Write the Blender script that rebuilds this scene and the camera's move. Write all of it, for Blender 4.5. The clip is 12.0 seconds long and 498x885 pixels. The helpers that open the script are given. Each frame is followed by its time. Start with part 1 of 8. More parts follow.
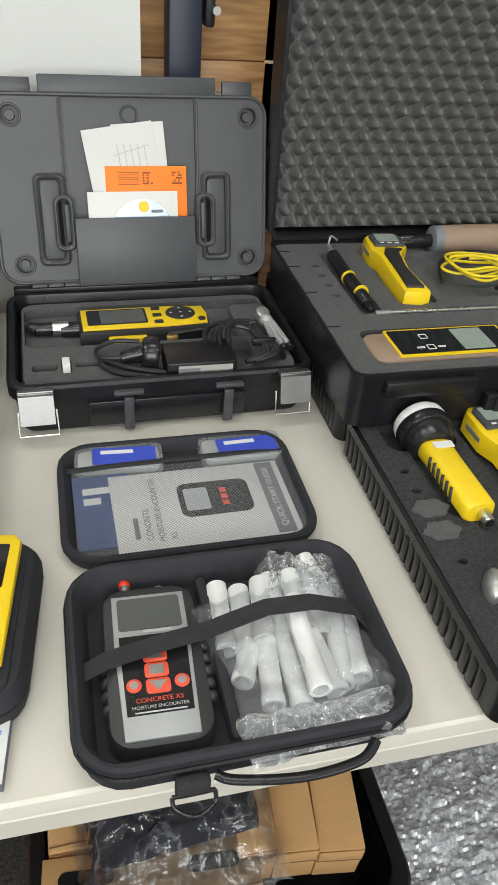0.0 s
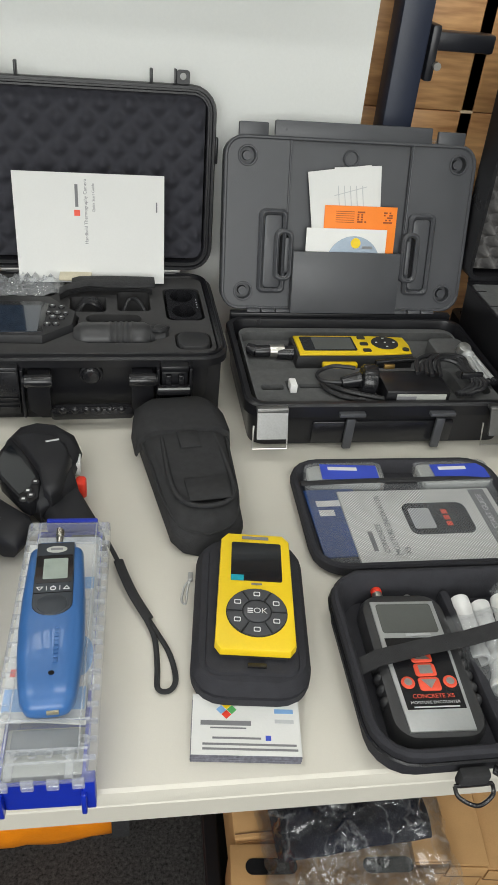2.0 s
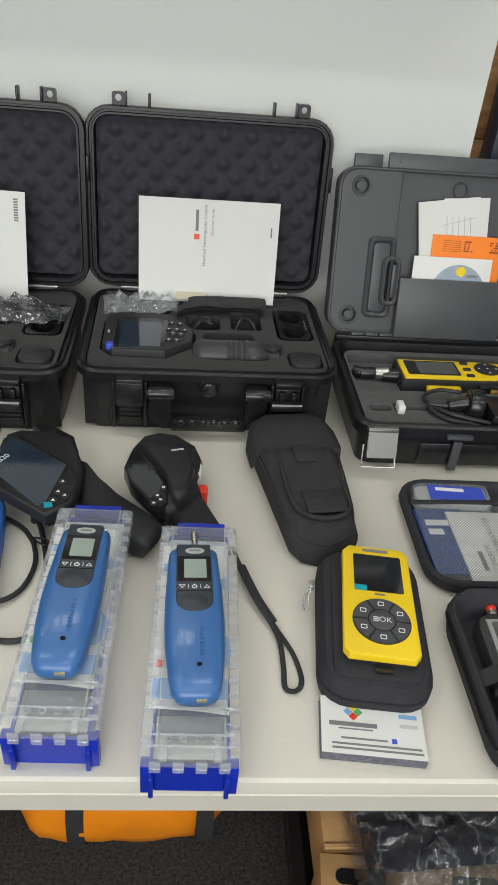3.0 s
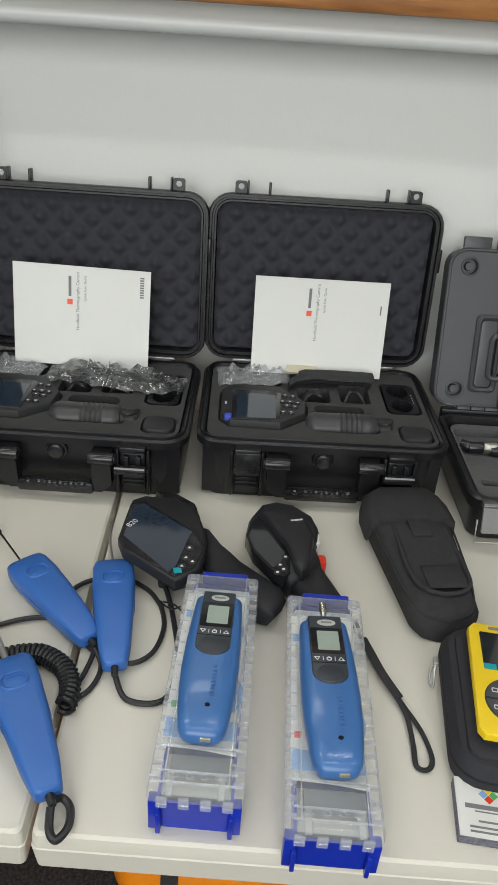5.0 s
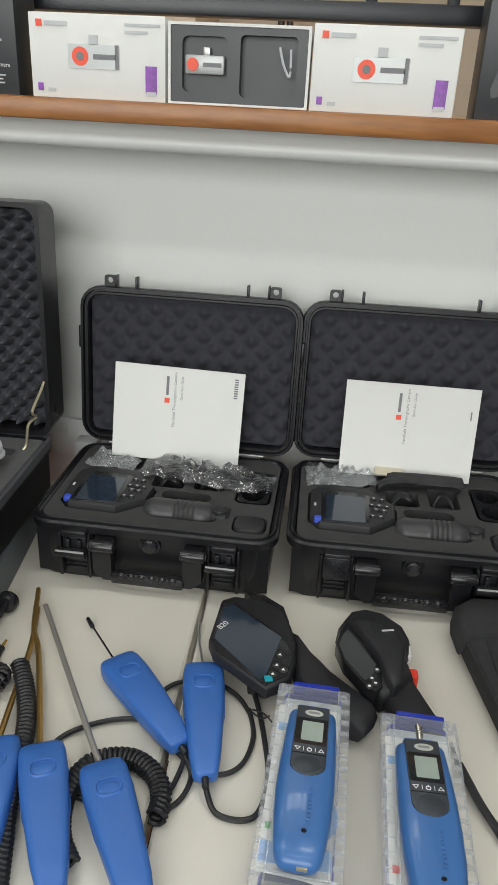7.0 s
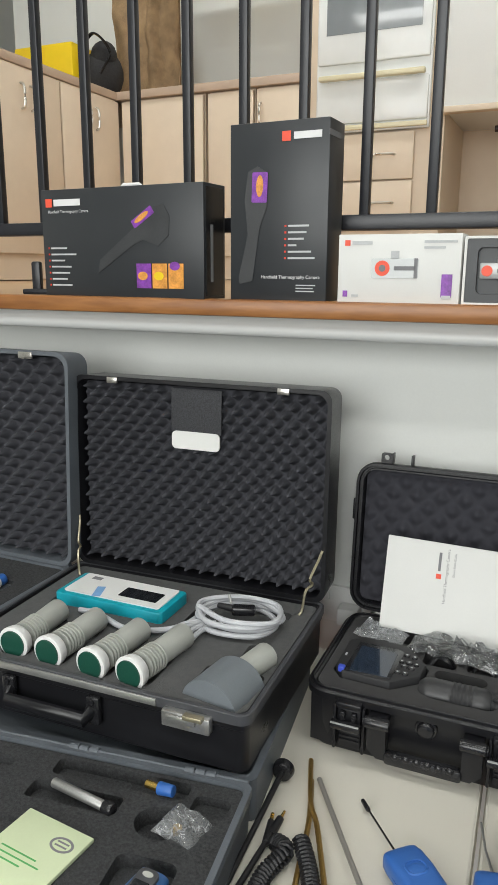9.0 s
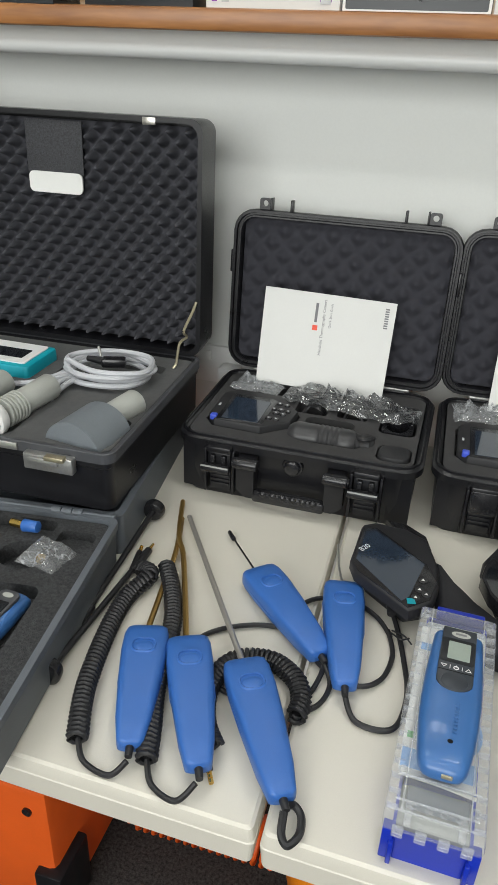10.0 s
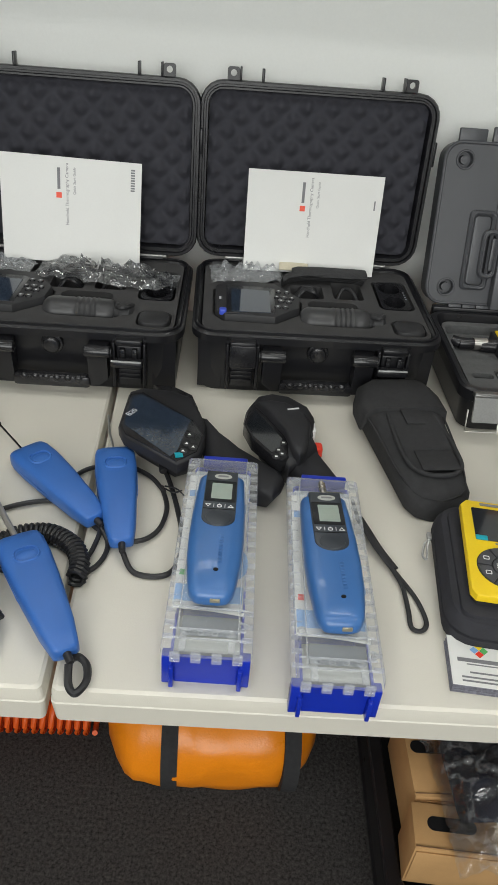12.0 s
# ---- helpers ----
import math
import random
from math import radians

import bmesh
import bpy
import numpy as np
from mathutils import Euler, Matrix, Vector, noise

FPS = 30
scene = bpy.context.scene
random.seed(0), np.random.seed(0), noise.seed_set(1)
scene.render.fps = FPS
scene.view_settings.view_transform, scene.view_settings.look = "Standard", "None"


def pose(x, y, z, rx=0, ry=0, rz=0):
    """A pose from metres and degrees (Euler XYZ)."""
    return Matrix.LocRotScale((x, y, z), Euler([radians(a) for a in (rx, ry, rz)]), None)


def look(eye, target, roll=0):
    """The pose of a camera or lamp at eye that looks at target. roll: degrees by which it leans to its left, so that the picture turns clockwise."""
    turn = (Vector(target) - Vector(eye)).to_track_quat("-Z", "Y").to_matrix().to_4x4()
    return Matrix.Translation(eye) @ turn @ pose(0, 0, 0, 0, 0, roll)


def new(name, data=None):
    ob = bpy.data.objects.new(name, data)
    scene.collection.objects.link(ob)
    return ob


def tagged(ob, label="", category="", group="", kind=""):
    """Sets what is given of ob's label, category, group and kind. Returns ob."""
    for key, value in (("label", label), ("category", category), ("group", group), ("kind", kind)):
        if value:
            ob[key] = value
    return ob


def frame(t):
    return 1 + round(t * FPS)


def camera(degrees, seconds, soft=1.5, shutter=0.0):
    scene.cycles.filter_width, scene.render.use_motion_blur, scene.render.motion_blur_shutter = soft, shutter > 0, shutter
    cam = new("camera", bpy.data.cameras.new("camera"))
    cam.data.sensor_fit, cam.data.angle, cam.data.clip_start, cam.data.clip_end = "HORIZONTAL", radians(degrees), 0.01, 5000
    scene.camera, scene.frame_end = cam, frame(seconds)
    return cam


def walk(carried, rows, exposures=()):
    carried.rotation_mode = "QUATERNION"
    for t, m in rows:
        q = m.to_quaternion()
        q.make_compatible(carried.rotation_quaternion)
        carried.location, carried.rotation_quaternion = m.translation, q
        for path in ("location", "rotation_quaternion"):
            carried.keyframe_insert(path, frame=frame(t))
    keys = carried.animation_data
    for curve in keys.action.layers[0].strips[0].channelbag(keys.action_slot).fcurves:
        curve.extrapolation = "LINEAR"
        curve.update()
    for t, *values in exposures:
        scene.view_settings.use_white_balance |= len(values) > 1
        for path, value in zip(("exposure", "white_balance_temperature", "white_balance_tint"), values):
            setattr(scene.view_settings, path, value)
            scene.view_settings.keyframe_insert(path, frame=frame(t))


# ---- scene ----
cam = camera(37.7, 12.0)
PATH = [
    (0, (0.526, -0.254, 1.278), (0.976, 1.269, 0.062), 5.3),
    (0.5, (0.481, -0.264, 1.289), (0.906, 1.269, 0.077), 5.6),
    (1, (0.436, -0.264, 1.306), (0.866, 1.288, 0.121), 5.8),
    (1.5, (0.369, -0.262, 1.301), (0.75, 1.312, 0.128), 5.8),
    (2, (0.323, -0.275, 1.3), (0.617, 1.314, 0.121), 6.0),
    (2.5, (0.285, -0.288, 1.3), (0.506, 1.32, 0.131), 6.3),
    (3, (0.241, -0.304, 1.311), (0.399, 1.329, 0.167), 5.6),
    (3.5, (0.207, -0.316, 1.322), (0.3, 1.354, 0.226), 4.6),
    (3.7, (0.198, -0.318, 1.332), (0.268, 1.362, 0.249), 4.4),
    (5.5, (0.157, -0.323, 1.335), (0.097, 1.408, 0.334), 3.6),
    (6, (0.142, -0.328, 1.335), (0.01, 1.406, 0.347), 3.4),
    (6.5, (0.124, -0.328, 1.338), (-0.065, 1.406, 0.361), 3.6),
    (7, (0.128, -0.321, 1.372), (-0.081, 1.48, 0.527), 3.0),
    (7.2, (0.133, -0.316, 1.408), (-0.054, 1.527, 0.654), 2.8),
    (8.8, (0.041, -0.379, 1.444), (-0.714, 1.425, 1.026), 0.2),
    (9, (0.033, -0.382, 1.412), (-0.755, 1.397, 0.951), 0.3),
    (9.5, (0.061, -0.359, 1.363), (-0.609, 1.382, 0.643), 1.0),
    (10, (0.092, -0.349, 1.323), (-0.409, 1.337, 0.369), 2.2),
    (10.5, (0.126, -0.328, 1.305), (-0.271, 1.306, 0.222), 3.1),
    (11, (0.209, -0.302, 1.289), (-0.098, 1.291, 0.12), 2.7),
    (11.5, (0.219, -0.302, 1.278), (0.04, 1.273, 0.059), 3.6),
    (12, (0.145, -0.359, 1.3), (0.205, 1.257, 0.122), 5.0),
]
walk(cam, [(t, look(eye, target, roll)) for t, eye, target, roll in PATH], exposures=((0.0, 0.32), (0.5, 0.32), (1.5, 0.2), (2.5, 0.08), (3.5, 0.0), (6.0, 0.02), (7.5, 0.06), (9.5, 0.20), (11.0, 0.06), (12.0, 0.0)))

# ---- light ----
world = bpy.data.worlds.new("world")
scene.world = world
world.use_nodes = True
world.node_tree.nodes["Background"].inputs[0].default_value = (0.80, 0.88, 1.0, 1)
world.node_tree.nodes["Background"].inputs[1].default_value = 0.25
scene.view_settings.exposure = 0.0


# ---- materials ----
def mat(name, col, rough=0.5, metal=0.0, var=0.12, scale=18.0, bump=0.15, bscale=420.0, spec=0.5, alpha=1.0, trans=0.0, coat=0.0, stretch=(1, 1, 1)):
    m = bpy.data.materials.new(name)
    m.use_nodes = True
    nt = m.node_tree
    n, lk = nt.nodes, nt.links
    b = n["Principled BSDF"]
    tc = n.new("ShaderNodeTexCoord")
    mp = n.new("ShaderNodeMapping")
    mp.inputs["Scale"].default_value = stretch
    lk.new(tc.outputs["Object"], mp.inputs[0])
    n1 = n.new("ShaderNodeTexNoise")
    n1.inputs["Scale"].default_value = scale
    n1.inputs["Detail"].default_value = 5
    n2 = n.new("ShaderNodeTexNoise")
    n2.inputs["Scale"].default_value = bscale
    n2.inputs["Detail"].default_value = 2
    for q in (n1, n2):
        lk.new(mp.outputs[0], q.inputs["Vector"])
    mix = n.new("ShaderNodeMix")
    mix.data_type = "RGBA"
    mix.inputs[6].default_value = (*[c * (1 - var) for c in col], 1)
    mix.inputs[7].default_value = (*[min(1, c * (1 + var)) for c in col], 1)
    add = n.new("ShaderNodeMath")
    add.operation = "MULTIPLY_ADD"
    add.inputs[1].default_value = 0.35
    add.inputs[2].default_value = 0.0
    lk.new(n2.outputs[0], add.inputs[0])
    s = n.new("ShaderNodeMath")
    s.operation = "MULTIPLY_ADD"
    s.inputs[1].default_value = 0.65
    lk.new(n1.outputs[0], s.inputs[0])
    lk.new(add.outputs[0], s.inputs[2])
    ramp = n.new("ShaderNodeMapRange")
    ramp.inputs[1].default_value, ramp.inputs[2].default_value = 0.3, 0.7
    lk.new(s.outputs[0], ramp.inputs[0])
    lk.new(ramp.outputs[0], mix.inputs[0])
    lk.new(mix.outputs[2], b.inputs["Base Color"])
    rr_ = n.new("ShaderNodeMapRange")
    rr_.inputs[3].default_value, rr_.inputs[4].default_value = max(0.02, rough - 0.07), min(1, rough + 0.07)
    lk.new(n1.outputs[0], rr_.inputs[0])
    lk.new(rr_.outputs[0], b.inputs["Roughness"])
    if bump:
        bp = n.new("ShaderNodeBump")
        bp.inputs["Strength"].default_value = bump
        bp.inputs["Distance"].default_value = 0.001
        lk.new(n2.outputs[0], bp.inputs["Height"])
        lk.new(bp.outputs[0], b.inputs["Normal"])
    b.inputs["Metallic"].default_value = metal
    b.inputs["Specular IOR Level"].default_value = spec
    b.inputs["Alpha"].default_value = alpha
    b.inputs["Transmission Weight"].default_value = trans
    b.inputs["Coat Weight"].default_value = coat
    return m


def wood(name, dark, light, scale=6.0, rough=0.45, along="x"):
    m = mat(name, dark, rough, var=0.1, bump=0.1, bscale=160, stretch=(0.12, 1, 1) if along == "x" else (1, 0.12, 1))
    nt = m.node_tree
    mix = [q for q in nt.nodes if q.bl_idname == "ShaderNodeMix"][0]
    mix.inputs[6].default_value, mix.inputs[7].default_value = (*dark, 1), (*light, 1)
    [q for q in nt.nodes if q.bl_idname == "ShaderNodeTexNoise"][0].inputs["Scale"].default_value = scale * 8
    return m


def film(name, haze=0.05, rough=0.08, crease=0.3, gloss=1.0, tint=(0.97, 0.98, 0.99), scale=28.0, bump=1.0):
    """Thin clear plastic: see-through, with a glossy skin and thin pale creases."""
    m = bpy.data.materials.new(name)
    m.use_nodes = True
    n, lk = m.node_tree.nodes, m.node_tree.links
    n.remove(n["Principled BSDF"])
    tr = n.new("ShaderNodeBsdfTransparent")
    tr.inputs[0].default_value = (*tint, 1)
    gl = n.new("ShaderNodeBsdfGlossy")
    gl.inputs["Color"].default_value = (1, 1, 1, 1)
    gl.inputs["Roughness"].default_value = rough
    df = n.new("ShaderNodeBsdfDiffuse")
    df.inputs[0].default_value = (0.80, 0.82, 0.84, 1)
    tc = n.new("ShaderNodeTexCoord")
    ns = n.new("ShaderNodeTexNoise")
    ns.inputs["Scale"].default_value = scale
    ns.inputs["Detail"].default_value = 4
    lk.new(tc.outputs["Object"], ns.inputs["Vector"])
    ab = n.new("ShaderNodeMath")
    ab.operation = "SUBTRACT"
    ab.inputs[1].default_value = 0.5
    lk.new(ns.outputs[0], ab.inputs[0])
    ab2 = n.new("ShaderNodeMath")
    ab2.operation = "ABSOLUTE"
    lk.new(ab.outputs[0], ab2.inputs[0])
    mr = n.new("ShaderNodeMapRange")
    mr.inputs[1].default_value, mr.inputs[2].default_value = 0.0, 0.028
    mr.inputs[3].default_value, mr.inputs[4].default_value = haze + crease, haze
    lk.new(ab2.outputs[0], mr.inputs[0])
    bp = n.new("ShaderNodeBump")
    bp.inputs["Strength"].default_value = bump
    bp.inputs["Distance"].default_value = 0.012
    lk.new(ab2.outputs[0], bp.inputs["Height"])
    fr = n.new("ShaderNodeFresnel")
    fr.inputs["IOR"].default_value = 1.55
    fm = n.new("ShaderNodeMath")
    fm.operation = "MULTIPLY"
    fm.inputs[1].default_value = gloss
    fm.use_clamp = True
    for q in (gl, df, fr):
        lk.new(bp.outputs[0], q.inputs["Normal"])
    lk.new(fr.outputs[0], fm.inputs[0])
    m1 = n.new("ShaderNodeMixShader")
    lk.new(fm.outputs[0], m1.inputs[0])
    lk.new(tr.outputs[0], m1.inputs[1])
    lk.new(gl.outputs[0], m1.inputs[2])
    m2 = n.new("ShaderNodeMixShader")
    lk.new(mr.outputs[0], m2.inputs[0])
    lk.new(m1.outputs[0], m2.inputs[1])
    lk.new(df.outputs[0], m2.inputs[2])
    lk.new(m2.outputs[0], n["Material Output"].inputs[0])
    return m


def lamp_mat(name, col, strength):
    m = bpy.data.materials.new(name)
    m.use_nodes = True
    b = m.node_tree.nodes["Principled BSDF"]
    b.inputs["Base Color"].default_value = (*col, 1)
    b.inputs["Emission Color"].default_value = (*col, 1)
    b.inputs["Emission Strength"].default_value = strength
    return m


def mesh_film(name):
    """Woven net: fine grey threads with see-through holes."""
    m = bpy.data.materials.new(name)
    m.use_nodes = True
    n, lk = m.node_tree.nodes, m.node_tree.links
    b = n["Principled BSDF"]
    b.inputs["Base Color"].default_value = (0.27, 0.28, 0.30, 1)
    b.inputs["Roughness"].default_value = 0.6
    tc = n.new("ShaderNodeTexCoord")
    mp = n.new("ShaderNodeMapping")
    mp.inputs["Rotation"].default_value = (0, 0, 0.785)
    w1 = n.new("ShaderNodeTexWave")
    w2 = n.new("ShaderNodeTexWave")
    w2.bands_direction = "Y"
    for w in (w1, w2):
        w.inputs["Scale"].default_value = 125
        lk.new(mp.outputs[0], w.inputs["Vector"])
    lk.new(tc.outputs["Object"], mp.inputs[0])
    mxm = n.new("ShaderNodeMath")
    mxm.operation = "MULTIPLY"
    lk.new(w1.outputs[0], mxm.inputs[0]), lk.new(w2.outputs[0], mxm.inputs[1])
    mr = n.new("ShaderNodeMapRange")
    mr.inputs[1].default_value, mr.inputs[2].default_value = 0.1, 0.45
    mr.inputs[3].default_value, mr.inputs[4].default_value = 0.55, 1.0
    lk.new(mxm.outputs[0], mr.inputs[0])
    tr = n.new("ShaderNodeBsdfTransparent")
    mx = n.new("ShaderNodeMixShader")
    lk.new(mr.outputs[0], mx.inputs[0])
    lk.new(b.outputs[0], mx.inputs[1]), lk.new(tr.outputs[0], mx.inputs[2])
    lk.new(mx.outputs[0], n["Material Output"].inputs[0])
    return m


M_WALL = mat("white_wall_paint", (0.74, 0.75, 0.725), 0.6, var=0.025, scale=3, bump=0.12, bscale=260)
M_TRIM = mat("white_trim_paint", (0.76, 0.77, 0.76), 0.4, var=0.03, scale=4, bump=0.05)
M_CARPET = mat("charcoal_carpet", (0.050, 0.047, 0.046), 0.95, var=0.75, scale=170, bump=1.0, bscale=330, spec=0.1)
M_TABLE = mat("cream_table_plastic", (0.660, 0.630, 0.555), 0.42, var=0.035, scale=7, bump=0.10, bscale=900)
M_BLACK = mat("black_case_plastic", (0.0105, 0.0105, 0.0125), 0.30, var=0.2, bump=0.10, bscale=1500, spec=0.42)
M_MATT = mat("matt_black_plastic", (0.021, 0.021, 0.024), 0.52, var=0.15, bump=0.15, bscale=1800, spec=0.35)
M_SHINY = mat("glossy_black_plastic", (0.014, 0.014, 0.016), 0.24, var=0.15, bump=0.08, bscale=900)
M_GREYCASE = mat("dark_grey_case_plastic", (0.062, 0.064, 0.071), 0.40, var=0.10, bump=0.2, bscale=1200)
M_GREYLT = mat("slate_grey_plastic", (0.105, 0.118, 0.135), 0.5, var=0.14, bump=0.3, bscale=900)
M_FOAM = mat("dark_foam", (0.046, 0.046, 0.055), 0.92, var=0.12, scale=60, bump=0.4, bscale=1400, spec=0.15)
M_FOAMG = mat("grey_foam", (0.105, 0.106, 0.107), 0.92, var=0.14, scale=140, bump=0.5, bscale=900, spec=0.15)
M_FOAMM = mat("charcoal_sponge_foam", (0.050, 0.051, 0.053), 0.95, var=0.45, scale=300, bump=1.0, bscale=800, spec=0.1)
# near-black that stands in for the shade inside holes and recesses
M_HOLE = mat("recess_shade_black", (0.012, 0.012, 0.013), 0.95, var=0.2, bump=0.5, spec=0.1)
M_EVA = mat("black_zip_case_fabric", (0.033, 0.033, 0.039), 0.72, var=0.2, scale=90, bump=0.6, bscale=1700, spec=0.25)
M_NYLON = mat("black_nylon_weave", (0.038, 0.038, 0.040), 0.78, var=0.25, scale=120, bump=1.0, bscale=1500, spec=0.25)
M_BLUE = mat("bright_blue_plastic", (0.033, 0.130, 0.43), 0.40, var=0.05, bump=0.12, bscale=1300)
M_BLUE2 = mat("steel_blue_plastic", (0.040, 0.138, 0.37), 0.33, var=0.05, bump=0.1, bscale=1300, coat=0.2)
M_BLUEBOX = mat("royal_blue_plastic", (0.008, 0.030, 0.42), 0.3, var=0.08, bump=0.05)
M_YEL = mat("yellow_plastic", (0.86, 0.60, 0.012), 0.4, var=0.04, bump=0.08)
M_ORANGE = mat("orange_tarpaulin", (0.90, 0.27, 0.01), 0.3, var=0.08, scale=9, bump=0.3, bscale=300)
M_ORANGEP = mat("orange_painted_metal", (0.80, 0.12, 0.015), 0.4, var=0.06)
M_RED = mat("red_plastic", (0.75, 0.045, 0.02), 0.4, var=0.05)
M_CORAL = mat("coral_red_buttons", (0.85, 0.10, 0.05), 0.5, var=0.05)
M_PLATE = mat("slate_black_plate", (0.030, 0.036, 0.045), 0.4, var=0.08, bump=0.05)
M_RUBBER = mat("dark_grey_rubber", (0.021, 0.021, 0.023), 0.6, var=0.15, bump=0.2)
M_SILVER = mat("silver_grey_plastic", (0.42, 0.43, 0.43), 0.35, metal=0.3, var=0.05)
M_STEEL = mat("brushed_steel", (0.62, 0.60, 0.56), 0.28, metal=1.0, var=0.08)
M_BRASS = mat("brass_rod", (0.46, 0.29, 0.09), 0.38, metal=0.9, var=0.15)
M_GOLD = mat("gold_contact", (0.80, 0.55, 0.16), 0.25, metal=1.0, var=0.05)
M_SCREEN = mat("dark_glass_screen", (0.012, 0.014, 0.017), 0.08, var=0.1, bump=0.0, coat=0.5)
# a bluish sky reflection is put into this screen's base colour
M_SCREENB = mat("sky_tinted_screen", (0.022, 0.034, 0.055), 0.10, var=0.1, bump=0.0, coat=0.5)
M_LCD = mat("grey_lcd", (0.30, 0.35, 0.31), 0.2, var=0.05, bump=0.0)
M_LCDD = mat("dim_lcd", (0.10, 0.105, 0.10), 0.15, var=0.06, bump=0.0)
M_PAPER = mat("white_paper", (0.74, 0.74, 0.72), 0.7, var=0.02, bump=0.1)
M_PAPERG = mat("pale_green_paper", (0.62, 0.70, 0.46), 0.7, var=0.03, bump=0.1)
M_INK = mat("grey_ink", (0.20, 0.20, 0.21), 0.7, var=0.1, bump=0)
M_INKL = mat("light_grey_ink", (0.52, 0.53, 0.54), 0.7, var=0.1, bump=0)
M_WHITE = mat("white_print", (0.78, 0.78, 0.78), 0.5, var=0.02, bump=0)
M_WHITEP = mat("white_plastic", (0.80, 0.80, 0.79), 0.4, var=0.04, bump=0.1)
M_ORPAPER = mat("orange_paper", (0.95, 0.24, 0.02), 0.6, var=0.03, bump=0.05)
M_BLUEPR = mat("blue_print", (0.05, 0.09, 0.55), 0.4, var=0.05, bump=0)
M_SKYPR = mat("light_blue_print", (0.22, 0.42, 0.72), 0.5, var=0.1, bump=0)
M_GREENPR = mat("green_print", (0.10, 0.42, 0.12), 0.5, var=0.05, bump=0)
M_TEAL = mat("teal_plastic", (0.006, 0.33, 0.42), 0.38, var=0.06, bump=0.1)
M_GREYPL = mat("light_grey_plastic", (0.42, 0.43, 0.40), 0.5, var=0.06, bump=0.15)
M_GREYSOFT = mat("mid_grey_plastic", (0.17, 0.19, 0.21), 0.55, var=0.08, bump=0.15)
M_CABLE = mat("pale_grey_cable", (0.50, 0.51, 0.54), 0.5, var=0.05)
M_CABLEB = mat("black_cable", (0.015, 0.015, 0.017), 0.45, var=0.15)
M_CABLEY = mat("yellow_cable", (0.80, 0.62, 0.02), 0.4, var=0.06)
M_TAN = mat("tan_rubber", (0.30, 0.21, 0.15), 0.6, var=0.08)
M_CARD = mat("brown_cardboard", (0.50, 0.29, 0.12), 0.75, var=0.08, scale=30, bump=0.2, bscale=500)
M_CARDD = mat("cardboard_inside", (0.20, 0.11, 0.05), 0.8, var=0.1)
M_BAR = mat("black_steel_paint", (0.016, 0.017, 0.022), 0.35, var=0.15)
M_NAVY = mat("navy_steel_paint", (0.018, 0.024, 0.045), 0.4, var=0.12)
M_TIMBER = wood("brown_stained_timber", (0.34, 0.16, 0.062), (0.72, 0.41, 0.18), 5, 0.4)
M_NOSE = wood("varnished_timber_edge", (0.20, 0.075, 0.022), (0.42, 0.18, 0.055), 7, 0.35)
M_LAMIN = wood("light_laminate_floor", (0.42, 0.27, 0.15), (0.58, 0.40, 0.24), 4, 0.4)
M_PINE = wood("raw_pine", (0.62, 0.45, 0.28), (0.74, 0.58, 0.40), 5, 0.6, "y")
M_CREAM = mat("cream_laminate", (0.72, 0.60, 0.47), 0.5, var=0.03, bump=0.03)
M_CREAMT = mat("beige_counter_edge", (0.50, 0.38, 0.29), 0.5, var=0.06)
M_OVEN = mat("white_enamel", (0.78, 0.80, 0.80), 0.2, var=0.02, bump=0)
M_OVENG = mat("grey_oven_glass", (0.22, 0.24, 0.26), 0.08, var=0.05, bump=0, coat=0.4)
M_OVENT = mat("ivory_plastic", (0.72, 0.66, 0.46), 0.4, var=0.04)
M_BOXDARK = mat("charcoal_printed_carton", (0.026, 0.029, 0.033), 0.38, var=0.06, bump=0.03)
M_PRINTG = mat("dark_grey_print", (0.040, 0.042, 0.045), 0.4, var=0.2, scale=25, bump=0)
M_PURPLE = mat("purple_print", (0.22, 0.05, 0.36), 0.4, var=0.5, scale=70, bump=0)
M_AMBER = mat("amber_print", (0.80, 0.32, 0.06), 0.4, var=0.4, scale=60, bump=0)
M_SACK = mat("brown_canvas", (0.30, 0.20, 0.11), 0.9, var=0.4, scale=16, bump=0.8)
M_PEWTER = mat("dull_metal", (0.46, 0.46, 0.45), 0.34, metal=0.75, var=0.2)
M_FILM = film("clear_plastic_film", 0.03, 0.07, 0.16, 0.9, bump=0.35)
M_SOFTBAG = film("milky_zip_bag", 0.10, 0.14, 0.05, 0.7, scale=30, bump=0.35)
M_BAGF = film("cloudy_zip_bag", 0.13, 0.12, 0.22, 0.7, scale=45, bump=0.4)
M_WRAP = film("shiny_wrap_skin", 0.12, 0.10, 0.3, 0.9, scale=50, bump=0.5)
M_CLEARBOX = film("frosted_clear_plastic", 0.19, 0.20, 0.03, 0.5, (0.99, 0.995, 1.0), 40, 0.04)
M_FOAML = mat("brown_grey_lid_foam", (0.150, 0.145, 0.143), 0.92, var=0.16, scale=140, bump=0.5, bscale=900, spec=0.15)
M_FOAMT = mat("blue_black_lid_foam", (0.058, 0.059, 0.068), 0.9, var=0.12, scale=60, bump=0.4, bscale=1400, spec=0.2)
M_FOAMI = mat("case_insert_foam", (0.060, 0.059, 0.060), 0.9, var=0.12, scale=60, bump=0.4, bscale=1400, spec=0.15)
M_GRIP = mat("ribbed_grip_rubber", (0.034, 0.034, 0.036), 0.42, var=0.12, bump=0.1)
M_ROD = mat("satin_steel_rod", (0.42, 0.40, 0.37), 0.30, metal=0.6, var=0.08)
M_NET = mesh_film("grey_net")
M_NETD = mat("dark_woven_pocket", (0.040, 0.041, 0.046), 0.7, var=0.6, scale=420, bump=1.0, bscale=700)
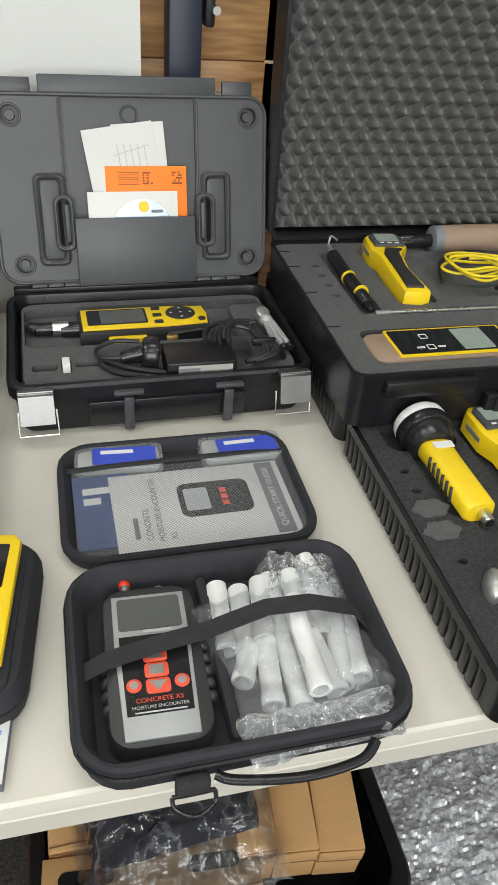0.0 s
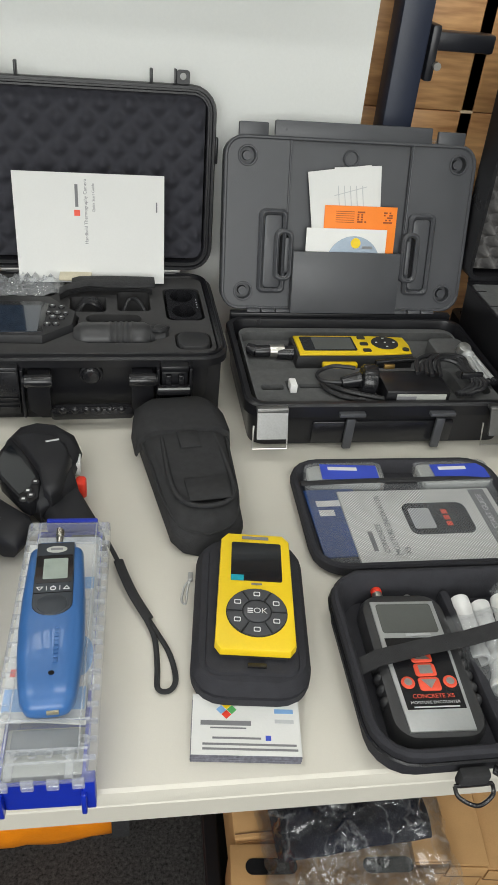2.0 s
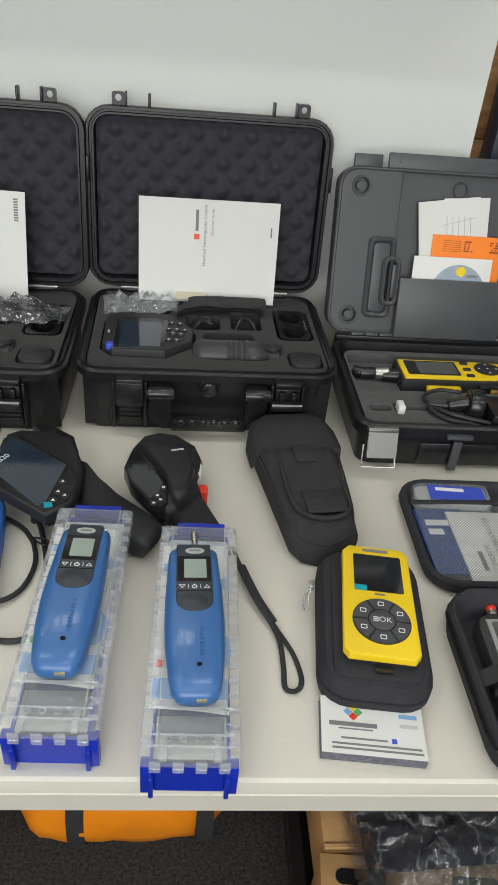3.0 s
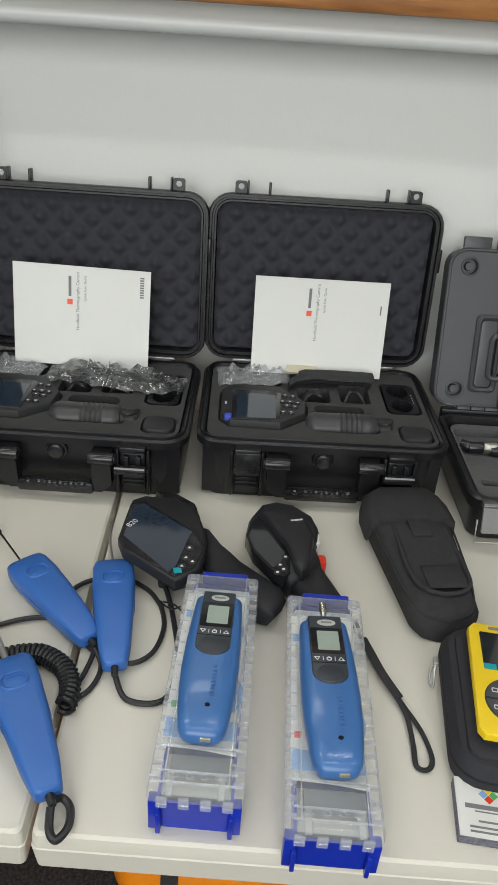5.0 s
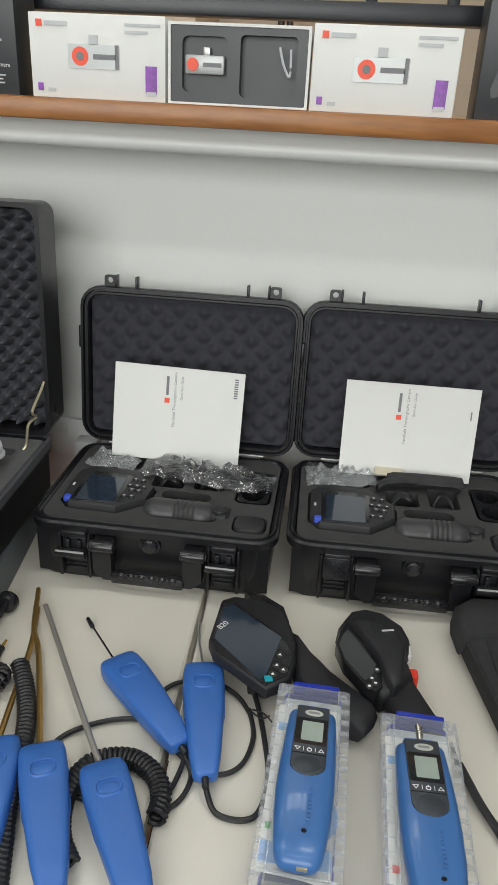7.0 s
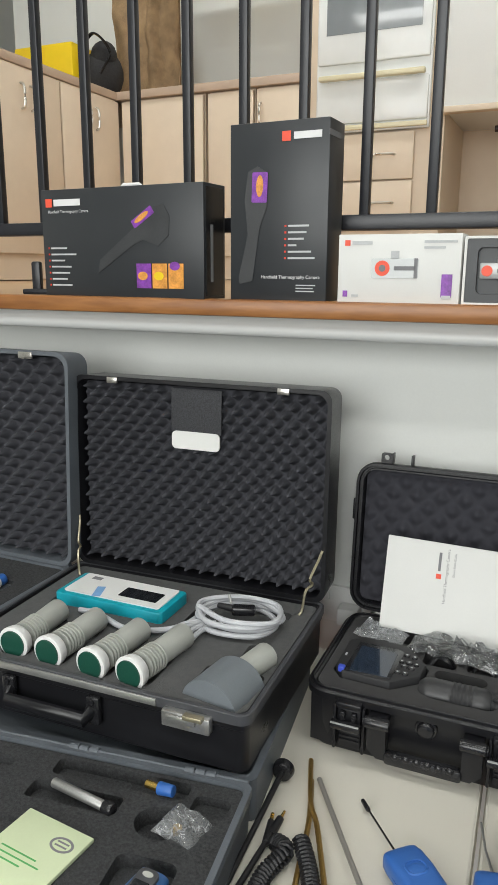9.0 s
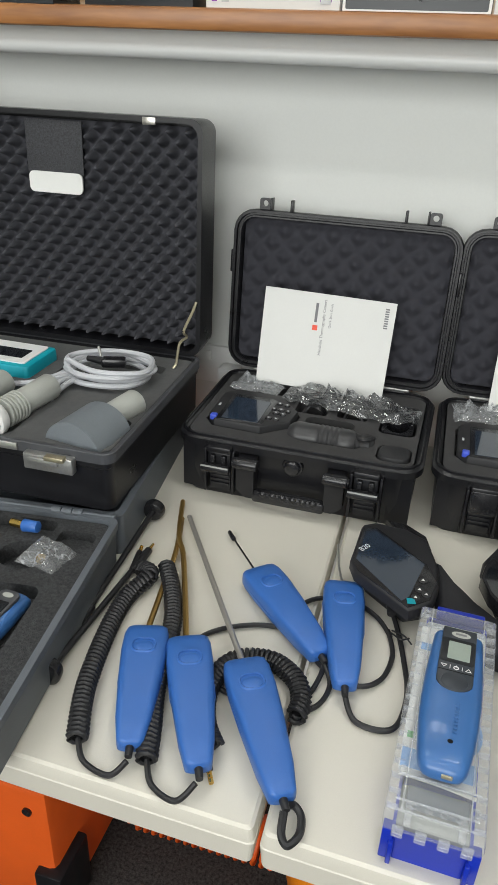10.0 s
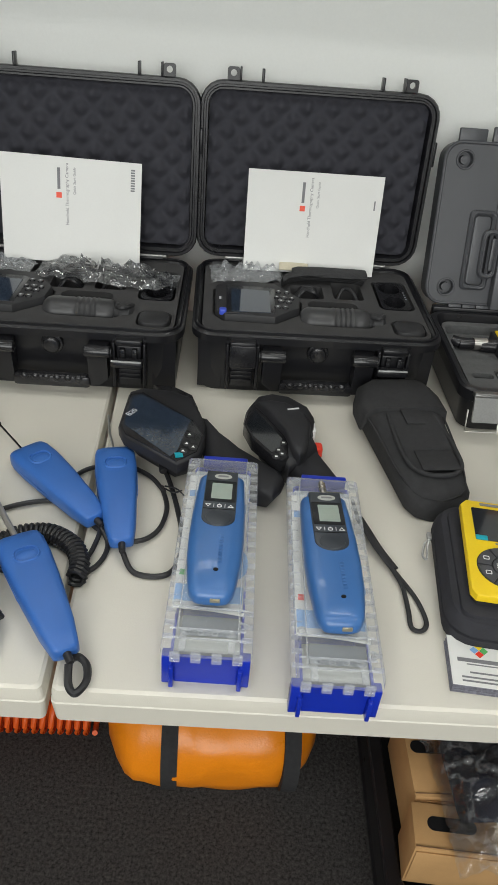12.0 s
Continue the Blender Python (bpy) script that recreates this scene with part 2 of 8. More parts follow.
M_LATCH = mat("worn_latch_steel", (0.24, 0.24, 0.235), 0.36, metal=0.9, var=0.15)
M_PALEBR = mat("pale_brass", (0.50, 0.45, 0.32), 0.35, metal=0.8, var=0.1)
M_PANEL = lamp_mat("lamp_diffuser", (0.985, 1.0, 0.97), 11.9)


# ---- builders ----
def merge(bm, t, m=None):
    if m is not None:
        bmesh.ops.transform(t, matrix=m, verts=t.verts)
    me = bpy.data.meshes.new("t")
    t.to_mesh(me)
    t.free()
    bm.from_mesh(me)
    bpy.data.meshes.remove(me)


def box(bm, c, s, bev=0.0, m=None, seg=2):
    t = bmesh.new()
    bmesh.ops.create_cube(t, size=1, matrix=Matrix.Translation(c) @ Matrix.Diagonal((*s, 1)))
    if bev:
        bmesh.ops.bevel(t, geom=t.edges[:], offset=bev, segments=seg, affect="EDGES", profile=0.5)
    merge(bm, t, m)


def cyl(bm, p0, p1, r0, r1=None, seg=20, bev=0.0, m=None):
    p0, p1 = Vector(p0), Vector(p1)
    d = p1 - p0
    t = bmesh.new()
    q = d.to_track_quat("Z", "Y").to_matrix().to_4x4()
    bmesh.ops.create_cone(t, cap_ends=True, segments=seg, radius1=r0, radius2=r0 if r1 is None else r1, depth=d.length)
    if bev:
        bmesh.ops.bevel(t, geom=[e for e in t.edges if any(len(f.verts) > 4 for f in e.link_faces)], offset=bev, segments=2, affect="EDGES", profile=0.5)
    bmesh.ops.transform(t, matrix=Matrix.Translation((p0 + p1) / 2) @ q, verts=t.verts)
    merge(bm, t, m)


def ball(bm, c, s, m=None, u=14, v=9):
    t = bmesh.new()
    bmesh.ops.create_uvsphere(t, u_segments=u, v_segments=v, radius=1, matrix=Matrix.Translation(c) @ Matrix.Diagonal((*s, 1)))
    merge(bm, t, m)


def rr(w, d, r, cx=0.0, cy=0.0, n=5):
    out = []
    for sx, sy, a in ((1, 1, 0), (-1, 1, 90), (-1, -1, 180), (1, -1, 270)):
        for i in range(n + 1):
            g = radians(a + 90 * i / n)
            out.append((cx + sx * (w / 2 - r) + r * math.cos(g), cy + sy * (d / 2 - r) + r * math.sin(g)))
    return out


def oval(rx, ry, cx=0.0, cy=0.0, n=24):
    return [(cx + rx * math.cos(2 * math.pi * i / n), cy + ry * math.sin(2 * math.pi * i / n)) for i in range(n)]


def loft(bm, rings, m=None, cap0=True, cap1=True):
    """Rings: lists of 3D points, all of one length, joined one to the next."""
    t = bmesh.new()
    vs = [[t.verts.new(p) for p in r] for r in rings]
    k = len(vs[0])
    for a, b in zip(vs, vs[1:]):
        for i in range(k):
            t.faces.new((a[i], a[(i + 1) % k], b[(i + 1) % k], b[i]))
    if cap0:
        t.faces.new(vs[0][::-1])
    if cap1:
        t.faces.new(vs[-1])
    merge(bm, t, m)


def at_z(pts, z):
    return [(x, y, z) for x, y in pts]


def grown(pts, k):
    """An outline moved outwards by about k (round its middle)."""
    cx, cy = sum(p[0] for p in pts) / len(pts), sum(p[1] for p in pts) / len(pts)
    wx = max(abs(p[0] - cx) for p in pts)
    wy = max(abs(p[1] - cy) for p in pts)
    return [(cx + (x - cx) * (wx + k) / wx, cy + (y - cy) * (wy + k) / wy) for x, y in pts]


def prism(bm, pts, z0, z1, bev=0.0, m=None, low=None):
    """An outline drawn up from z0 to z1, its top edge rounded by bev; low grows (or shrinks) the foot."""
    foot = grown(pts, low) if low else pts
    rings = [at_z(foot, z0)]
    if bev:
        rings += [at_z(pts, z1 - bev), at_z(grown(pts, -bev * 0.3), z1 - bev * 0.3), at_z(grown(pts, -bev), z1)]
    else:
        rings.append(at_z(pts, z1))
    loft(bm, rings, m)


def ring(bm, outer, inner, z0, z1, m=None, soft=0.0):
    rings = [at_z(inner, z0), at_z(outer, z0)]
    if soft:
        rings += [at_z(outer, z1 - soft), at_z(grown(outer, -soft), z1), at_z(grown(inner, soft), z1), at_z(inner, z1 - soft)]
    else:
        rings += [at_z(outer, z1), at_z(inner, z1)]
    rings.append(at_z(inner, z0))
    loft(bm, rings, m, False, False)


def tray(bm, outer, inner, z0, z1, zf, m=None, foot=0.0):
    lo = grown(outer, -foot) if foot else outer
    loft(bm, [at_z(lo, z0), at_z(outer, z1), at_z(inner, z1), at_z(inner, zf)], m)


def foam(bm, outer, holes, z1, z0, depth, m=None):
    """A slab with recesses: holes are outlines, or (outline, depth)."""
    t = bmesh.new()

    def loop(pts, z):
        vs = [t.verts.new((x, y, z)) for x, y in pts]
        return vs, [t.edges.new((vs[i], vs[(i + 1) % len(vs)])) for i in range(len(vs))]

    ov, oe = loop(outer, z1)
    edges = list(oe)
    hv = []
    for h in holes:
        pts, dp = h if isinstance(h, tuple) else (h, depth)
        v, e = loop(pts, z1)
        edges += e
        hv.append((v, pts, dp))
    bmesh.ops.triangle_fill(t, use_beauty=True, use_dissolve=False, edges=edges, normal=(0, 0, 1))
    for v, pts, dp in hv:
        w = [t.verts.new((x, y, z1 - dp)) for x, y in pts]
        k = len(v)
        for i in range(k):
            t.faces.new((v[i], v[(i + 1) % k], w[(i + 1) % k], w[i]))
        t.faces.new(w)
    w = [t.verts.new((x, y, z0)) for x, y in outer]
    k = len(w)
    for i in range(k):
        t.faces.new((ov[i], ov[(i + 1) % k], w[(i + 1) % k], w[i]))
    bmesh.ops.recalc_face_normals(t, faces=t.faces)
    merge(bm, t, m)


def curve(pts, n=8, closed=False):
    """A smooth line through the points."""
    p = [Vector(q) for q in pts]
    out = []
    k = len(p)
    for i in range(k if closed else k - 1):
        a = p[i - 1] if (i > 0 or closed) else p[0]
        b, c = p[i], p[(i + 1) % k]
        d = p[(i + 2) % k] if (i + 2 < k or closed) else p[-1]
        for j in range(n):
            s = j / n
            out.append(0.5 * (2 * b + (c - a) * s + (2 * a - 5 * b + 4 * c - d) * s * s + (3 * b - a - 3 * c + d) * s ** 3))
    if not closed:
        out.append(p[-1])
    return out


def tube(bm, pts, r, seg=8, m=None, flat=1.0, ends=None):
    p = [Vector(q) for q in pts]
    t = bmesh.new()
    up = Vector((0, 0, 1))
    rings = []
    for i, c in enumerate(p):
        d = (p[min(i + 1, len(p) - 1)] - p[max(i - 1, 0)])
        d = d.normalized() if d.length > 1e-9 else Vector((1, 0, 0))
        a = d.cross(up)
        if a.length < 1e-4:
            a = d.cross(Vector((1, 0, 0)))
        a.normalize()
        b = a.cross(d)
        rad = r if ends is None else r + (ends - r) * i / (len(p) - 1)
        rings.append([t.verts.new(c + a * math.cos(2 * math.pi * j / seg) * rad + b * math.sin(2 * math.pi * j / seg) * rad * flat) for j in range(seg)])
    for q, w in zip(rings, rings[1:]):
        for j in range(seg):
            t.faces.new((q[j], q[(j + 1) % seg], w[(j + 1) % seg], w[j]))
    t.faces.new(rings[0][::-1])
    t.faces.new(rings[-1])
    merge(bm, t, m)


def coil(pts, r, pitch, per=9):
    """A helix of radius r that winds along a smooth line."""
    p = curve(pts, 12)
    length = [0.0]
    for a, b in zip(p, p[1:]):
        length.append(length[-1] + (b - a).length)
    turns = length[-1] / pitch
    out = []
    k = int(turns * per)
    for i in range(k + 1):
        s = length[-1] * i / k
        j = max(q for q in range(len(p)) if length[q] <= s + 1e-9)
        j = min(j, len(p) - 2)
        f = (s - length[j]) / max(1e-9, length[j + 1] - length[j])
        c = p[j].lerp(p[j + 1], f)
        d = (p[j + 1] - p[j]).normalized()
        a = d.cross(Vector((0, 0, 1))).normalized()
        b = a.cross(d)
        g = 2 * math.pi * turns * i / k
        out.append(c + a * r * math.cos(g) + b * r * math.sin(g))
    return out


def sheet(bm, w, h, nx, ny, fn, m=None):
    """A relief in the plane: x across, y up, fn gives the height."""
    t = bmesh.new()
    g = [[t.verts.new((w * (i / nx - 0.5), h * (j / ny - 0.5), fn(w * (i / nx - 0.5), h * (j / ny - 0.5)))) for i in range(nx + 1)] for j in range(ny + 1)]
    for j in range(ny):
        for i in range(nx):
            t.faces.new((g[j][i], g[j][i + 1], g[j + 1][i + 1], g[j + 1][i]))
    merge(bm, t, m)


def crumple(bm, w, h, n, amp, seed, m=None, mound=0.0, scale=35.0, fray=0.10):
    """A creased bag of film, two skins that meet at an uneven rim."""
    for side in (1, -1):
        def f(x, y, s=side):
            e = max(0.0, 1 - max(abs(2 * x / w), abs(2 * y / h)) ** 4)
            q = noise.noise(Vector((x * scale + seed, y * scale, s * 3.1)))
            q2 = noise.noise(Vector((x * scale * 2.7, y * scale * 2.7 + seed, s * 5.0)))
            q3 = noise.noise(Vector((x * scale * 0.8 + seed, y * scale * 0.8, 9.0)))
            return e * (mound * (1 if s > 0 else 0.02) + amp * (0.8 * abs(q) + 0.5 * abs(q2))) * (1 if s > 0 else 0.3) + (1 - e) * amp * 0.5 * abs(q3)
        t = bmesh.new()
        sheet(t, w, h, n, max(4, int(n * h / w)), f)
        k = fray * min(w, h)
        for v in t.verts:
            d = noise.noise_vector(Vector((v.co.x * 22 + seed, v.co.y * 22, 1.7)))
            d2 = noise.noise_vector(Vector((v.co.x * 70 + seed, v.co.y * 70, 4.7)))
            v.co.x += (d.x + 0.4 * d2.x) * k
            v.co.y += (d.y + 0.4 * d2.y) * k
        merge(bm, t, m)


def part(name, bm, material, parent=None, label="", sharp=35):
    me = bpy.data.meshes.new(name)
    bmesh.ops.recalc_face_normals(bm, faces=bm.faces)
    bm.to_mesh(me)
    bm.free()
    me.materials.append(material)
    me.polygons.foreach_set("use_smooth", [True] * len(me.polygons))
    me.set_sharp_from_angle(angle=radians(sharp))
    ob = new(name, me)
    ob.parent = parent
    return tagged(ob, label)


def thing(name, x, y, z, rz=0.0, label="", category="", group="", kind="", rx=0.0, ry=0.0):
    ob = new(name)
    ob.empty_display_size = 0.02
    ob.matrix_basis = pose(x, y, z, rx, ry, rz)
    return tagged(ob, label, category, group, kind)


def solo(name, bm, material, label, category, m=None, kind="", group="", sharp=35):
    ob = part(name, bm, material, None, "", sharp)
    if m is not None:
        ob.matrix_basis = m
    return tagged(ob, label, category, group, kind)


def P(fn, *a, **k):
    bm = bmesh.new()
    fn(bm, *a, **k)
    return bm


def words(name, text, size, material, parent, m, label=""):
    cu = bpy.data.curves.new(name, "FONT")
    cu.body, cu.size, cu.align_x, cu.align_y = text, size, "CENTER", "CENTER"
    ob = bpy.data.objects.new(name, cu)
    me = bpy.data.meshes.new_from_object(ob)
    bpy.data.objects.remove(ob)
    me.transform(m)
    me.materials.append(material)
    o = new(name, me)
    o.parent = parent
    return tagged(o, label)


def bars(bm, x, y, z, lines, h, gap, m=None, w=1.0):
    """Lines of unreadable print: bars of the given lengths, one under the other."""
    for i, ln in enumerate(lines):
        box(bm, (x + ln * w / 2, y - i * gap, z), (ln * w, h, 0.0003), 0, m)


# ---- the room ----
FLOOR_UP = 1.365
TOP = 0.742
WALL_Y = 0.855

solo("floor", P(box, (0, 0, -0.05), (9, 9, 0.1)), M_CARPET, "charcoal loop-pile carpet floor", "floor", kind="structure")
bm = bmesh.new()
box(bm, (-1.77, WALL_Y + 0.06, 0.6705), (4.84, 0.12, 1.341))
solo("wall_north", bm, M_WALL, "white painted wall under the upper floor edge", "wall", kind="structure")
bm = bmesh.new()
loft(bm, [[(x, WALL_Y + 0.002, 1.3415), (x, WALL_Y - 0.118, 1.3415), (x, WALL_Y - 0.117, 1.327), (x, WALL_Y - 0.120, 1.323), (x, WALL_Y - 0.124, 1.318), (x, WALL_Y - 0.124, 1.312), (x, WALL_Y - 0.120, 1.306), (x, WALL_Y - 0.112, 1.303), (x, WALL_Y + 0.002, 1.301)] for x in (-4.19, 0.64)])
solo("trim", bm, M_TRIM, "rounded white moulding under the timber edge", "trim", kind="structure", sharp=50)
bm = bmesh.new()
box(bm, (-1.77, 0.694, 1.3525), (4.86, 0.028, 0.027), 0.005)
solo("floor_edge", bm, M_NOSE, "varnished brown timber nosing of the upper floor", "trim", kind="structure")
up_floor = solo("upper_floor", P(box, (-1.77, 2.66, 1.351), (4.84, 3.9, 0.018)), M_LAMIN, "light timber laminate floor of the raised level", "floor", kind="structure")
# unseen wall and window, added so that soft light comes from the front
bm = bmesh.new()
for c, s in (((-3.05, -3.6, 1.95), (2.3, 0.1, 3.9)), ((2.85, -3.6, 1.95), (2.7, 0.1, 3.9)), ((-0.2, -3.6, 0.5), (3.4, 0.1, 1.0)), ((-0.2, -3.6, 3.6), (3.4, 0.1, 0.6))):
    box(bm, c, s)
solo("wall_south", bm, M_WALL, "unseen white wall with an opening added for front light", "wall", kind="structure")
wn = thing("added_window", -0.2, -3.6, 1.0, 0, "unseen made-up window that carries the added front light", "window", kind="structure")
part("window_frame", P(ring, rr(3.4, 2.3, 0.002, 0, 1.15), rr(3.3, 2.2, 0.002, 0, 1.15), -0.03, 0.03, pose(0, 0, 0, 90)), M_SILVER, wn)
for k in (-1, 1):
    part("mullion", P(box, (k * 0.55, 0, 1.15), (0.05, 0.05, 2.2), 0.003), M_SILVER, wn)
# area lamp in the made-up window, brightens the wall and the case fronts
front_fill = bpy.data.lights.new("front_fill_light", "AREA")
front_fill.shape, front_fill.size, front_fill.size_y, front_fill.energy, front_fill.color = "RECTANGLE", 3.2, 2.1, 112, (0.985, 1.0, 0.97)
new("front_fill_light", front_fill).matrix_basis = pose(-0.2, -3.52, 2.15, 90)
for nm, c, s in (("wall_west", (-4.15, 0.5, 1.95), (0.1, 8.3, 3.9)), ("wall_east", (4.15, 0.5, 1.95), (0.1, 8.3, 3.9)), ("wall_far", (0, 4.65, 1.95), (8.4, 0.1, 3.9))):
    solo(nm, P(box, c, s), M_WALL, "plain white painted wall", "wall", kind="structure")
solo("ceiling", P(box, (0, 0.5, 3.92), (8.6, 8.6, 0.08)), M_WALL, "plain white ceiling", "ceiling", kind="structure")

# ceiling lamps: unseen troffers in rows, added to light the room from above
LAMPS = [(-1.7, -1.65), (0.3, -1.65), (2.3, -1.65), (-1.2, 0.25), (0.8, 0.25), (-1.9, 2.3), (-0.3, 2.2)]
for i, (lx, ly) in enumerate(LAMPS):
    lt = thing("added_ceiling_light", lx, ly, 3.86, 0, "unseen ceiling light panel, added for light from overhead", "ceiling light", "ceiling lights")
    part("frame", P(ring, rr(1.24, 0.34, 0.01), rr(1.18, 0.28, 0.01), 0.0, 0.018), M_WHITEP, lt)
    part("diffuser", P(box, (0, 0, 0.009), (1.18, 0.28, 0.006)), M_PANEL, lt)

# ---- tables ----
def table(x0, x1, label):
    w = x1 - x0
    t = thing("folding_table", (x0 + x1) / 2, 0.395, 0, 0, label, "table", "folding tables")
    bm = bmesh.new()
    o = rr(w, 0.76, 0.006, n=4)
    loft(bm, [at_z(grown(o, -0.012), TOP - 0.047), at_z(grown(o, -0.002), TOP - 0.045), at_z(o, TOP - 0.018), at_z(grown(o, -0.0008), TOP - 0.0165), at_z(grown(o, -0.0012), TOP - 0.008), at_z(grown(o, -0.0024), TOP - 0.002), at_z(grown(o, -0.0055), TOP)])
    bmesh.ops.transform(bm, matrix=Matrix(((1, -0.040, 0, -0.0135), (0, 1, 0, 0.007), (0, 0, 1, 0), (0, 0, 0, 1))), verts=bm.verts)
    part("tabletop", bm, M_TABLE, t, "", 22)
    for sx in (-1, 1):
        for y in (0.13, 0.30):
            part("leg", P(cyl, (sx * (w / 2 - 0.36), y, 0), (sx * (w / 2 - 0.36), y, TOP - 0.047), 0.014), M_GREYSOFT, t)
        part("crossbar", P(cyl, (sx * (w / 2 - 0.36), 0.13, 0.12), (sx * (w / 2 - 0.36), 0.30, 0.12), 0.011), M_GREYSOFT, t)
    return t


table(-1.82, -0.0022, "cream moulded plastic folding table")
table(0.0022, 1.82, "cream plastic folding table crowded with instrument cases")


# ---- rugged black cases with thermal cameras ----
def eggcrate(w, h, pitch, amp, power=1.0):
    """Staggered round bumps of convoluted foam."""
    k = math.pi / pitch

    def f(x, y):
        s = (0.5 + 0.5 * math.cos(k * (x + y))) * (0.5 + 0.5 * math.cos(k * (x - y)))
        e = min(1.0, (w / 2 - abs(x)) / 0.006, (h / 2 - abs(y)) / 0.006)
        return amp * max(0.0, e) * s ** power
    return f


def rugged_case(x, y, rz, seed, fill):
    c = thing("rugged_case", x, y, TOP, rz, "open black rugged hard case with foam insert, standing on the table", "case", "black rugged cases")
    W, D, H = 0.346, 0.254, 0.100
    sh = lambda k, r=0.03: rr(W + k, D + k, r, 0, D / 2)
    bm = bmesh.new()
    loft(bm, [at_z(sh(-0.024, 0.022), 0), at_z(sh(-0.017, 0.026), 0.005), at_z(sh(-0.012), H - 0.02), at_z(sh(-0.030), H - 0.018), at_z(sh(-0.034), H - 0.05)])
    part("body", bm, M_BLACK, c)
    bm = bmesh.new()
    ring(bm, sh(0.004, 0.034), sh(-0.020, 0.022), H - 0.018, H - 0.005, soft=0.003)
    ring(bm, sh(-0.008, 0.028), sh(-0.013, 0.025), H - 0.007, H - 0.001, soft=0.001)
    part("rim", bm, M_BLACK, c)
    # the shell's flat panels and corner pillars at the front
    for sx in (-1, 1):
        part("front_panel", P(prism, [(sx * 0.133, 0.0075), (sx * 0.165, 0.0105), (sx * 0.165, 0.016), (sx * 0.133, 0.016)], 0.006, H - 0.020), M_BLACK, c)
        part("corner_screw", P(cyl, (sx * 0.125, -0.0022, H - 0.012), (sx * 0.125, 0.002, H - 0.012), 0.0022, None, 10), M_HOLE, c)
    fo = rr(W - 0.024, D - 0.026, 0.018, 0, D / 2)
    head = [(-0.144, 0.062), (-0.144, 0.138), (-0.128, 0.158), (-0.056, 0.155), (-0.020, 0.110), (-0.023, 0.074), (-0.060, 0.041), (-0.130, 0.044)]
    holes = [(grown(head, 0.004), 0.012), (rr(0.106, 0.050, 0.020, 0.035, 0.064), 0.02), (rr(0.074, 0.026, 0.012, 0.030, 0.106), 0.018),
             (rr(0.054, 0.104, 0.012, 0.128, 0.154), 0.025), (rr(0.048, 0.046, 0.012, 0.132, 0.044), 0.02),
             (rr(0.092, 0.050, 0.008, -0.098, 0.200), 0.03), (rr(0.050, 0.046, 0.006, -0.005, 0.150), 0.03), (rr(0.046, 0.060, 0.006, 0.058, 0.160), 0.03)]
    part("foam_insert", P(foam, fo, holes, H - 0.006, H - 0.06, 0.02), M_FOAMI, c)
    # hand-held camera bedded in the foam
    m = Matrix.Translation((0, 0, H - 0.006))
    cam_body = part("thermal_camera", P(prism, head, -0.011, 0.010, 0.004, m), M_RUBBER, c, "dark grey hand-held thermal camera lying in the foam")
    part("screen_bezel", P(prism, [(-0.128, 0.044), (-0.128, 0.136), (-0.066, 0.136), (-0.056, 0.130), (-0.060, 0.050)], 0.0095, 0.0108, 0.0006, m), M_SHINY, cam_body)
    part("screen", P(prism, [(-0.121, 0.049), (-0.121, 0.124), (-0.065, 0.122), (-0.066, 0.050)], 0.0106, 0.0114, 0, m), M_SCREENB, cam_body)
    for bx, by, w in ((-0.051, 0.122, 0.008), (-0.039, 0.120, 0.008), (-0.055, 0.102, 0.007), (-0.044, 0.102, 0.010), (-0.033, 0.100, 0.007), (-0.049, 0.090, 0.010), (-0.038, 0.088, 0.009), (-0.055, 0.070, 0.009), (-0.044, 0.070, 0.009)):
        k_ = part("button", P(prism, rr(w, 0.0085, 0.003, bx, by), 0.0095, 0.0122, 0.001, m), M_SHINY, cam_body)
        part("button_mark", P(box, (bx, by, 0.0124), (0.0026, 0.0020, 0.0004), 0, m), M_INKL, k_)
    part("blue_cap", P(box, (-0.133, 0.052, 0.009), (0.010, 0.010, 0.009), 0.002, m @ pose(0, 0, 0)), M_BLUEPR, cam_body, "small bright blue plug")
    part("body_print", P(box, (-0.137, 0.092, 0.0104), (0.003, 0.008, 0.0004), 0, m), M_INKL, cam_body)
    gr = [(-0.022, 0.6), (-0.016, 0.9)] + [(-0.010 + 0.0035 * i, (0.99 if i % 2 else 1.07) if 8 < i < 19 else 1.02) for i in range(22)] + [(0.070, 0.98), (0.076, 0.80)]
    bm = bmesh.new()
    loft(bm, [[(gx, 0.063 + 0.0205 * k * math.cos(g), -0.003 + 0.0175 * k * math.sin(g)) for g in [2 * math.pi * q / 20 for q in range(20)]] for gx, k in gr], m)
    part("grip", bm, M_GRIP, cam_body)
    bm = bmesh.new()
    loft(bm, [[(gx, 0.066 + 0.0165 * k * math.cos(g), -0.004 + 0.014 * k * math.sin(g)) for g in [2 * math.pi * q / 16 for q in range(16)]] for gx, k in ((0.072, 0.9), (0.078, 1.0), (0.082, 0.9), (0.086, 1.02), (0.096, 0.95), (0.101, 0.6))], m)
    tube(bm, curve([(0.080, 0.056, 0.009), (0.088, 0.050, 0.011), (0.096, 0.058, 0.010), (0.100, 0.070, 0.006)]), 0.003, 8, m)
    part("grip_knuckle", bm, M_RUBBER, cam_body)
    # charger with two wells, lens cap
    bm = bmesh.new()
    foam(bm, rr(0.046, 0.096, 0.010, 0.128, 0.154), [oval(0.0165, 0.019, 0.127, 0.178, 20), oval(0.0165, 0.019, 0.127, 0.130, 20)], 0.000, -0.024, 0.022, m)
    dk = part("charger_dock", bm, M_SHINY, c, "glossy black twin battery charger in the foam")
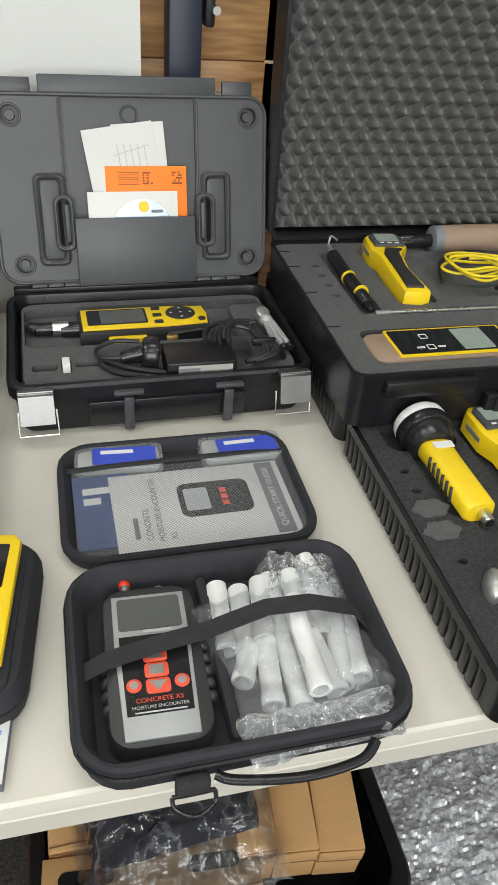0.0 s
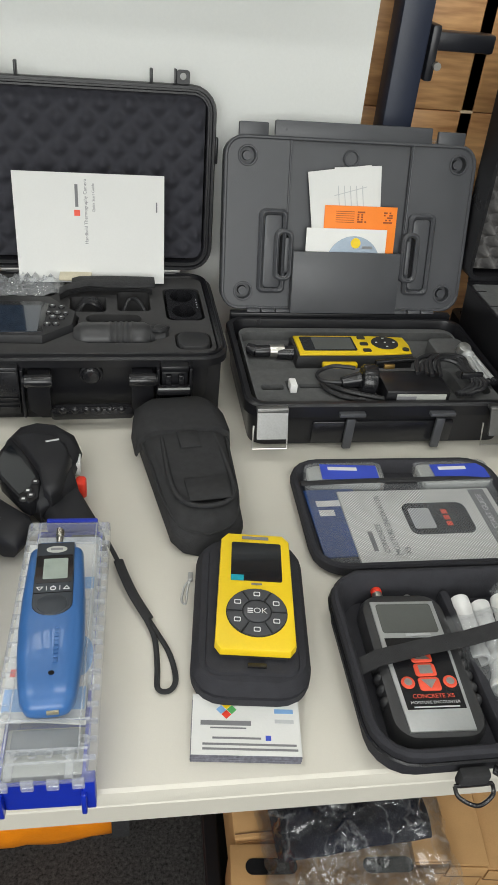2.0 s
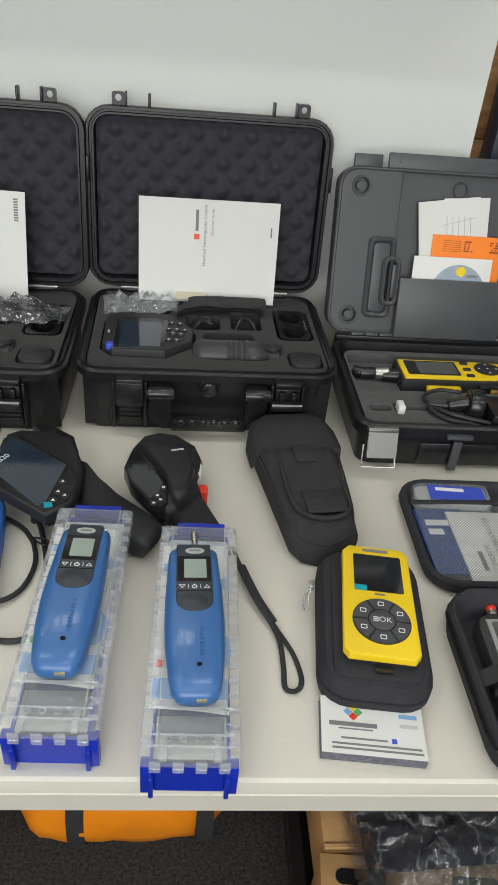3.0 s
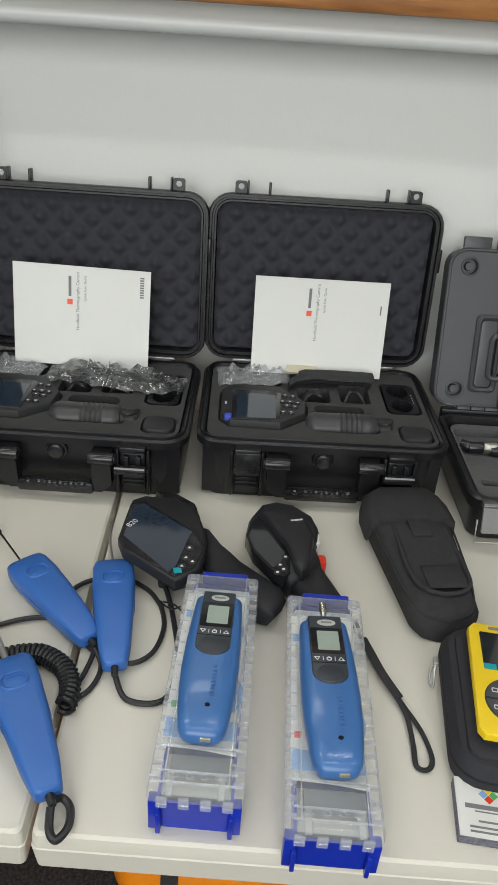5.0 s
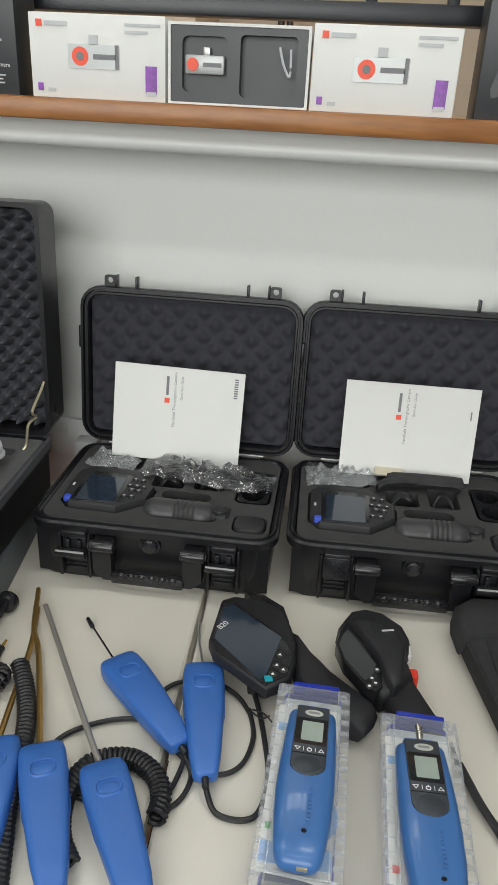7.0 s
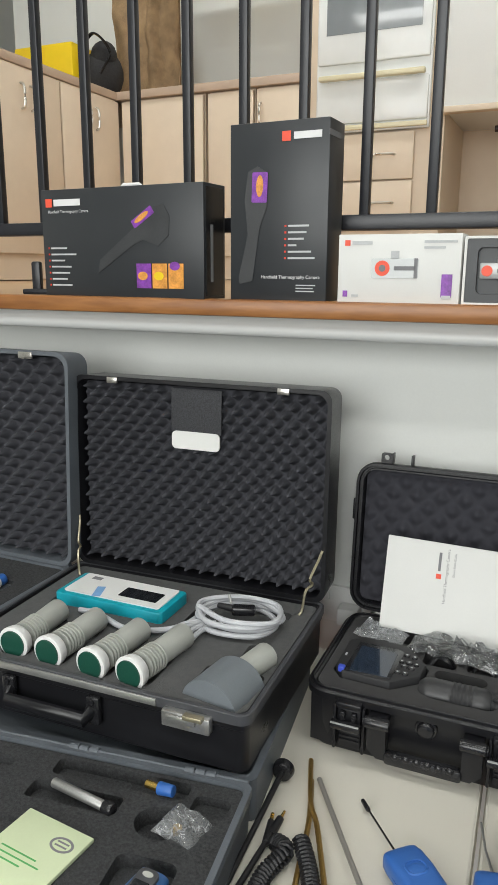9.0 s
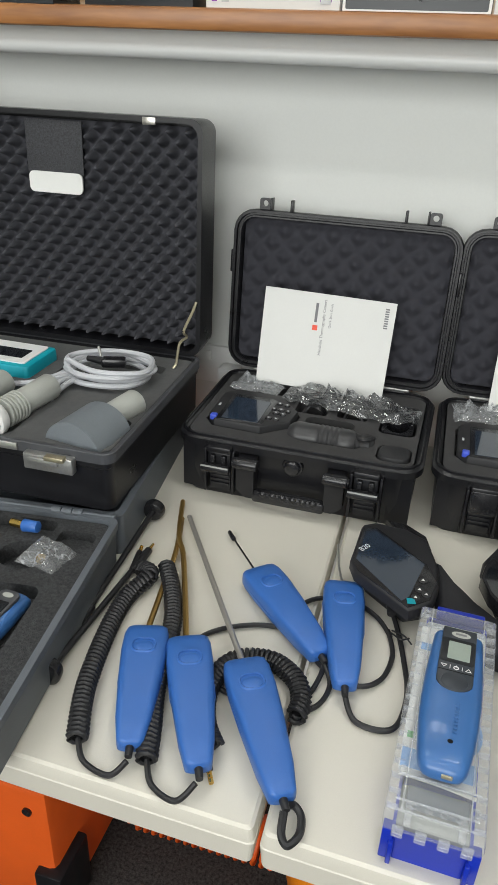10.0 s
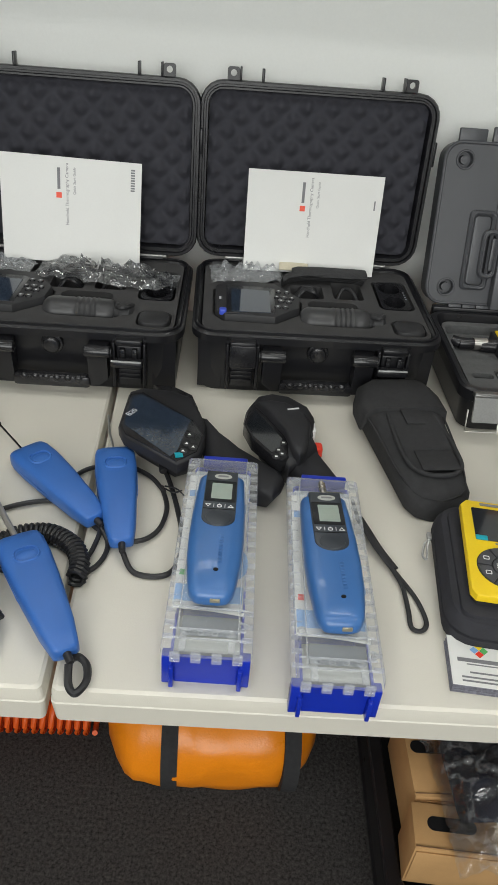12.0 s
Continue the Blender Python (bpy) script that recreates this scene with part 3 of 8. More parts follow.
    for k in range(4):
        part("indicator", P(cyl, (0.147, 0.142 + 0.008 * k, -0.001), (0.147, 0.142 + 0.008 * k, 0.0006), 0.0009, None, 8, 0, m), M_INKL, dk)
    part("lens_cap", P(prism, rr(0.043, 0.040, 0.013, 0.132, 0.044), -0.018, 0.004, 0.004, m), M_RUBBER, c)
    bm = bmesh.new()
    for k in range(3):
        tube(bm, curve([(-0.025, 0.140 + 0.008 * k, -0.02), (-0.010, 0.150 + 0.006 * k, 0.001), (0.006, 0.143 + 0.008 * k, 0.002), (0.016, 0.155, -0.02)]), 0.003, 8, m)
    tube(bm, curve([(0.040, 0.145, -0.02), (0.052, 0.165, 0.0), (0.066, 0.155, 0.001), (0.078, 0.140, -0.02)]), 0.003, 8, m)
    part("cable_tuck", bm, M_CABLEB, c)
    # front: latches, handle, valve
    for sx in (-1, 1):
        opened = fill == 1 or sx > 0
        lx = sx * 0.104
        bm = bmesh.new()
        box(bm, (lx, -0.005, H - 0.016), (0.036, 0.016, 0.010), 0.003)
        box(bm, (lx, -0.002, H - 0.034), (0.034, 0.014, 0.026), 0.003)
        box(bm, (lx, 0.002, H - 0.066), (0.032, 0.010, 0.040), 0.003)
        lt = part("latch", bm, M_BLACK, c, "chunky black plastic latch")
        for k in range(4):
            part("ridge", P(box, (lx, -0.004, H - 0.054 - 0.0065 * k), (0.028, 0.004, 0.003), 0.0008), M_BLACK, lt)
        for k in (-1, 1):
            part("latch_rail", P(box, (lx + k * 0.0205, -0.001, H - 0.052), (0.0045, 0.018, 0.070), 0.002), M_BLACK, c)
            part("latch_claw", P(box, (lx + k * 0.008, -0.0115, H - 0.030), (0.007, 0.008, 0.013), 0.0015), M_SHINY, lt)
        if opened:
            part("latch_lever", P(box, (lx - 0.002, -0.018, H - 0.042), (0.044, 0.014, 0.011), 0.004), M_SHINY, lt)
            part("lever_groove", P(box, (lx - 0.002, -0.0245, H - 0.0365), (0.040, 0.003, 0.0016), 0.0004), M_SILVER, lt)
        else:
            part("latch_cover", P(prism, rr(0.036, 0.034, 0.004, lx, 0.004), 0, 0.004, 0.001, pose(0, -0.012, H - 0.036, 90)), M_SHINY, lt)
    for sx in (-1, 1):
        bm = bmesh.new()
        arm = [(0.003, H - 0.022), (-0.014, H - 0.022), (-0.019, H - 0.030), (-0.019, H - 0.040), (-0.016, H - 0.082), (0.000, H - 0.084), (0.003, H - 0.05)]
        loft(bm, [[(sx * 0.076, yy, zz + (0.012 if zz < H - 0.06 else 0)) for yy, zz in arm], [(sx * 0.062, yy, zz) for yy, zz in arm], [(sx * 0.050, yy, zz) for yy, zz in arm]])
        hb = part("handle_bracket", bm, M_BLACK, c)
        part("handle_pivot", P(cyl, (sx * 0.046, -0.016, H - 0.028), (sx * 0.080, -0.016, H - 0.028), 0.0082, None, 20, 0.0015), M_SHINY, hb)
        part("pivot_cap", P(cyl, (sx * 0.080, -0.016, H - 0.028), (sx * 0.0825, -0.016, H - 0.028), 0.0058, None, 16, 0.001), M_BLACK, hb)
    bm = bmesh.new()
    box(bm, (0, -0.014, H - 0.076), (0.104, 0.014, 0.018), 0.005)
    box(bm, (0, -0.015, H - 0.0668), (0.094, 0.010, 0.002), 0.0008)
    for k in range(6):
        ball(bm, (-0.036 + 0.0145 * k, -0.0185, H - 0.070), (0.0062, 0.0045, 0.0055), None, 10, 6)
    part("handle", bm, M_SHINY, c)
    bm = bmesh.new()
    cyl(bm, (0, 0.010, H - 0.030), (0, 0.000, H - 0.030), 0.0150, 0.0150, 24, 0.002)
    cyl(bm, (0, 0.002, H - 0.030), (0, -0.006, H - 0.030), 0.0125, 0.0105, 24, 0.003)
    part("pressure_valve", bm, M_SHINY, c)
    # lid
    L = pose(0, D - 0.006, H - 0.002, 90 - 6)
    lh, lw = 0.256, 0.356
    cy = lh / 2 + 0.006
    lo = lambda k, r: rr(lw + k, lh + k, r, 0, cy)
    bm = bmesh.new()
    loft(bm, [at_z(lo(-0.03, 0.02), -0.045), at_z(lo(-0.016, 0.026), -0.040), at_z(lo(-0.010, 0.03), -0.012), at_z(lo(0, 0.034), -0.010), at_z(lo(0, 0.034), 0.0), at_z(lo(-0.003, 0.033), 0.003), at_z(lo(-0.010, 0.029), 0.003), at_z(lo(-0.012, 0.028), -0.003), at_z(lo(-0.017, 0.026), -0.003), at_z(lo(-0.019, 0.025), 0.001), at_z(lo(-0.024, 0.022), 0.001), at_z(lo(-0.026, 0.021), -0.03)], L)
    lid = part("lid", bm, M_BLACK, c)
    bm = bmesh.new()
    f = eggcrate(lw - 0.028, lh - 0.028, 0.0195, 0.0090, 0.8)
    sheet(bm, lw - 0.028, lh - 0.028, 138, 96, lambda u, v: f(u, v) - 0.016, L @ Matrix.Translation((0, cy, 0)))
    part("foam_liner", bm, M_FOAM, lid, "dark convoluted foam liner", 80)
    for sx in (-1, 1):
        bm = bmesh.new()
        ring(bm, rr(0.018, 0.020, 0.004, sx * 0.131, lh + 0.013), [(sx * 0.131 + 0.0045 * math.cos(2 * math.pi * (q + 0.5) / 24), lh + 0.015 + 0.0045 * math.sin(2 * math.pi * (q + 0.5) / 24)) for q in range(24)], -0.012, -0.006, L)
        box(bm, (sx * 0.1205, lh + 0.013, -0.009), (0.003, 0.022, 0.016), 0.001, L)
        part("hasp_eye", bm, M_BLACK, lid)
        part("fin", P(box, (sx * 0.088, lh + 0.012, -0.009), (0.004, 0.022, 0.014), 0.0012, L), M_BLACK, lid)
        part("side_lug", P(box, (sx * (lw / 2 + 0.001), cy + 0.045, -0.005), (0.006, 0.036, 0.008), 0.002, L), M_BLACK, lid)
        part("hinge", P(cyl, (sx * 0.10 - 0.024, D - 0.002, H - 0.003), (sx * 0.10 + 0.024, D - 0.002, H - 0.003), 0.005), M_BLACK, c)
    part("hinge_pin", P(cyl, (-0.13, D - 0.008, H + 0.003), (0.13, D - 0.008, H + 0.003), 0.0022, None, 10), M_PEWTER, c)
    return c


case2 = rugged_case(0.262, 0.526, 2.2, 2, 2)
case1 = rugged_case(-0.098, 0.505, 0.8, 1, 1)


def booklet(x, y, z, rz, w, h, lean, roll, barcode):
    b = thing("quick_start_guide", x, y, z, rz, "white quick start booklet with red mark, leaning on lid", "booklet", "booklets")
    L = pose(0, 0, 0, 90 - lean) @ pose(0, 0, 0, 0, 0, roll)
    pg = part("pages", P(box, (0, h / 2, 0), (w, h, 0.005), 0.0006, L), M_PAPER, b)
    bm = P(box, (0.0, h / 2, 0.0029), (w + 0.001, h + 0.001, 0.0006), 0, L)
    cv = part("cover", bm, M_PAPER, b)
    T = L @ pose(0, 0, 0.0034, 0, 0, 90)
    px = -0.018 if w > 0.2 else -0.012
    words("heading", "Handheld Thermography Camera", 0.0065, M_INK, cv, L @ pose(px + 0.012, h * 0.66, 0.0034, 0, 0, 90))
    words("subheading", "Quick Start Guide", 0.0052, M_INK, cv, L @ pose(px + 0.023, h * 0.79, 0.0034, 0, 0, 90))
    part("maker_mark", P(box, (px, h * 0.65, 0.0034), (0.008, 0.008, 0.0004), 0, L), M_CORAL, cv, "small red square mark")
    part("maker_bar", P(box, (px, h * 0.805, 0.0034), (0.0042, 0.030, 0.0004), 0, L), M_INK, cv)
    bm = bmesh.new()
    if barcode:
        for k in range(9):
            box(bm, (w * 0.44, h * 0.745 + 0.0036 * k, 0.0034), (0.006, 0.0022, 0.0003), 0, L)
    else:
        box(bm, (w * 0.45, h * 0.72, 0.0034), (0.002, 0.014, 0.0003), 0, L)
    part("print_strip", bm, M_INK, cv)
    return b


booklet(0.255, 0.742, TOP + 0.098, 1.0, 0.205, 0.150, 10, 0.2, False)
booklet(-0.112, 0.716, TOP + 0.098, 2.5, 0.205, 0.152, 10, -1.5, True)


def crumpled_bag(x, y, z, rz, w, h, amp, seed, label, mound=0.0, material=None):
    bm = bmesh.new()
    crumple(bm, w, h, 34, amp, seed, None, mound)
    return solo("plastic_bag", bm, material or M_FILM, label, "plastic bag", pose(x, y, z, 0, 0, rz), group="clear bags", sharp=60)


crumpled_bag(0.158, 0.722, TOP + 0.092, 8, 0.112, 0.055, 0.034, 3.3, "crumpled clear plastic bag on the case foam", 0.006, M_BAGF)
crumpled_bag(-0.205, 0.690, TOP + 0.094, -10, 0.080, 0.050, 0.030, 8.1, "small crumpled clear plastic bag of parts", 0.006, M_BAGF)
crumpled_bag(-0.050, 0.672, TOP + 0.096, -7, 0.215, 0.058, 0.040, 5.7, "long clear plastic bag of cables across the foam", 0.008)
bm = bmesh.new()
for k in range(4):
    tube(bm, curve([(-0.13, 0.685 - 0.004 * k, TOP + 0.100), (-0.08, 0.692 - 0.010 * k, TOP + 0.106), (-0.03, 0.668 + 0.006 * k, TOP + 0.105), (0.02, 0.668 - 0.006 * k, TOP + 0.101)]), 0.0016, 6)
solo("bagged_cable", bm, M_CABLEB, "thin black cable folded in a clear bag", "cable")
# black strap pouch and card in case two
bm = bmesh.new()
for k in range(4):
    loft(bm, [[(px, py - 0.004 * k + 0.010 * math.cos(a), pz + 0.004 * k + 0.0035 * math.sin(a)) for a in [2 * math.pi * q / 10 for q in range(10)]] for px, py, pz in ((-0.066, -0.010, 0.003), (-0.055, 0.002, 0.005), (-0.030, 0.008, 0.008), (0.010, 0.012, 0.007), (0.045, 0.014, 0.005), (0.062, 0.010, 0.003))])
loft(bm, [[(px, 0.006 + w * math.cos(a), 0.018 + 0.004 * math.sin(a)) for a in [2 * math.pi * q / 12 for q in range(12)]] for px, w in ((-0.050, 0.008), (-0.040, 0.016), (0.0, 0.019), (0.050, 0.018), (0.066, 0.016))])
solo("strap_pouch", bm, M_NYLON, "folded black fabric wrist strap on the foam", "strap", pose(0.278, 0.706, TOP + 0.094, 0, 0, 2), sharp=60)
solo("swing_tag", P(box, (0, 0, 0), (0.045, 0.020, 0.002), 0.0005), mat("kraft_tag", (0.55, 0.50, 0.38), 0.7), "small beige card tag", "tag", pose(0.231, 0.732, TOP + 0.110, 14, 0, -3))


# ---- grey instrument case with the yellow particle meter ----
def grey_case():
    c = thing("instrument_case", 0.634, 0.462, TOP, 1.3, "open dark grey plastic instrument case with steel latches", "case", "instrument cases")
    W, D, H = 0.366, 0.240, 0.070
    o = lambda k, r: rr(W + k, D + k, r, 0, D / 2)
    bm = bmesh.new()
    loft(bm, [at_z(o(-0.03, 0.018), 0), at_z(o(-0.02, 0.02), 0.004), at_z(o(-0.012, 0.022), H - 0.022), at_z(o(0, 0.026), H - 0.018), at_z(o(0, 0.026), H - 0.003), at_z(o(-0.006, 0.024), H), at_z(o(-0.018, 0.02), H), at_z(o(-0.021, 0.018), H - 0.004), at_z(o(-0.028, 0.018), H - 0.03)])
    part("body", bm, M_BLACK, c)
    bm = bmesh.new()
    box(bm, (0.0, 0.006, 0.025), (0.19, 0.006, 0.034), 0.003)
    part("handle_well", bm, M_SHINY, c)
    for sx in (-1, 1):
        bm = bmesh.new()
        box(bm, (sx * 0.060 + 0.012, -0.003, 0.028), (0.012, 0.006, 0.046), 0.002)
        box(bm, (sx * 0.060 + 0.012, -0.004, H - 0.012), (0.034, 0.008, 0.005), 0.001)
        part("handle_strap", bm, M_GREYCASE, c)
    # foam on two levels
    fo = rr(W - 0.036, D - 0.036, 0.018, 0, D / 2)
    holes = [(rr(0.324, 0.104, 0.014, 0, 0.157), 0.014), (rr(0.088, 0.010, 0.002, -0.060, 0.060), 0.012), (rr(0.012, 0.026, 0.002, -0.115, 0.060), 0.012), (rr(0.030, 0.014, 0.004, -0.14, 0.058), 0.010), (rr(0.128, 0.068, 0.010, 0.055, 0.064), 0.018), (rr(0.034, 0.062, 0.012, 0.142, 0.068), 0.014)]
    part("foam_insert", P(foam, fo, holes, H - 0.010, 0.012, 0.02), M_FOAMG, c)
    part("foam_block", P(prism, rr(0.052, 0.066, 0.010, 0.135, 0.140), H - 0.024, H + 0.002, 0.003), M_FOAMG, c)
    part("white_clip", P(box, (-0.115, 0.052, H - 0.004), (0.009, 0.018, 0.012), 0.001), M_WHITEP, c)
    # steel latches hanging open at the front
    for sx in (-1, 1):
        bm = bmesh.new()
        lx = sx * 0.152
        loft(bm, [[(lx - 0.019, -0.006 + dy, z) for dy, z in ((0, H + 0.002), (-0.004, H + 0.002), (-0.018, 0.036), (-0.014, 0.036))], [(lx + 0.019, -0.006 + dy, z) for dy, z in ((0, H + 0.002), (-0.004, H + 0.002), (-0.018, 0.036), (-0.014, 0.036))]])
        box(bm, (lx, -0.006, H - 0.002), (0.040, 0.012, 0.006), 0.002)
        lt = part("latch", bm, M_LATCH, c, "folded steel latch plate")
        bm = bmesh.new()
        tube(bm, [(lx - 0.021, -0.006, 0.044), (lx - 0.022, -0.016, 0.016), (lx + 0.022, -0.016, 0.016), (lx + 0.021, -0.006, 0.044)], 0.0013, 6)
        part("wire_bail", bm, M_STEEL, lt)
    # lid, leaning back
    L = pose(0, D + 0.016, H - 0.002, 90 - 16)
    lw, lh = 0.372, 0.240
    cy = 0.006 + lh / 2
    lo = lambda k, r: rr(lw + k, lh + k, r, 0, cy)
    holes = []
    for sx, sy in ((-1, -1), (1, -1), (-1, 1), (1, 1)):
        holes.append((oval(0.0115, 0.0115, sx * 0.160 + (0.006 if sx < 0 else 0), cy + sy * 0.094, 20), 0.012))
    holes.append((rr(0.176, 0.158, 0.004, -0.002, cy + 0.038), 0.007))
    bm = bmesh.new()
    foam(bm, lo(0, 0.026), holes, 0.0, -0.030, 0.012, L)
    lid = part("lid", bm, M_GREYCASE, c)
    for sx, sy in ((-1, -1), (1, -1), (-1, 1), (1, 1)):
        bm = bmesh.new()
        hx, hy = sx * 0.160 + (0.006 if sx < 0 else 0), cy + sy * 0.094
        ring(bm, oval(0.0145, 0.0145, hx, hy, 20), oval(0.0112, 0.0112, hx, hy, 20), -0.001, 0.002, L, 0.001)
        cyl(bm, (hx, hy, -0.012), (hx, hy, -0.005), 0.007, 0.006, 16, 0, L)
        part("screw_boss", bm, M_GREYCASE, lid)
    bm = bmesh.new()
    ring(bm, lo(0.002, 0.027), lo(-0.008, 0.022), -0.004, 0.003, L, 0.0015)
    part("lid_rim", bm, M_GREYCASE, lid)
    for sx in (-1, 1):
        part("panel_rib", P(box, (sx * 0.0905 - 0.002, cy + 0.038, 0.0005), (0.003, 0.158, 0.004), 0.0012, L), M_GREYCASE, lid)
    bm = bmesh.new()
    ring(bm, oval(0.012, 0.012, -0.002, cy + 0.096, 20), oval(0.009, 0.009, -0.002, cy + 0.096, 20), -0.008, -0.003, L, 0.001)
    part("round_boss", bm, M_GREYCASE, lid)
    # wide flange with notches along the top
    bm = bmesh.new()
    box(bm, (0.0, cy + lh / 2 + 0.009, -0.006), (0.232, 0.026, 0.008), 0.002, L)
    for sx in (-1, 1):
        box(bm, (sx * 0.146, cy + lh / 2 + 0.008, -0.006), (0.042, 0.020, 0.008), 0.002, L)
        cyl(bm, (sx * 0.100, cy + lh / 2 + 0.010, -0.003), (sx * 0.100, cy + lh / 2 + 0.010, -0.0015), 0.0018, None, 10, 0, L)
    part("flange", bm, M_GREYCASE, lid)
    # moulded finger grips
    for sx in (-1, 1):
        bm = bmesh.new()
        px, py = sx * 0.113, cy - 0.036
        ring(bm, rr(0.042, 0.120, 0.009, px, py), rr(0.027, 0.105, 0.005, px, py), -0.001, 0.009, L, 0.004)
        ring(bm, rr(0.028, 0.074, 0.012, px - sx * 0.016, py - 0.004), rr(0.014, 0.060, 0.006, px - sx * 0.016, py - 0.004), 0.0, 0.014, L, 0.004)
        g = part("moulded_grip", bm, M_GREYCASE, lid)
        part("grip_panel", P(prism, rr(0.026, 0.104, 0.006, px, py), -0.001, 0.0045, 0.002, L), M_GREYCASE, g)
        # dark slab paints the shade of a deep finger slot
        part("grip_well", P(prism, rr(0.014, 0.062, 0.007, px - sx * 0.016, py - 0.004), -0.001, 0.0055, 0, L), M_HOLE, g)
        part("grip_bar", P(box, (px - sx * 0.020, py - 0.004, 0.010), (0.007, 0.050, 0.006), 0.0025, L), M_GREYCASE, g)
    # document pocket
    pocket = part("document_pocket", P(box, (-0.002, cy - 0.078, 0.017), (0.164, 0.090, 0.003), 0.0012, L), M_GREYCASE, lid)
    for sx in (-1, 1):
        part("pocket_side", P(box, (-0.002 + sx * 0.0805, cy - 0.078, 0.0085), (0.003, 0.090, 0.0135), 0.001, L), M_GREYCASE, pocket)
    part("pocket_base", P(box, (-0.002, cy - 0.1220, 0.0085), (0.157, 0.003, 0.0135), 0.001, L), M_GREYCASE, pocket)
    part("hinge_strip", P(box, (0, D + 0.008, H - 0.006), (W - 0.02, 0.012, 0.020), 0.002), M_BLACK, c)
    for sx in (-1, 1):
        bm = bmesh.new()
        for k in range(3):
            cyl(bm, (sx * 0.115 - 0.033 + 0.022 * k, D + 0.010, H + 0.003), (sx * 0.115 - 0.013 + 0.022 * k, D + 0.010, H + 0.003), 0.0045, None, 14, 0.0005)
        box(bm, (sx * 0.115, D + 0.013, H - 0.004), (0.066, 0.010, 0.004), 0.001)
        part("hinge", bm, M_GREYCASE, c)
    return c, L, cy


gcase, GL, gcy = grey_case()
GW = gcase.matrix_basis @ GL


def lid_paper(name, w, h, x, y, z, roll, material, label, cat="paper"):
    return solo(name, P(box, (0, 0, 0), (w, h, 0.0012), 0.0003), material, label, cat, GW @ pose(x, y, z, 0, 0, roll))


pp = lid_paper("instruction_sheet", 0.094, 0.150, -0.010, gcy + 0.008, 0.004, 8, M_PAPER, "folded white instruction sheet in the lid pocket")
bm = bmesh.new()
for k in range(5):
    box(bm, (-0.004 + 0.009 * k, 0.030, 0.0009), (0.0010, 0.044 - 0.002 * k, 0.0004))
part("print", bm, M_INKL, pp)
part("fold", P(box, (0.02, 0.040, 0.0008), (0.05, 0.0010, 0.0005), 0, pose(0, 0, 0, 0, 0, 8)), M_INKL, pp)
lid_paper("instruction_sheet", 0.07, 0.14, 0.012, gcy + 0.016, 0.0022, 4, M_PAPER, "white sheet behind another in the lid pocket")
op = lid_paper("orange_leaflet", 0.110, 0.104, 0.016, gcy - 0.020, 0.007, 0, M_ORPAPER, "bright orange safety leaflet in the lid pocket", "leaflet")
bm = bmesh.new()
random.seed(4)
for gx in (-0.004, 0.036):
    for i in range(5):
        for j in range(5):
            if random.random() < 0.6:
                box(bm, (gx + i * 0.0028, 0.030 + j * 0.0034, 0.0008), (0.0026, 0.0022, 0.0004))
for k in range(6):
    box(bm, (-0.024, 0.044 - 0.003 * k, 0.0008), (0.028, 0.0006, 0.0004))
part("print", bm, mat("dark_red_print", (0.30, 0.06, 0.01), 0.6, bump=0), op)
sl = lid_paper("disc_sleeve", 0.122, 0.10, -0.004, gcy - 0.050, 0.011, 0, M_PAPER, "white paper disc sleeve in the lid pocket", "disc sleeve")
bm = bmesh.new()
foam(bm, oval(0.042, 0.042, 0.012, -0.002, 40), [oval(0.007, 0.007, 0.012, -0.002, 40)], 0.0012, 0.0007, 0.0002)
dsc = part("disc", bm, mat("silver_disc", (0.42, 0.50, 0.60), 0.25, 0.4, var=0.1), sl, "silver disc showing through the sleeve window")
part("sun_mark", P(prism, oval(0.0075, 0.0075, 0.014, 0.030, 14), 0.0012, 0.0016), M_YEL, dsc)
part("disc_print", P(bars, 0.024, 0.024, 0.0015, [0.016], 0.004, 0.004), M_INK, dsc)


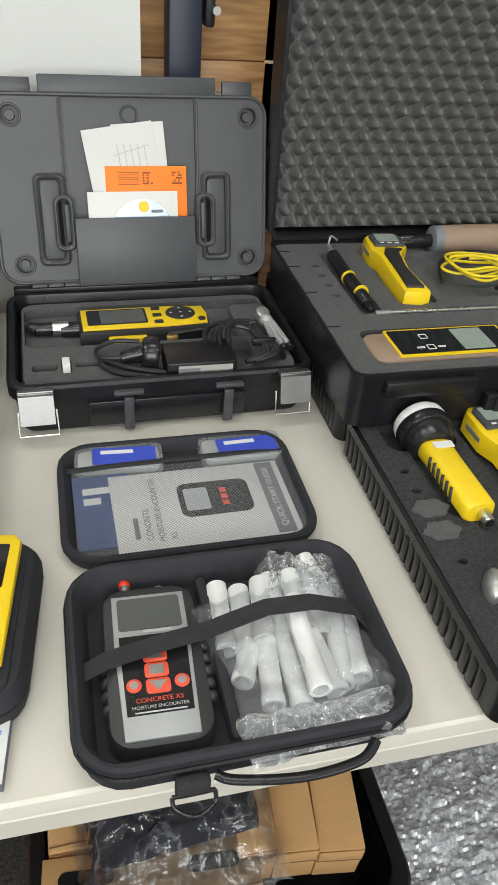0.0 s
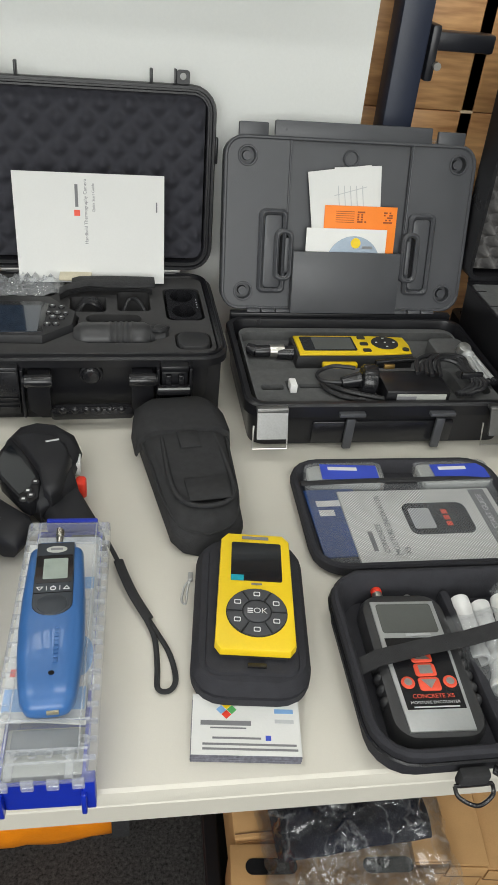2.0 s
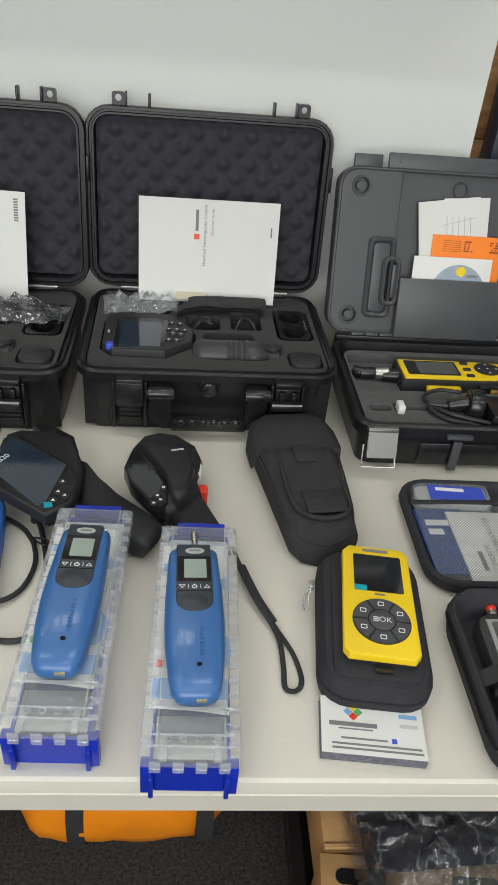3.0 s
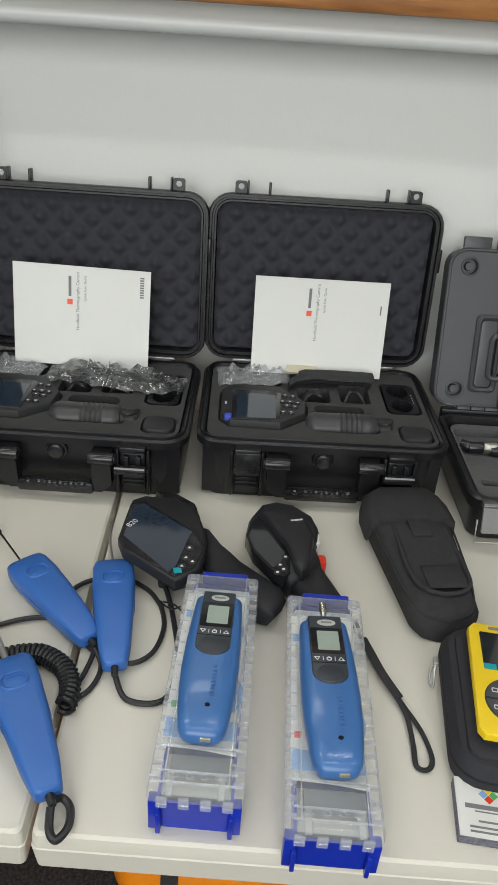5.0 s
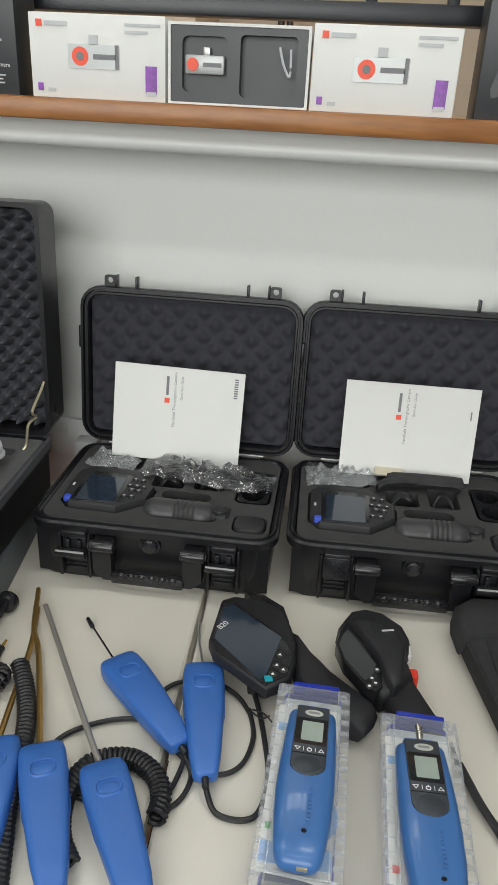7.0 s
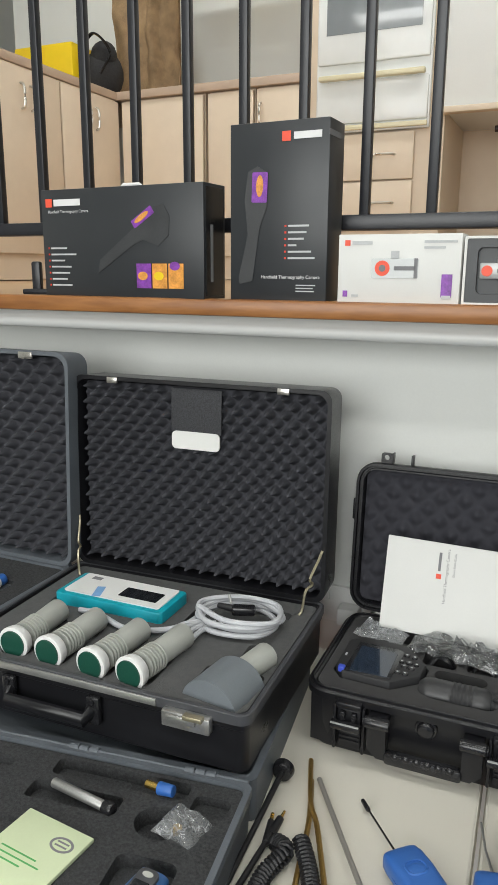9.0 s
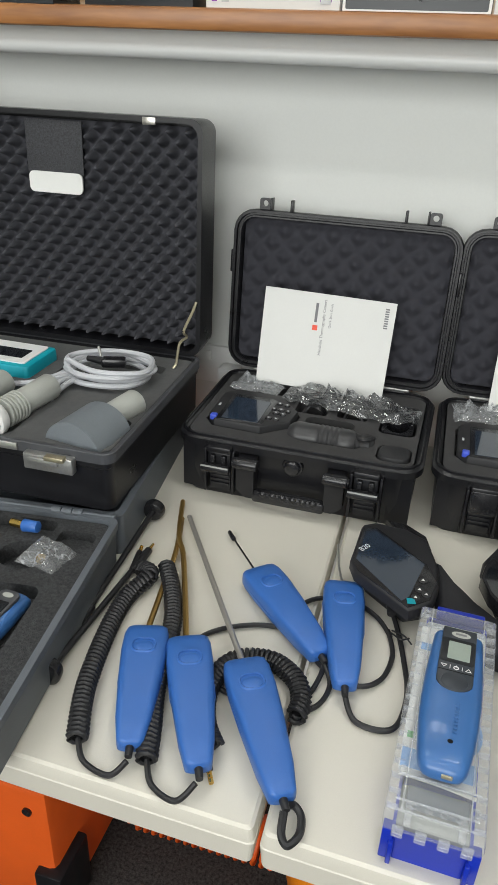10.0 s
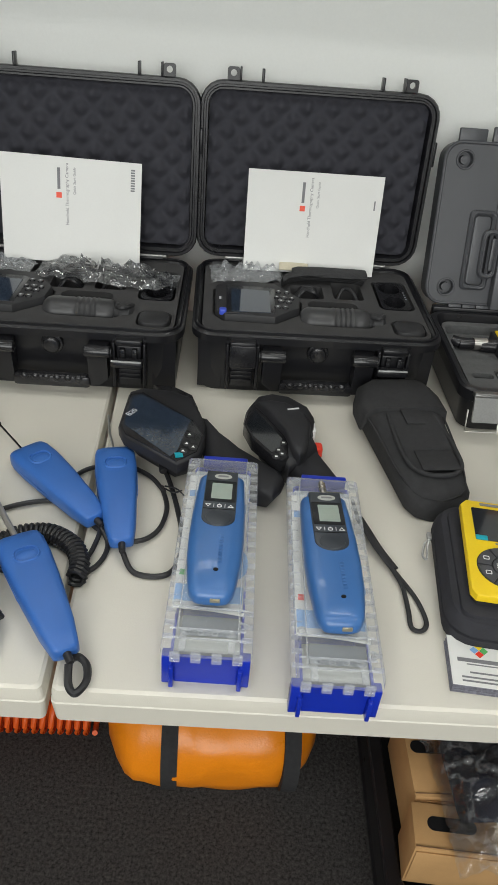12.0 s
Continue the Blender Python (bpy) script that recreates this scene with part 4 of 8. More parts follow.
def particle_meter():
    t = thing("particle_meter", 0.622, 0.618, TOP + 0.042, 1.5, "yellow and black hand-held meter with dark screen lying in foam", "meter")
    o = [(-0.085, -0.030), (0.03, -0.030), (0.085, -0.026), (0.088, 0.0), (0.085, 0.026), (0.03, 0.031), (-0.085, 0.031)]
    part("body", P(prism, o, 0, 0.024, 0.004), M_RUBBER, t)
    f = part("face", P(prism, grown(o, -0.004), 0.024, 0.027, 0.002), M_YEL, t, "bright yellow face plate")
    part("screen", P(prism, rr(0.078, 0.040, 0.003, -0.035, 0.002), 0.0268, 0.0276), M_SCREEN, f)
    part("display", P(prism, rr(0.058, 0.034, 0.002, -0.028, 0.002), 0.0276, 0.0280), M_LCDD, f)
    bm = bmesh.new()
    for k in range(3):
        prism(bm, rr(0.012, 0.008, 0.002, 0.018, -0.017 + 0.018 * k), 0.0268, 0.0285, 0.0008)
    part("key", bm, M_RUBBER, f)
    pad = part("round_pad", P(prism, oval(0.020, 0.018, 0.050, 0.004, 26), 0.0268, 0.0284, 0.001), M_RUBBER, f)
    bm = bmesh.new()
    for a, b_ in ((0, 0), (0.013, 0), (-0.013, 0), (0, 0.012), (0, -0.012)):
        box(bm, (0.050 + a, 0.004 + b_, 0.0286), (0.003, 0.002, 0.0004))
    part("print", bm, M_WHITE, pad)
    part("power_key", P(prism, oval(0.005, 0.005, 0.076, -0.015, 14), 0.0268, 0.0284), M_RUBBER, f)
    bm = bmesh.new()
    cyl(bm, (-0.084, 0.002, 0.012), (-0.108, 0.002, 0.012), 0.011, 0.009)
    cyl(bm, (-0.106, 0.004, 0.014), (-0.140, 0.004, 0.014), 0.0085, None, 18, 0.001)
    cyl(bm, (-0.138, 0.004, 0.014), (-0.150, 0.010, 0.016), 0.009, 0.007, 18, 0.001)
    part("probe_nose", bm, M_SHINY, t)
    part("probe_collar", P(cyl, (-0.098, 0.004, 0.014), (-0.118, 0.004, 0.014), 0.0093), M_STEEL, t)
    part("foot_clip", P(box, (-0.025, -0.036, 0.014), (0.050, 0.010, 0.008), 0.002), M_YEL, t)
    part("stylus", P(cyl, (0.025, -0.040, 0.020), (0.085, -0.034, 0.022), 0.004), M_SHINY, t)


particle_meter()


def charger():
    t = thing("power_adapter", 0.668, 0.502, TOP + 0.052, 0, "black power adapter with pale label and coiled lead in foam", "power adapter")
    part("brick", P(box, (0.008, 0.0, 0.014), (0.086, 0.050, 0.028), 0.003), M_BLACK, t)
    lb = part("label", P(box, (0.012, -0.0255, 0.014), (0.066, 0.0008, 0.020)), M_GREYPL, t, "pale printed label")
    part("label_print", P(box, (-0.008, -0.0262, 0.018), (0.026, 0.0005, 0.006)), M_INK, lb)
    bm = bmesh.new()
    cyl(bm, (-0.040, 0.012, 0.020), (-0.060, 0.014, 0.022), 0.022, 0.020, 20, 0.004)
    cyl(bm, (-0.060, 0.014, 0.022), (-0.085, 0.012, 0.018), 0.010, 0.007)
    part("plug", bm, M_SHINY, t)
    part("plug_pin", P(box, (-0.022, 0.020, 0.038), (0.014, 0.004, 0.006), 0.0005), M_BRASS, t)
    bm = bmesh.new()
    tube(bm, curve([(-0.085, 0.012, 0.018), (-0.11, 0.02, 0.016), (-0.112, 0.036, 0.018), (-0.09, 0.046, 0.022), (-0.06, 0.042, 0.022)]), 0.0028)
    part("lead", bm, M_CABLEB, t)
    part("lead", P(tube, curve([(-0.06, -0.022, 0.012), (-0.09, -0.012, 0.012), (-0.108, 0.004, 0.014), (-0.106, 0.018, 0.012), (-0.08, 0.0, 0.012), (-0.034, -0.018, 0.012)]), 0.0034), M_CABLEB, t)
    random.seed(17)
    for k in range(6):
        q = [random.uniform(-0.006, 0.006) for _ in range(6)]
        part("lead", P(tube, curve([(0.018 + 0.006 * k, 0.016 + q[0], 0.030), (0.026 + 0.006 * k, 0.042 + q[1], 0.034 + 0.001 * k), (0.055 + 0.007 * k, 0.050 + q[2], 0.036), (0.086 + q[3], 0.030 + q[4], 0.032), (0.090 + 0.004 * k, 0.0 + q[5], 0.024), (0.064 + 0.004 * k, -0.014, 0.018)]), 0.0032, 7), M_CABLEB, t)
    part("lead_tie", P(box, (0.092, 0.012, 0.030), (0.030, 0.006, 0.010), 0.002), M_SHINY, t)


charger()


def mini_tripod():
    t = thing("mini_tripod", 0.780, 0.574, TOP + 0.068, 0, "small folded silver tripod lying in foam", "tripod")
    t.matrix_basis = t.matrix_basis @ Matrix.Diagonal((0.74, 0.74, 0.74, 1))
    part("head", P(cyl, (-0.006, 0.022, 0.010), (-0.004, 0.016, 0.024), 0.014, 0.013, 20, 0.002), M_PEWTER, t)
    part("hub", P(ball, (-0.001, 0.004, 0.012), (0.013, 0.012, 0.012)), M_SILVER, t)
    for k in (-1, 0, 1):
        lg = part("leg", P(cyl, (0.002 + 0.006 * k, 0.0, 0.012), (0.010 + 0.012 * k, -0.074 + 0.004 * k, 0.004), 0.0055, 0.0048, 14), M_SILVER, t)
        part("rubber_foot", P(cyl, (0.010 + 0.012 * k, -0.072 + 0.004 * k, 0.004), (0.0115 + 0.0125 * k, -0.083 + 0.004 * k, 0.003), 0.006, None, 14, 0.001), M_SHINY, lg)


mini_tripod()


# ---- zip case with the concrete moisture meter ----
def zip_case():
    c = thing("zip_case", 0.637, 0.0, TOP, 0.5, "open black zip case with strap, moisture meter and bagged sleeves", "zip case", "zip cases")
    b = lambda k, r: rr(0.268 + k, 0.200 + k, r, 0, 0.114)
    bm = bmesh.new()
    loft(bm, [at_z(b(-0.026, 0.03), 0.0), at_z(b(-0.008, 0.035), 0.006), at_z(b(-0.001, 0.038), 0.026), at_z(b(-0.003, 0.037), 0.0275), at_z(b(-0.001, 0.038), 0.029), at_z(b(-0.001, 0.038), 0.036), at_z(b(-0.006, 0.035), 0.039), at_z(b(-0.012, 0.031), 0.039), at_z(b(-0.020, 0.027), 0.034), at_z(b(-0.034, 0.024), 0.008)])
    part("base_shell", bm, M_EVA, c)
    bm = bmesh.new()
    tube(bm, [(x, y, 0.0275) for x, y in b(-0.001, 0.038) + b(-0.001, 0.038)[:1]], 0.0022, 6)
    part("zip", bm, M_SHINY, c)
    d = lambda k, r: rr(0.262 + k, 0.186 + k, r, -0.004, 0.326)
    bm = bmesh.new()
    loft(bm, [at_z(d(-0.024, 0.03), 0.0), at_z(d(-0.006, 0.035), 0.005), at_z(d(0, 0.038), 0.012), at_z(d(-0.002, 0.037), 0.018), at_z(d(-0.006, 0.035), 0.020), at_z(d(-0.014, 0.031), 0.020), at_z(d(-0.020, 0.028), 0.016), at_z(d(-0.03, 0.024), 0.006)])
    lid = part("lid_shell", bm, M_EVA, c)
    part("spine", P(box, (-0.002, 0.222, 0.008), (0.19, 0.030, 0.016), 0.004), M_NYLON, c)
    # net pocket
    bm = bmesh.new()
    sheet(bm, 0.236, 0.128, 30, 16, lambda u, v: 0.0155 + 0.002 * math.cos(u * 20) * math.cos(v * 24), Matrix.Translation((-0.002, 0.308, 0)))
    part("net_pocket", bm, M_NET, lid, "fine grey net pocket", 80)
    bm = bmesh.new()
    tube(bm, [(-0.124, 0.374, 0.0165), (-0.06, 0.375, 0.0180), (0.05, 0.377, 0.0180), (0.122, 0.378, 0.0165)], 0.004, 8, None, 0.5)
    part("pocket_binding", bm, M_NYLON, lid)
    # strap over the meter
    bm = bmesh.new()
    loft(bm, [[(x, y + dy, z + dz) for dy, dz in ((-0.0085, 0), (0.0085, 0), (0.0085, 0.0012), (-0.0085, 0.0012))] for x, y, z in ((-0.124, 0.108, 0.026), (-0.105, 0.112, 0.033), (-0.06, 0.118, 0.0375), (-0.02, 0.125, 0.036), (0.03, 0.124, 0.056), (0.07, 0.123, 0.056), (0.105, 0.119, 0.046), (0.123, 0.114, 0.026))])
    part("elastic_strap", bm, M_NYLON, c)
    bm = bmesh.new()
    prism(bm, rr(0.010, 0.165, 0.004, -0.012, 0.114), 0.008, 0.024, 0.004)
    part("divider", bm, M_EVA, c)
    # handle and D-ring at the front
    bm = bmesh.new()
    tube(bm, curve([(-0.035, 0.010, 0.020), (-0.02, 0.003, 0.019), (0.03, -0.004, 0.018), (0.075, 0.000, 0.018), (0.092, 0.012, 0.020)]), 0.0042, 10, None, 0.7)
    part("carry_handle", bm, M_SHINY, c)
    bm = bmesh.new()
    box(bm, (-0.052, 0.008, 0.014), (0.026, 0.010, 0.018), 0.003)
    part("ring_tab", bm, M_NYLON, c)
    bm = bmesh.new()
    tube(bm, curve([(-0.068, 0.004, 0.010), (-0.066, -0.004, 0.007), (-0.052, -0.010, 0.004), (-0.038, -0.004, 0.007), (-0.036, 0.004, 0.010)]) + [Vector((-0.068, 0.004, 0.010))], 0.0018, 8)
    part("d_ring", bm, M_SHINY, c)
    return c


zip_case()


def guide_and_packs():
    g = thing("guide_booklet", 0.648, 0.306, TOP + 0.0075, 1, "grey-white quick start guide seen through a net pocket", "booklet")
    part("cover", P(box, (0, 0, 0.002), (0.190, 0.118, 0.004), 0.0006), M_PAPER, g)
    part("title_band", P(box, (0.078, 0.0, 0.0044), (0.020, 0.112, 0.0005)), M_INK, g)
    words("title", "QUICK START GUIDE", 0.0098, M_WHITE, g, pose(0.078, 0, 0.0048, 0, 0, 90))
    for k, tx in enumerate(("CONCRETE", "MOISTURE ENCOUNTER", "X5")):
        words("heading_print", tx, 0.0088, M_INK, g, pose(-0.062 + 0.012 * k, (-0.022, 0.0, -0.042)[k], 0.0048, 0, 0, 90))
    part("maker_print", P(box, (-0.074, -0.026, 0.0045), (0.005, 0.030, 0.0005)), M_INK, g)
    pic = part("meter_picture", P(prism, rr(0.078, 0.052, 0.010, 0.014, 0.008), 0.004, 0.0046), M_SHINY, g)
    part("picture_screen", P(prism, rr(0.026, 0.034, 0.003, -0.006, 0.008), 0.0046, 0.0049), M_INKL, pic)
    bm = bmesh.new()
    for k in (-1, 0, 1):
        box(bm, (0.024, 0.008 + 0.010 * k, 0.0048), (0.007, 0.007, 0.0005))
    part("picture_keys", bm, M_CORAL, pic)
    s = thing("blue_leaflet", 0.545, 0.315, TOP + 0.007, 2, "blue printed leaflet behind the net", "leaflet")
    part("sheet", P(box, (0, 0, 0.001), (0.060, 0.110, 0.002)), mat("deep_blue_print", (0.018, 0.060, 0.22), 0.5, var=0.2, scale=40), s)
    part("white_print", P(bars, -0.02, 0.03, 0.0023, [0.030, 0.018], 0.010, 0.016), M_WHITE, s)
    for x, rz in ((0.567, -3), (0.708, 2)):
        p = thing("accessory_box", x, 0.393, TOP + 0.006, rz, "small clear plastic box with blue label in the lid", "plastic box", "small clear boxes")
        part("shell", P(prism, rr(0.098, 0.046, 0.010), 0, 0.012, 0.003), M_CLEARBOX, p)
        part("insert", P(prism, rr(0.090, 0.040, 0.008), 0.001, 0.009, 0.002), M_GREYPL, p)
        lb = part("label", P(box, (0.006, -0.002, 0.0125), (0.070, 0.028, 0.0006)), M_BLUEPR, p, "royal blue label")
        part("label_print", P(box, (-0.002, 0.004, 0.0130), (0.036, 0.006, 0.0004)), M_WHITE, lb)
        part("red_part", P(box, (0.032, 0.014, 0.006), (0.018, 0.008, 0.006), 0.001), M_RED, p)


guide_and_packs()


def moisture_meter():
    t = thing("moisture_meter", 0.572, 0.112, TOP + 0.007, -1.5, "grey rubber-armoured concrete moisture meter with red keys", "moisture meter")
    o = rr(0.083, 0.156, 0.020, -0.001, 0.0)
    part("body", P(prism, o, 0, 0.021, 0.007), M_GRIP, t)
    for sx in (-1, 1):
        for k in range(5):
            part("grip_rib", P(ball, (sx * 0.040, 0.010 - 0.012 * k, 0.011), (0.006, 0.0055, 0.008), None, 10, 6), M_GRIP, t)
    f = part("face", P(prism, [(-0.030, -0.072), (0.027, -0.072), (0.030, 0.012), (0.030, 0.066), (-0.033, 0.066), (-0.033, 0.012)], 0.020, 0.0222, 0.001), M_SILVER, t, "silver grey face plate")
    part("key_field", P(prism, [(-0.0270, -0.052), (0.0245, -0.052), (0.027, 0.022), (-0.029, 0.022)], 0.0222, 0.0227), M_SHINY, f)
    part("display_window", P(prism, rr(0.054, 0.034, 0.003, -0.0015, 0.045), 0.0222, 0.0228), M_LCDD, f)
    bm = bmesh.new()
    for y in (0.001, -0.0135, -0.028):
        part("key", P(prism, rr(0.0195, 0.0135, 0.003, -0.001, y), 0.0227, 0.0240, 0.001), M_CORAL, f)
    for sx in (-1, 1):
        part("round_key", P(prism, oval(0.0062, 0.0062, -0.001 + sx * 0.019, -0.026, 16), 0.0227, 0.0240, 0.001), M_CORAL, f)
    bm = bmesh.new()
    for y, s in ((0.001, 1), (-0.028, -1)):
        loft(bm, [[(-0.008, y - 0.004 * s, z), (0.006, y - 0.004 * s, z), (-0.001, y + 0.005 * s, z)] for z in (0.0238, 0.0243)])
    prism(bm, rr(0.012, 0.009, 0.001, -0.001, -0.0135), 0.0238, 0.0243)
    for sx in (-1, 1):
        prism(bm, oval(0.0036, 0.0036, -0.001 + sx * 0.019, -0.026, 12), 0.0238, 0.0243)
    part("key_symbol", bm, M_PEWTER, f)
    words("model_print", "CONCRETE X5", 0.0056, M_CORAL, f, pose(-0.001, -0.0400, 0.0231))
    words("white_print", "MOISTURE ENCOUNTER", 0.0040, M_INKL, f, pose(-0.001, -0.0460, 0.0231))
    part("small_print", P(bars, -0.021, -0.0502, 0.0230, [0.040], 0.0012, 0.0065), M_INKL, f)
    part("maker_print", P(box, (0.004, 0.0255, 0.0229), (0.024, 0.003, 0.0004)), M_INKL, f)
    bm = bmesh.new()
    cyl(bm, (-0.020, 0.074, 0.014), (-0.020, 0.084, 0.014), 0.005)
    part("socket", bm, M_STEEL, t)
    part("socket_cap", P(cyl, (-0.020, 0.082, 0.014), (-0.020, 0.088, 0.014), 0.0055, None, 14, 0.001), M_RED, t)
    part("socket_small", P(cyl, (0.010, 0.074, 0.012), (0.010, 0.080, 0.012), 0.004), M_PEWTER, t)


moisture_meter()

# bag of white plastic sleeves
random.seed(11)
k = 0
for (x, y, z, a, ln) in ((0.634, 0.148, 0.020, 86, 0.072), (0.652, 0.142, 0.020, 84, 0.070), (0.670, 0.146, 0.026, 80, 0.066), (0.686, 0.150, 0.022, 92, 0.070), (0.703, 0.148, 0.028, 88, 0.066), (0.720, 0.146, 0.022, 84, 0.070), (0.736, 0.140, 0.018, 98, 0.066), (0.645, 0.096, 0.020, 66, 0.034), (0.663, 0.092, 0.022, 82, 0.078), (0.682, 0.088, 0.020, 88, 0.078), (0.694, 0.096, 0.040, 89, 0.092), (0.708, 0.092, 0.024, 96, 0.074), (0.726, 0.096, 0.022, 78, 0.070), (0.741, 0.098, 0.018, 84, 0.060), (0.728, 0.188, 0.022, 100, 0.030)):
    s = thing("plastic_sleeve", x, y, TOP + z, a + 180, "white plastic sleeve tube in a clear zip bag", "sleeve", "white plastic sleeves")
    ring_pts = [(c_, r_) for c_, r_ in ((-ln / 2, 0.0096), (-ln / 2 + 0.012, 0.0100), (-ln / 2 + 0.014, 0.0090), (ln / 2 - 0.01, 0.0090), (ln / 2 - 0.008, 0.0100), (ln / 2, 0.0096), (ln / 2, 0.0066), (ln / 2 - 0.014, 0.0060))]
    part("tube", P(loft, [[(cx, r_ * math.cos(2 * math.pi * q / 16), r_ * math.sin(2 * math.pi * q / 16)) for q in range(16)] for cx, r_ in ring_pts]), M_WHITEP, s)
bm = bmesh.new()
crumple(bm, 0.142, 0.165, 60, 0.014, 2.2, None, 0.034, 30, 0.06)
solo("zip_bag", bm, M_SOFTBAG, "clear zip-lock bag round white sleeves", "plastic bag", pose(0.688, 0.104, TOP + 0.008, 0, 0, 12), sharp=60, group="clear bags")
bm = bmesh.new()
crumple(bm, 0.085, 0.06, 44, 0.026, 7.7, None, 0.016, 45, 0.14)
solo("zip_bag", bm, M_BAGF, "crumpled clear zip-lock bag", "plastic bag", pose(0.716, 0.178, TOP + 0.014, 0, 0, -10), sharp=60, group="clear bags")
bm = bmesh.new()
crumple(bm, 0.125, 0.040, 50, 0.022, 9.1, None, 0.006, 45, 0.16)
solo("zip_bag", bm, M_BAGF, "folded end of a clear zip-lock bag", "plastic bag", pose(0.690, 0.030, TOP + 0.022, 14, 0, 4), sharp=60, group="clear bags")


# ---- yellow moisture scanner on its zip case ----
def scanner_case():
    c = thing("small_zip_case", 0.424, 0.174, TOP, -6, "closed black moulded zip case under the yellow meter", "zip case", "zip cases")
    o = lambda k, r=0.03: rr(0.106 + k, 0.180 + k, r, 0, 0)
    bm = bmesh.new()
    loft(bm, [at_z(o(-0.02, 0.022), 0), at_z(o(-0.004, 0.028), 0.005), at_z(o(0), 0.012), at_z(o(0), 0.020), at_z(o(-0.004), 0.021), at_z(o(-0.004), 0.023), at_z(o(0), 0.024), at_z(o(-0.003), 0.030), at_z(o(-0.012, 0.026), 0.037), at_z(o(-0.03, 0.02), 0.040)])
    part("shell", bm, M_EVA, c)
    part("raised_panel", P(prism, rr(0.082, 0.150, 0.012, 0, -0.004), 0.038, 0.042, 0.003), M_EVA, c)
    bm = bmesh.new()
    box(bm, (-0.058, 0.045, 0.022), (0.005, 0.010, 0.005), 0.001)
    tube(bm, curve([(-0.058, 0.042, 0.022), (-0.063, 0.036, 0.018), (-0.065, 0.022, 0.014), (-0.061, 0.018, 0.014), (-0.060, 0.032, 0.018), (-0.058, 0.042, 0.022)]), 0.0012, 6)
    part("zip_pull", bm, M_PEWTER, c, "dull metal zip pull")


scanner_case()


def yellow_scanner():
    t = thing("moisture_scanner", 0.427, 0.178, TOP + 0.0425, -7, "yellow meter with round keypad and dark screen on a case", "meter")
    o = [(-0.030, -0.071), (0.030, -0.071), (0.035, -0.064), (0.0335, 0.062), (0.027, 0.070), (-0.027, 0.070), (-0.0335, 0.062), (-0.035, -0.064)]
    part("back", P(prism, grown(o, -0.002), 0, 0.008), M_RUBBER, t)
    f = part("face", P(prism, o, 0.006, 0.014, 0.002), M_YEL, t, "bright yellow plastic front")
    part("screen", P(prism, rr(0.048, 0.050, 0.002, 0.001, 0.032), 0.0138, 0.0145), M_SCREEN, f)
    part("screen_sticker", P(box, (-0.017, 0.010, 0.0147), (0.012, 0.007, 0.0004)), M_TEAL, f, "small teal label on the screen")
    part("pad_disc", P(prism, oval(0.0275, 0.0275, 0.001, -0.030, 36), 0.0138, 0.0142), M_RUBBER, f)
    for q in range(6):
        a0, a1 = radians(60 * q + 2.5), radians(60 * q + 57.5)
        arc = [(0.0265 * math.cos(a0 + (a1 - a0) * s / 6), 0.0265 * math.sin(a0 + (a1 - a0) * s / 6)) for s in range(7)] + [(0.0135 * math.cos(a1 + (a0 - a1) * s / 6), 0.0135 * math.sin(a1 + (a0 - a1) * s / 6)) for s in range(7)]
        ky = part("key", P(prism, [(0.001 + x, -0.030 + y) for x, y in arc], 0.014, 0.0155, 0.0), M_GREYCASE, f)
        g = radians(60 * q + 30)
        bm = bmesh.new()
        ring(bm, rr(0.006, 0.005, 0.001, 0.001 + 0.020 * math.cos(g), -0.030 + 0.020 * math.sin(g)), rr(0.0045, 0.0035, 0.0008, 0.001 + 0.020 * math.cos(g), -0.030 + 0.020 * math.sin(g)), 0.0155, 0.0158)
        part("symbol", bm, M_WHITE, ky)
    ok = part("centre_key", P(prism, oval(0.0122, 0.0122, 0.001, -0.030, 28), 0.014, 0.0160, 0.0006), M_GREYCASE, f)
    words("symbol", "OK", 0.0085, M_WHITE, ok, pose(0.004, -0.030, 0.0163))
    bm = bmesh.new()
    for k in (-1, 0, 1):
        box(bm, (-0.005, -0.030 + 0.0022 * k, 0.0163), (0.005, 0.001, 0.0003))
    part("menu_symbol", bm, M_WHITE, ok)
    part("maker_print", P(box, (0.0, 0.0635, 0.0146), (0.026, 0.004, 0.0004)), M_INK, f)
    part("model_print", P(box, (0.001, 0.0030, 0.0146), (0.010, 0.002, 0.0004)), M_INK, f)
    part("slot", P(box, (0.002, -0.0775, 0.002), (0.016, 0.004, 0.002)), M_SHINY, t)


yellow_scanner()


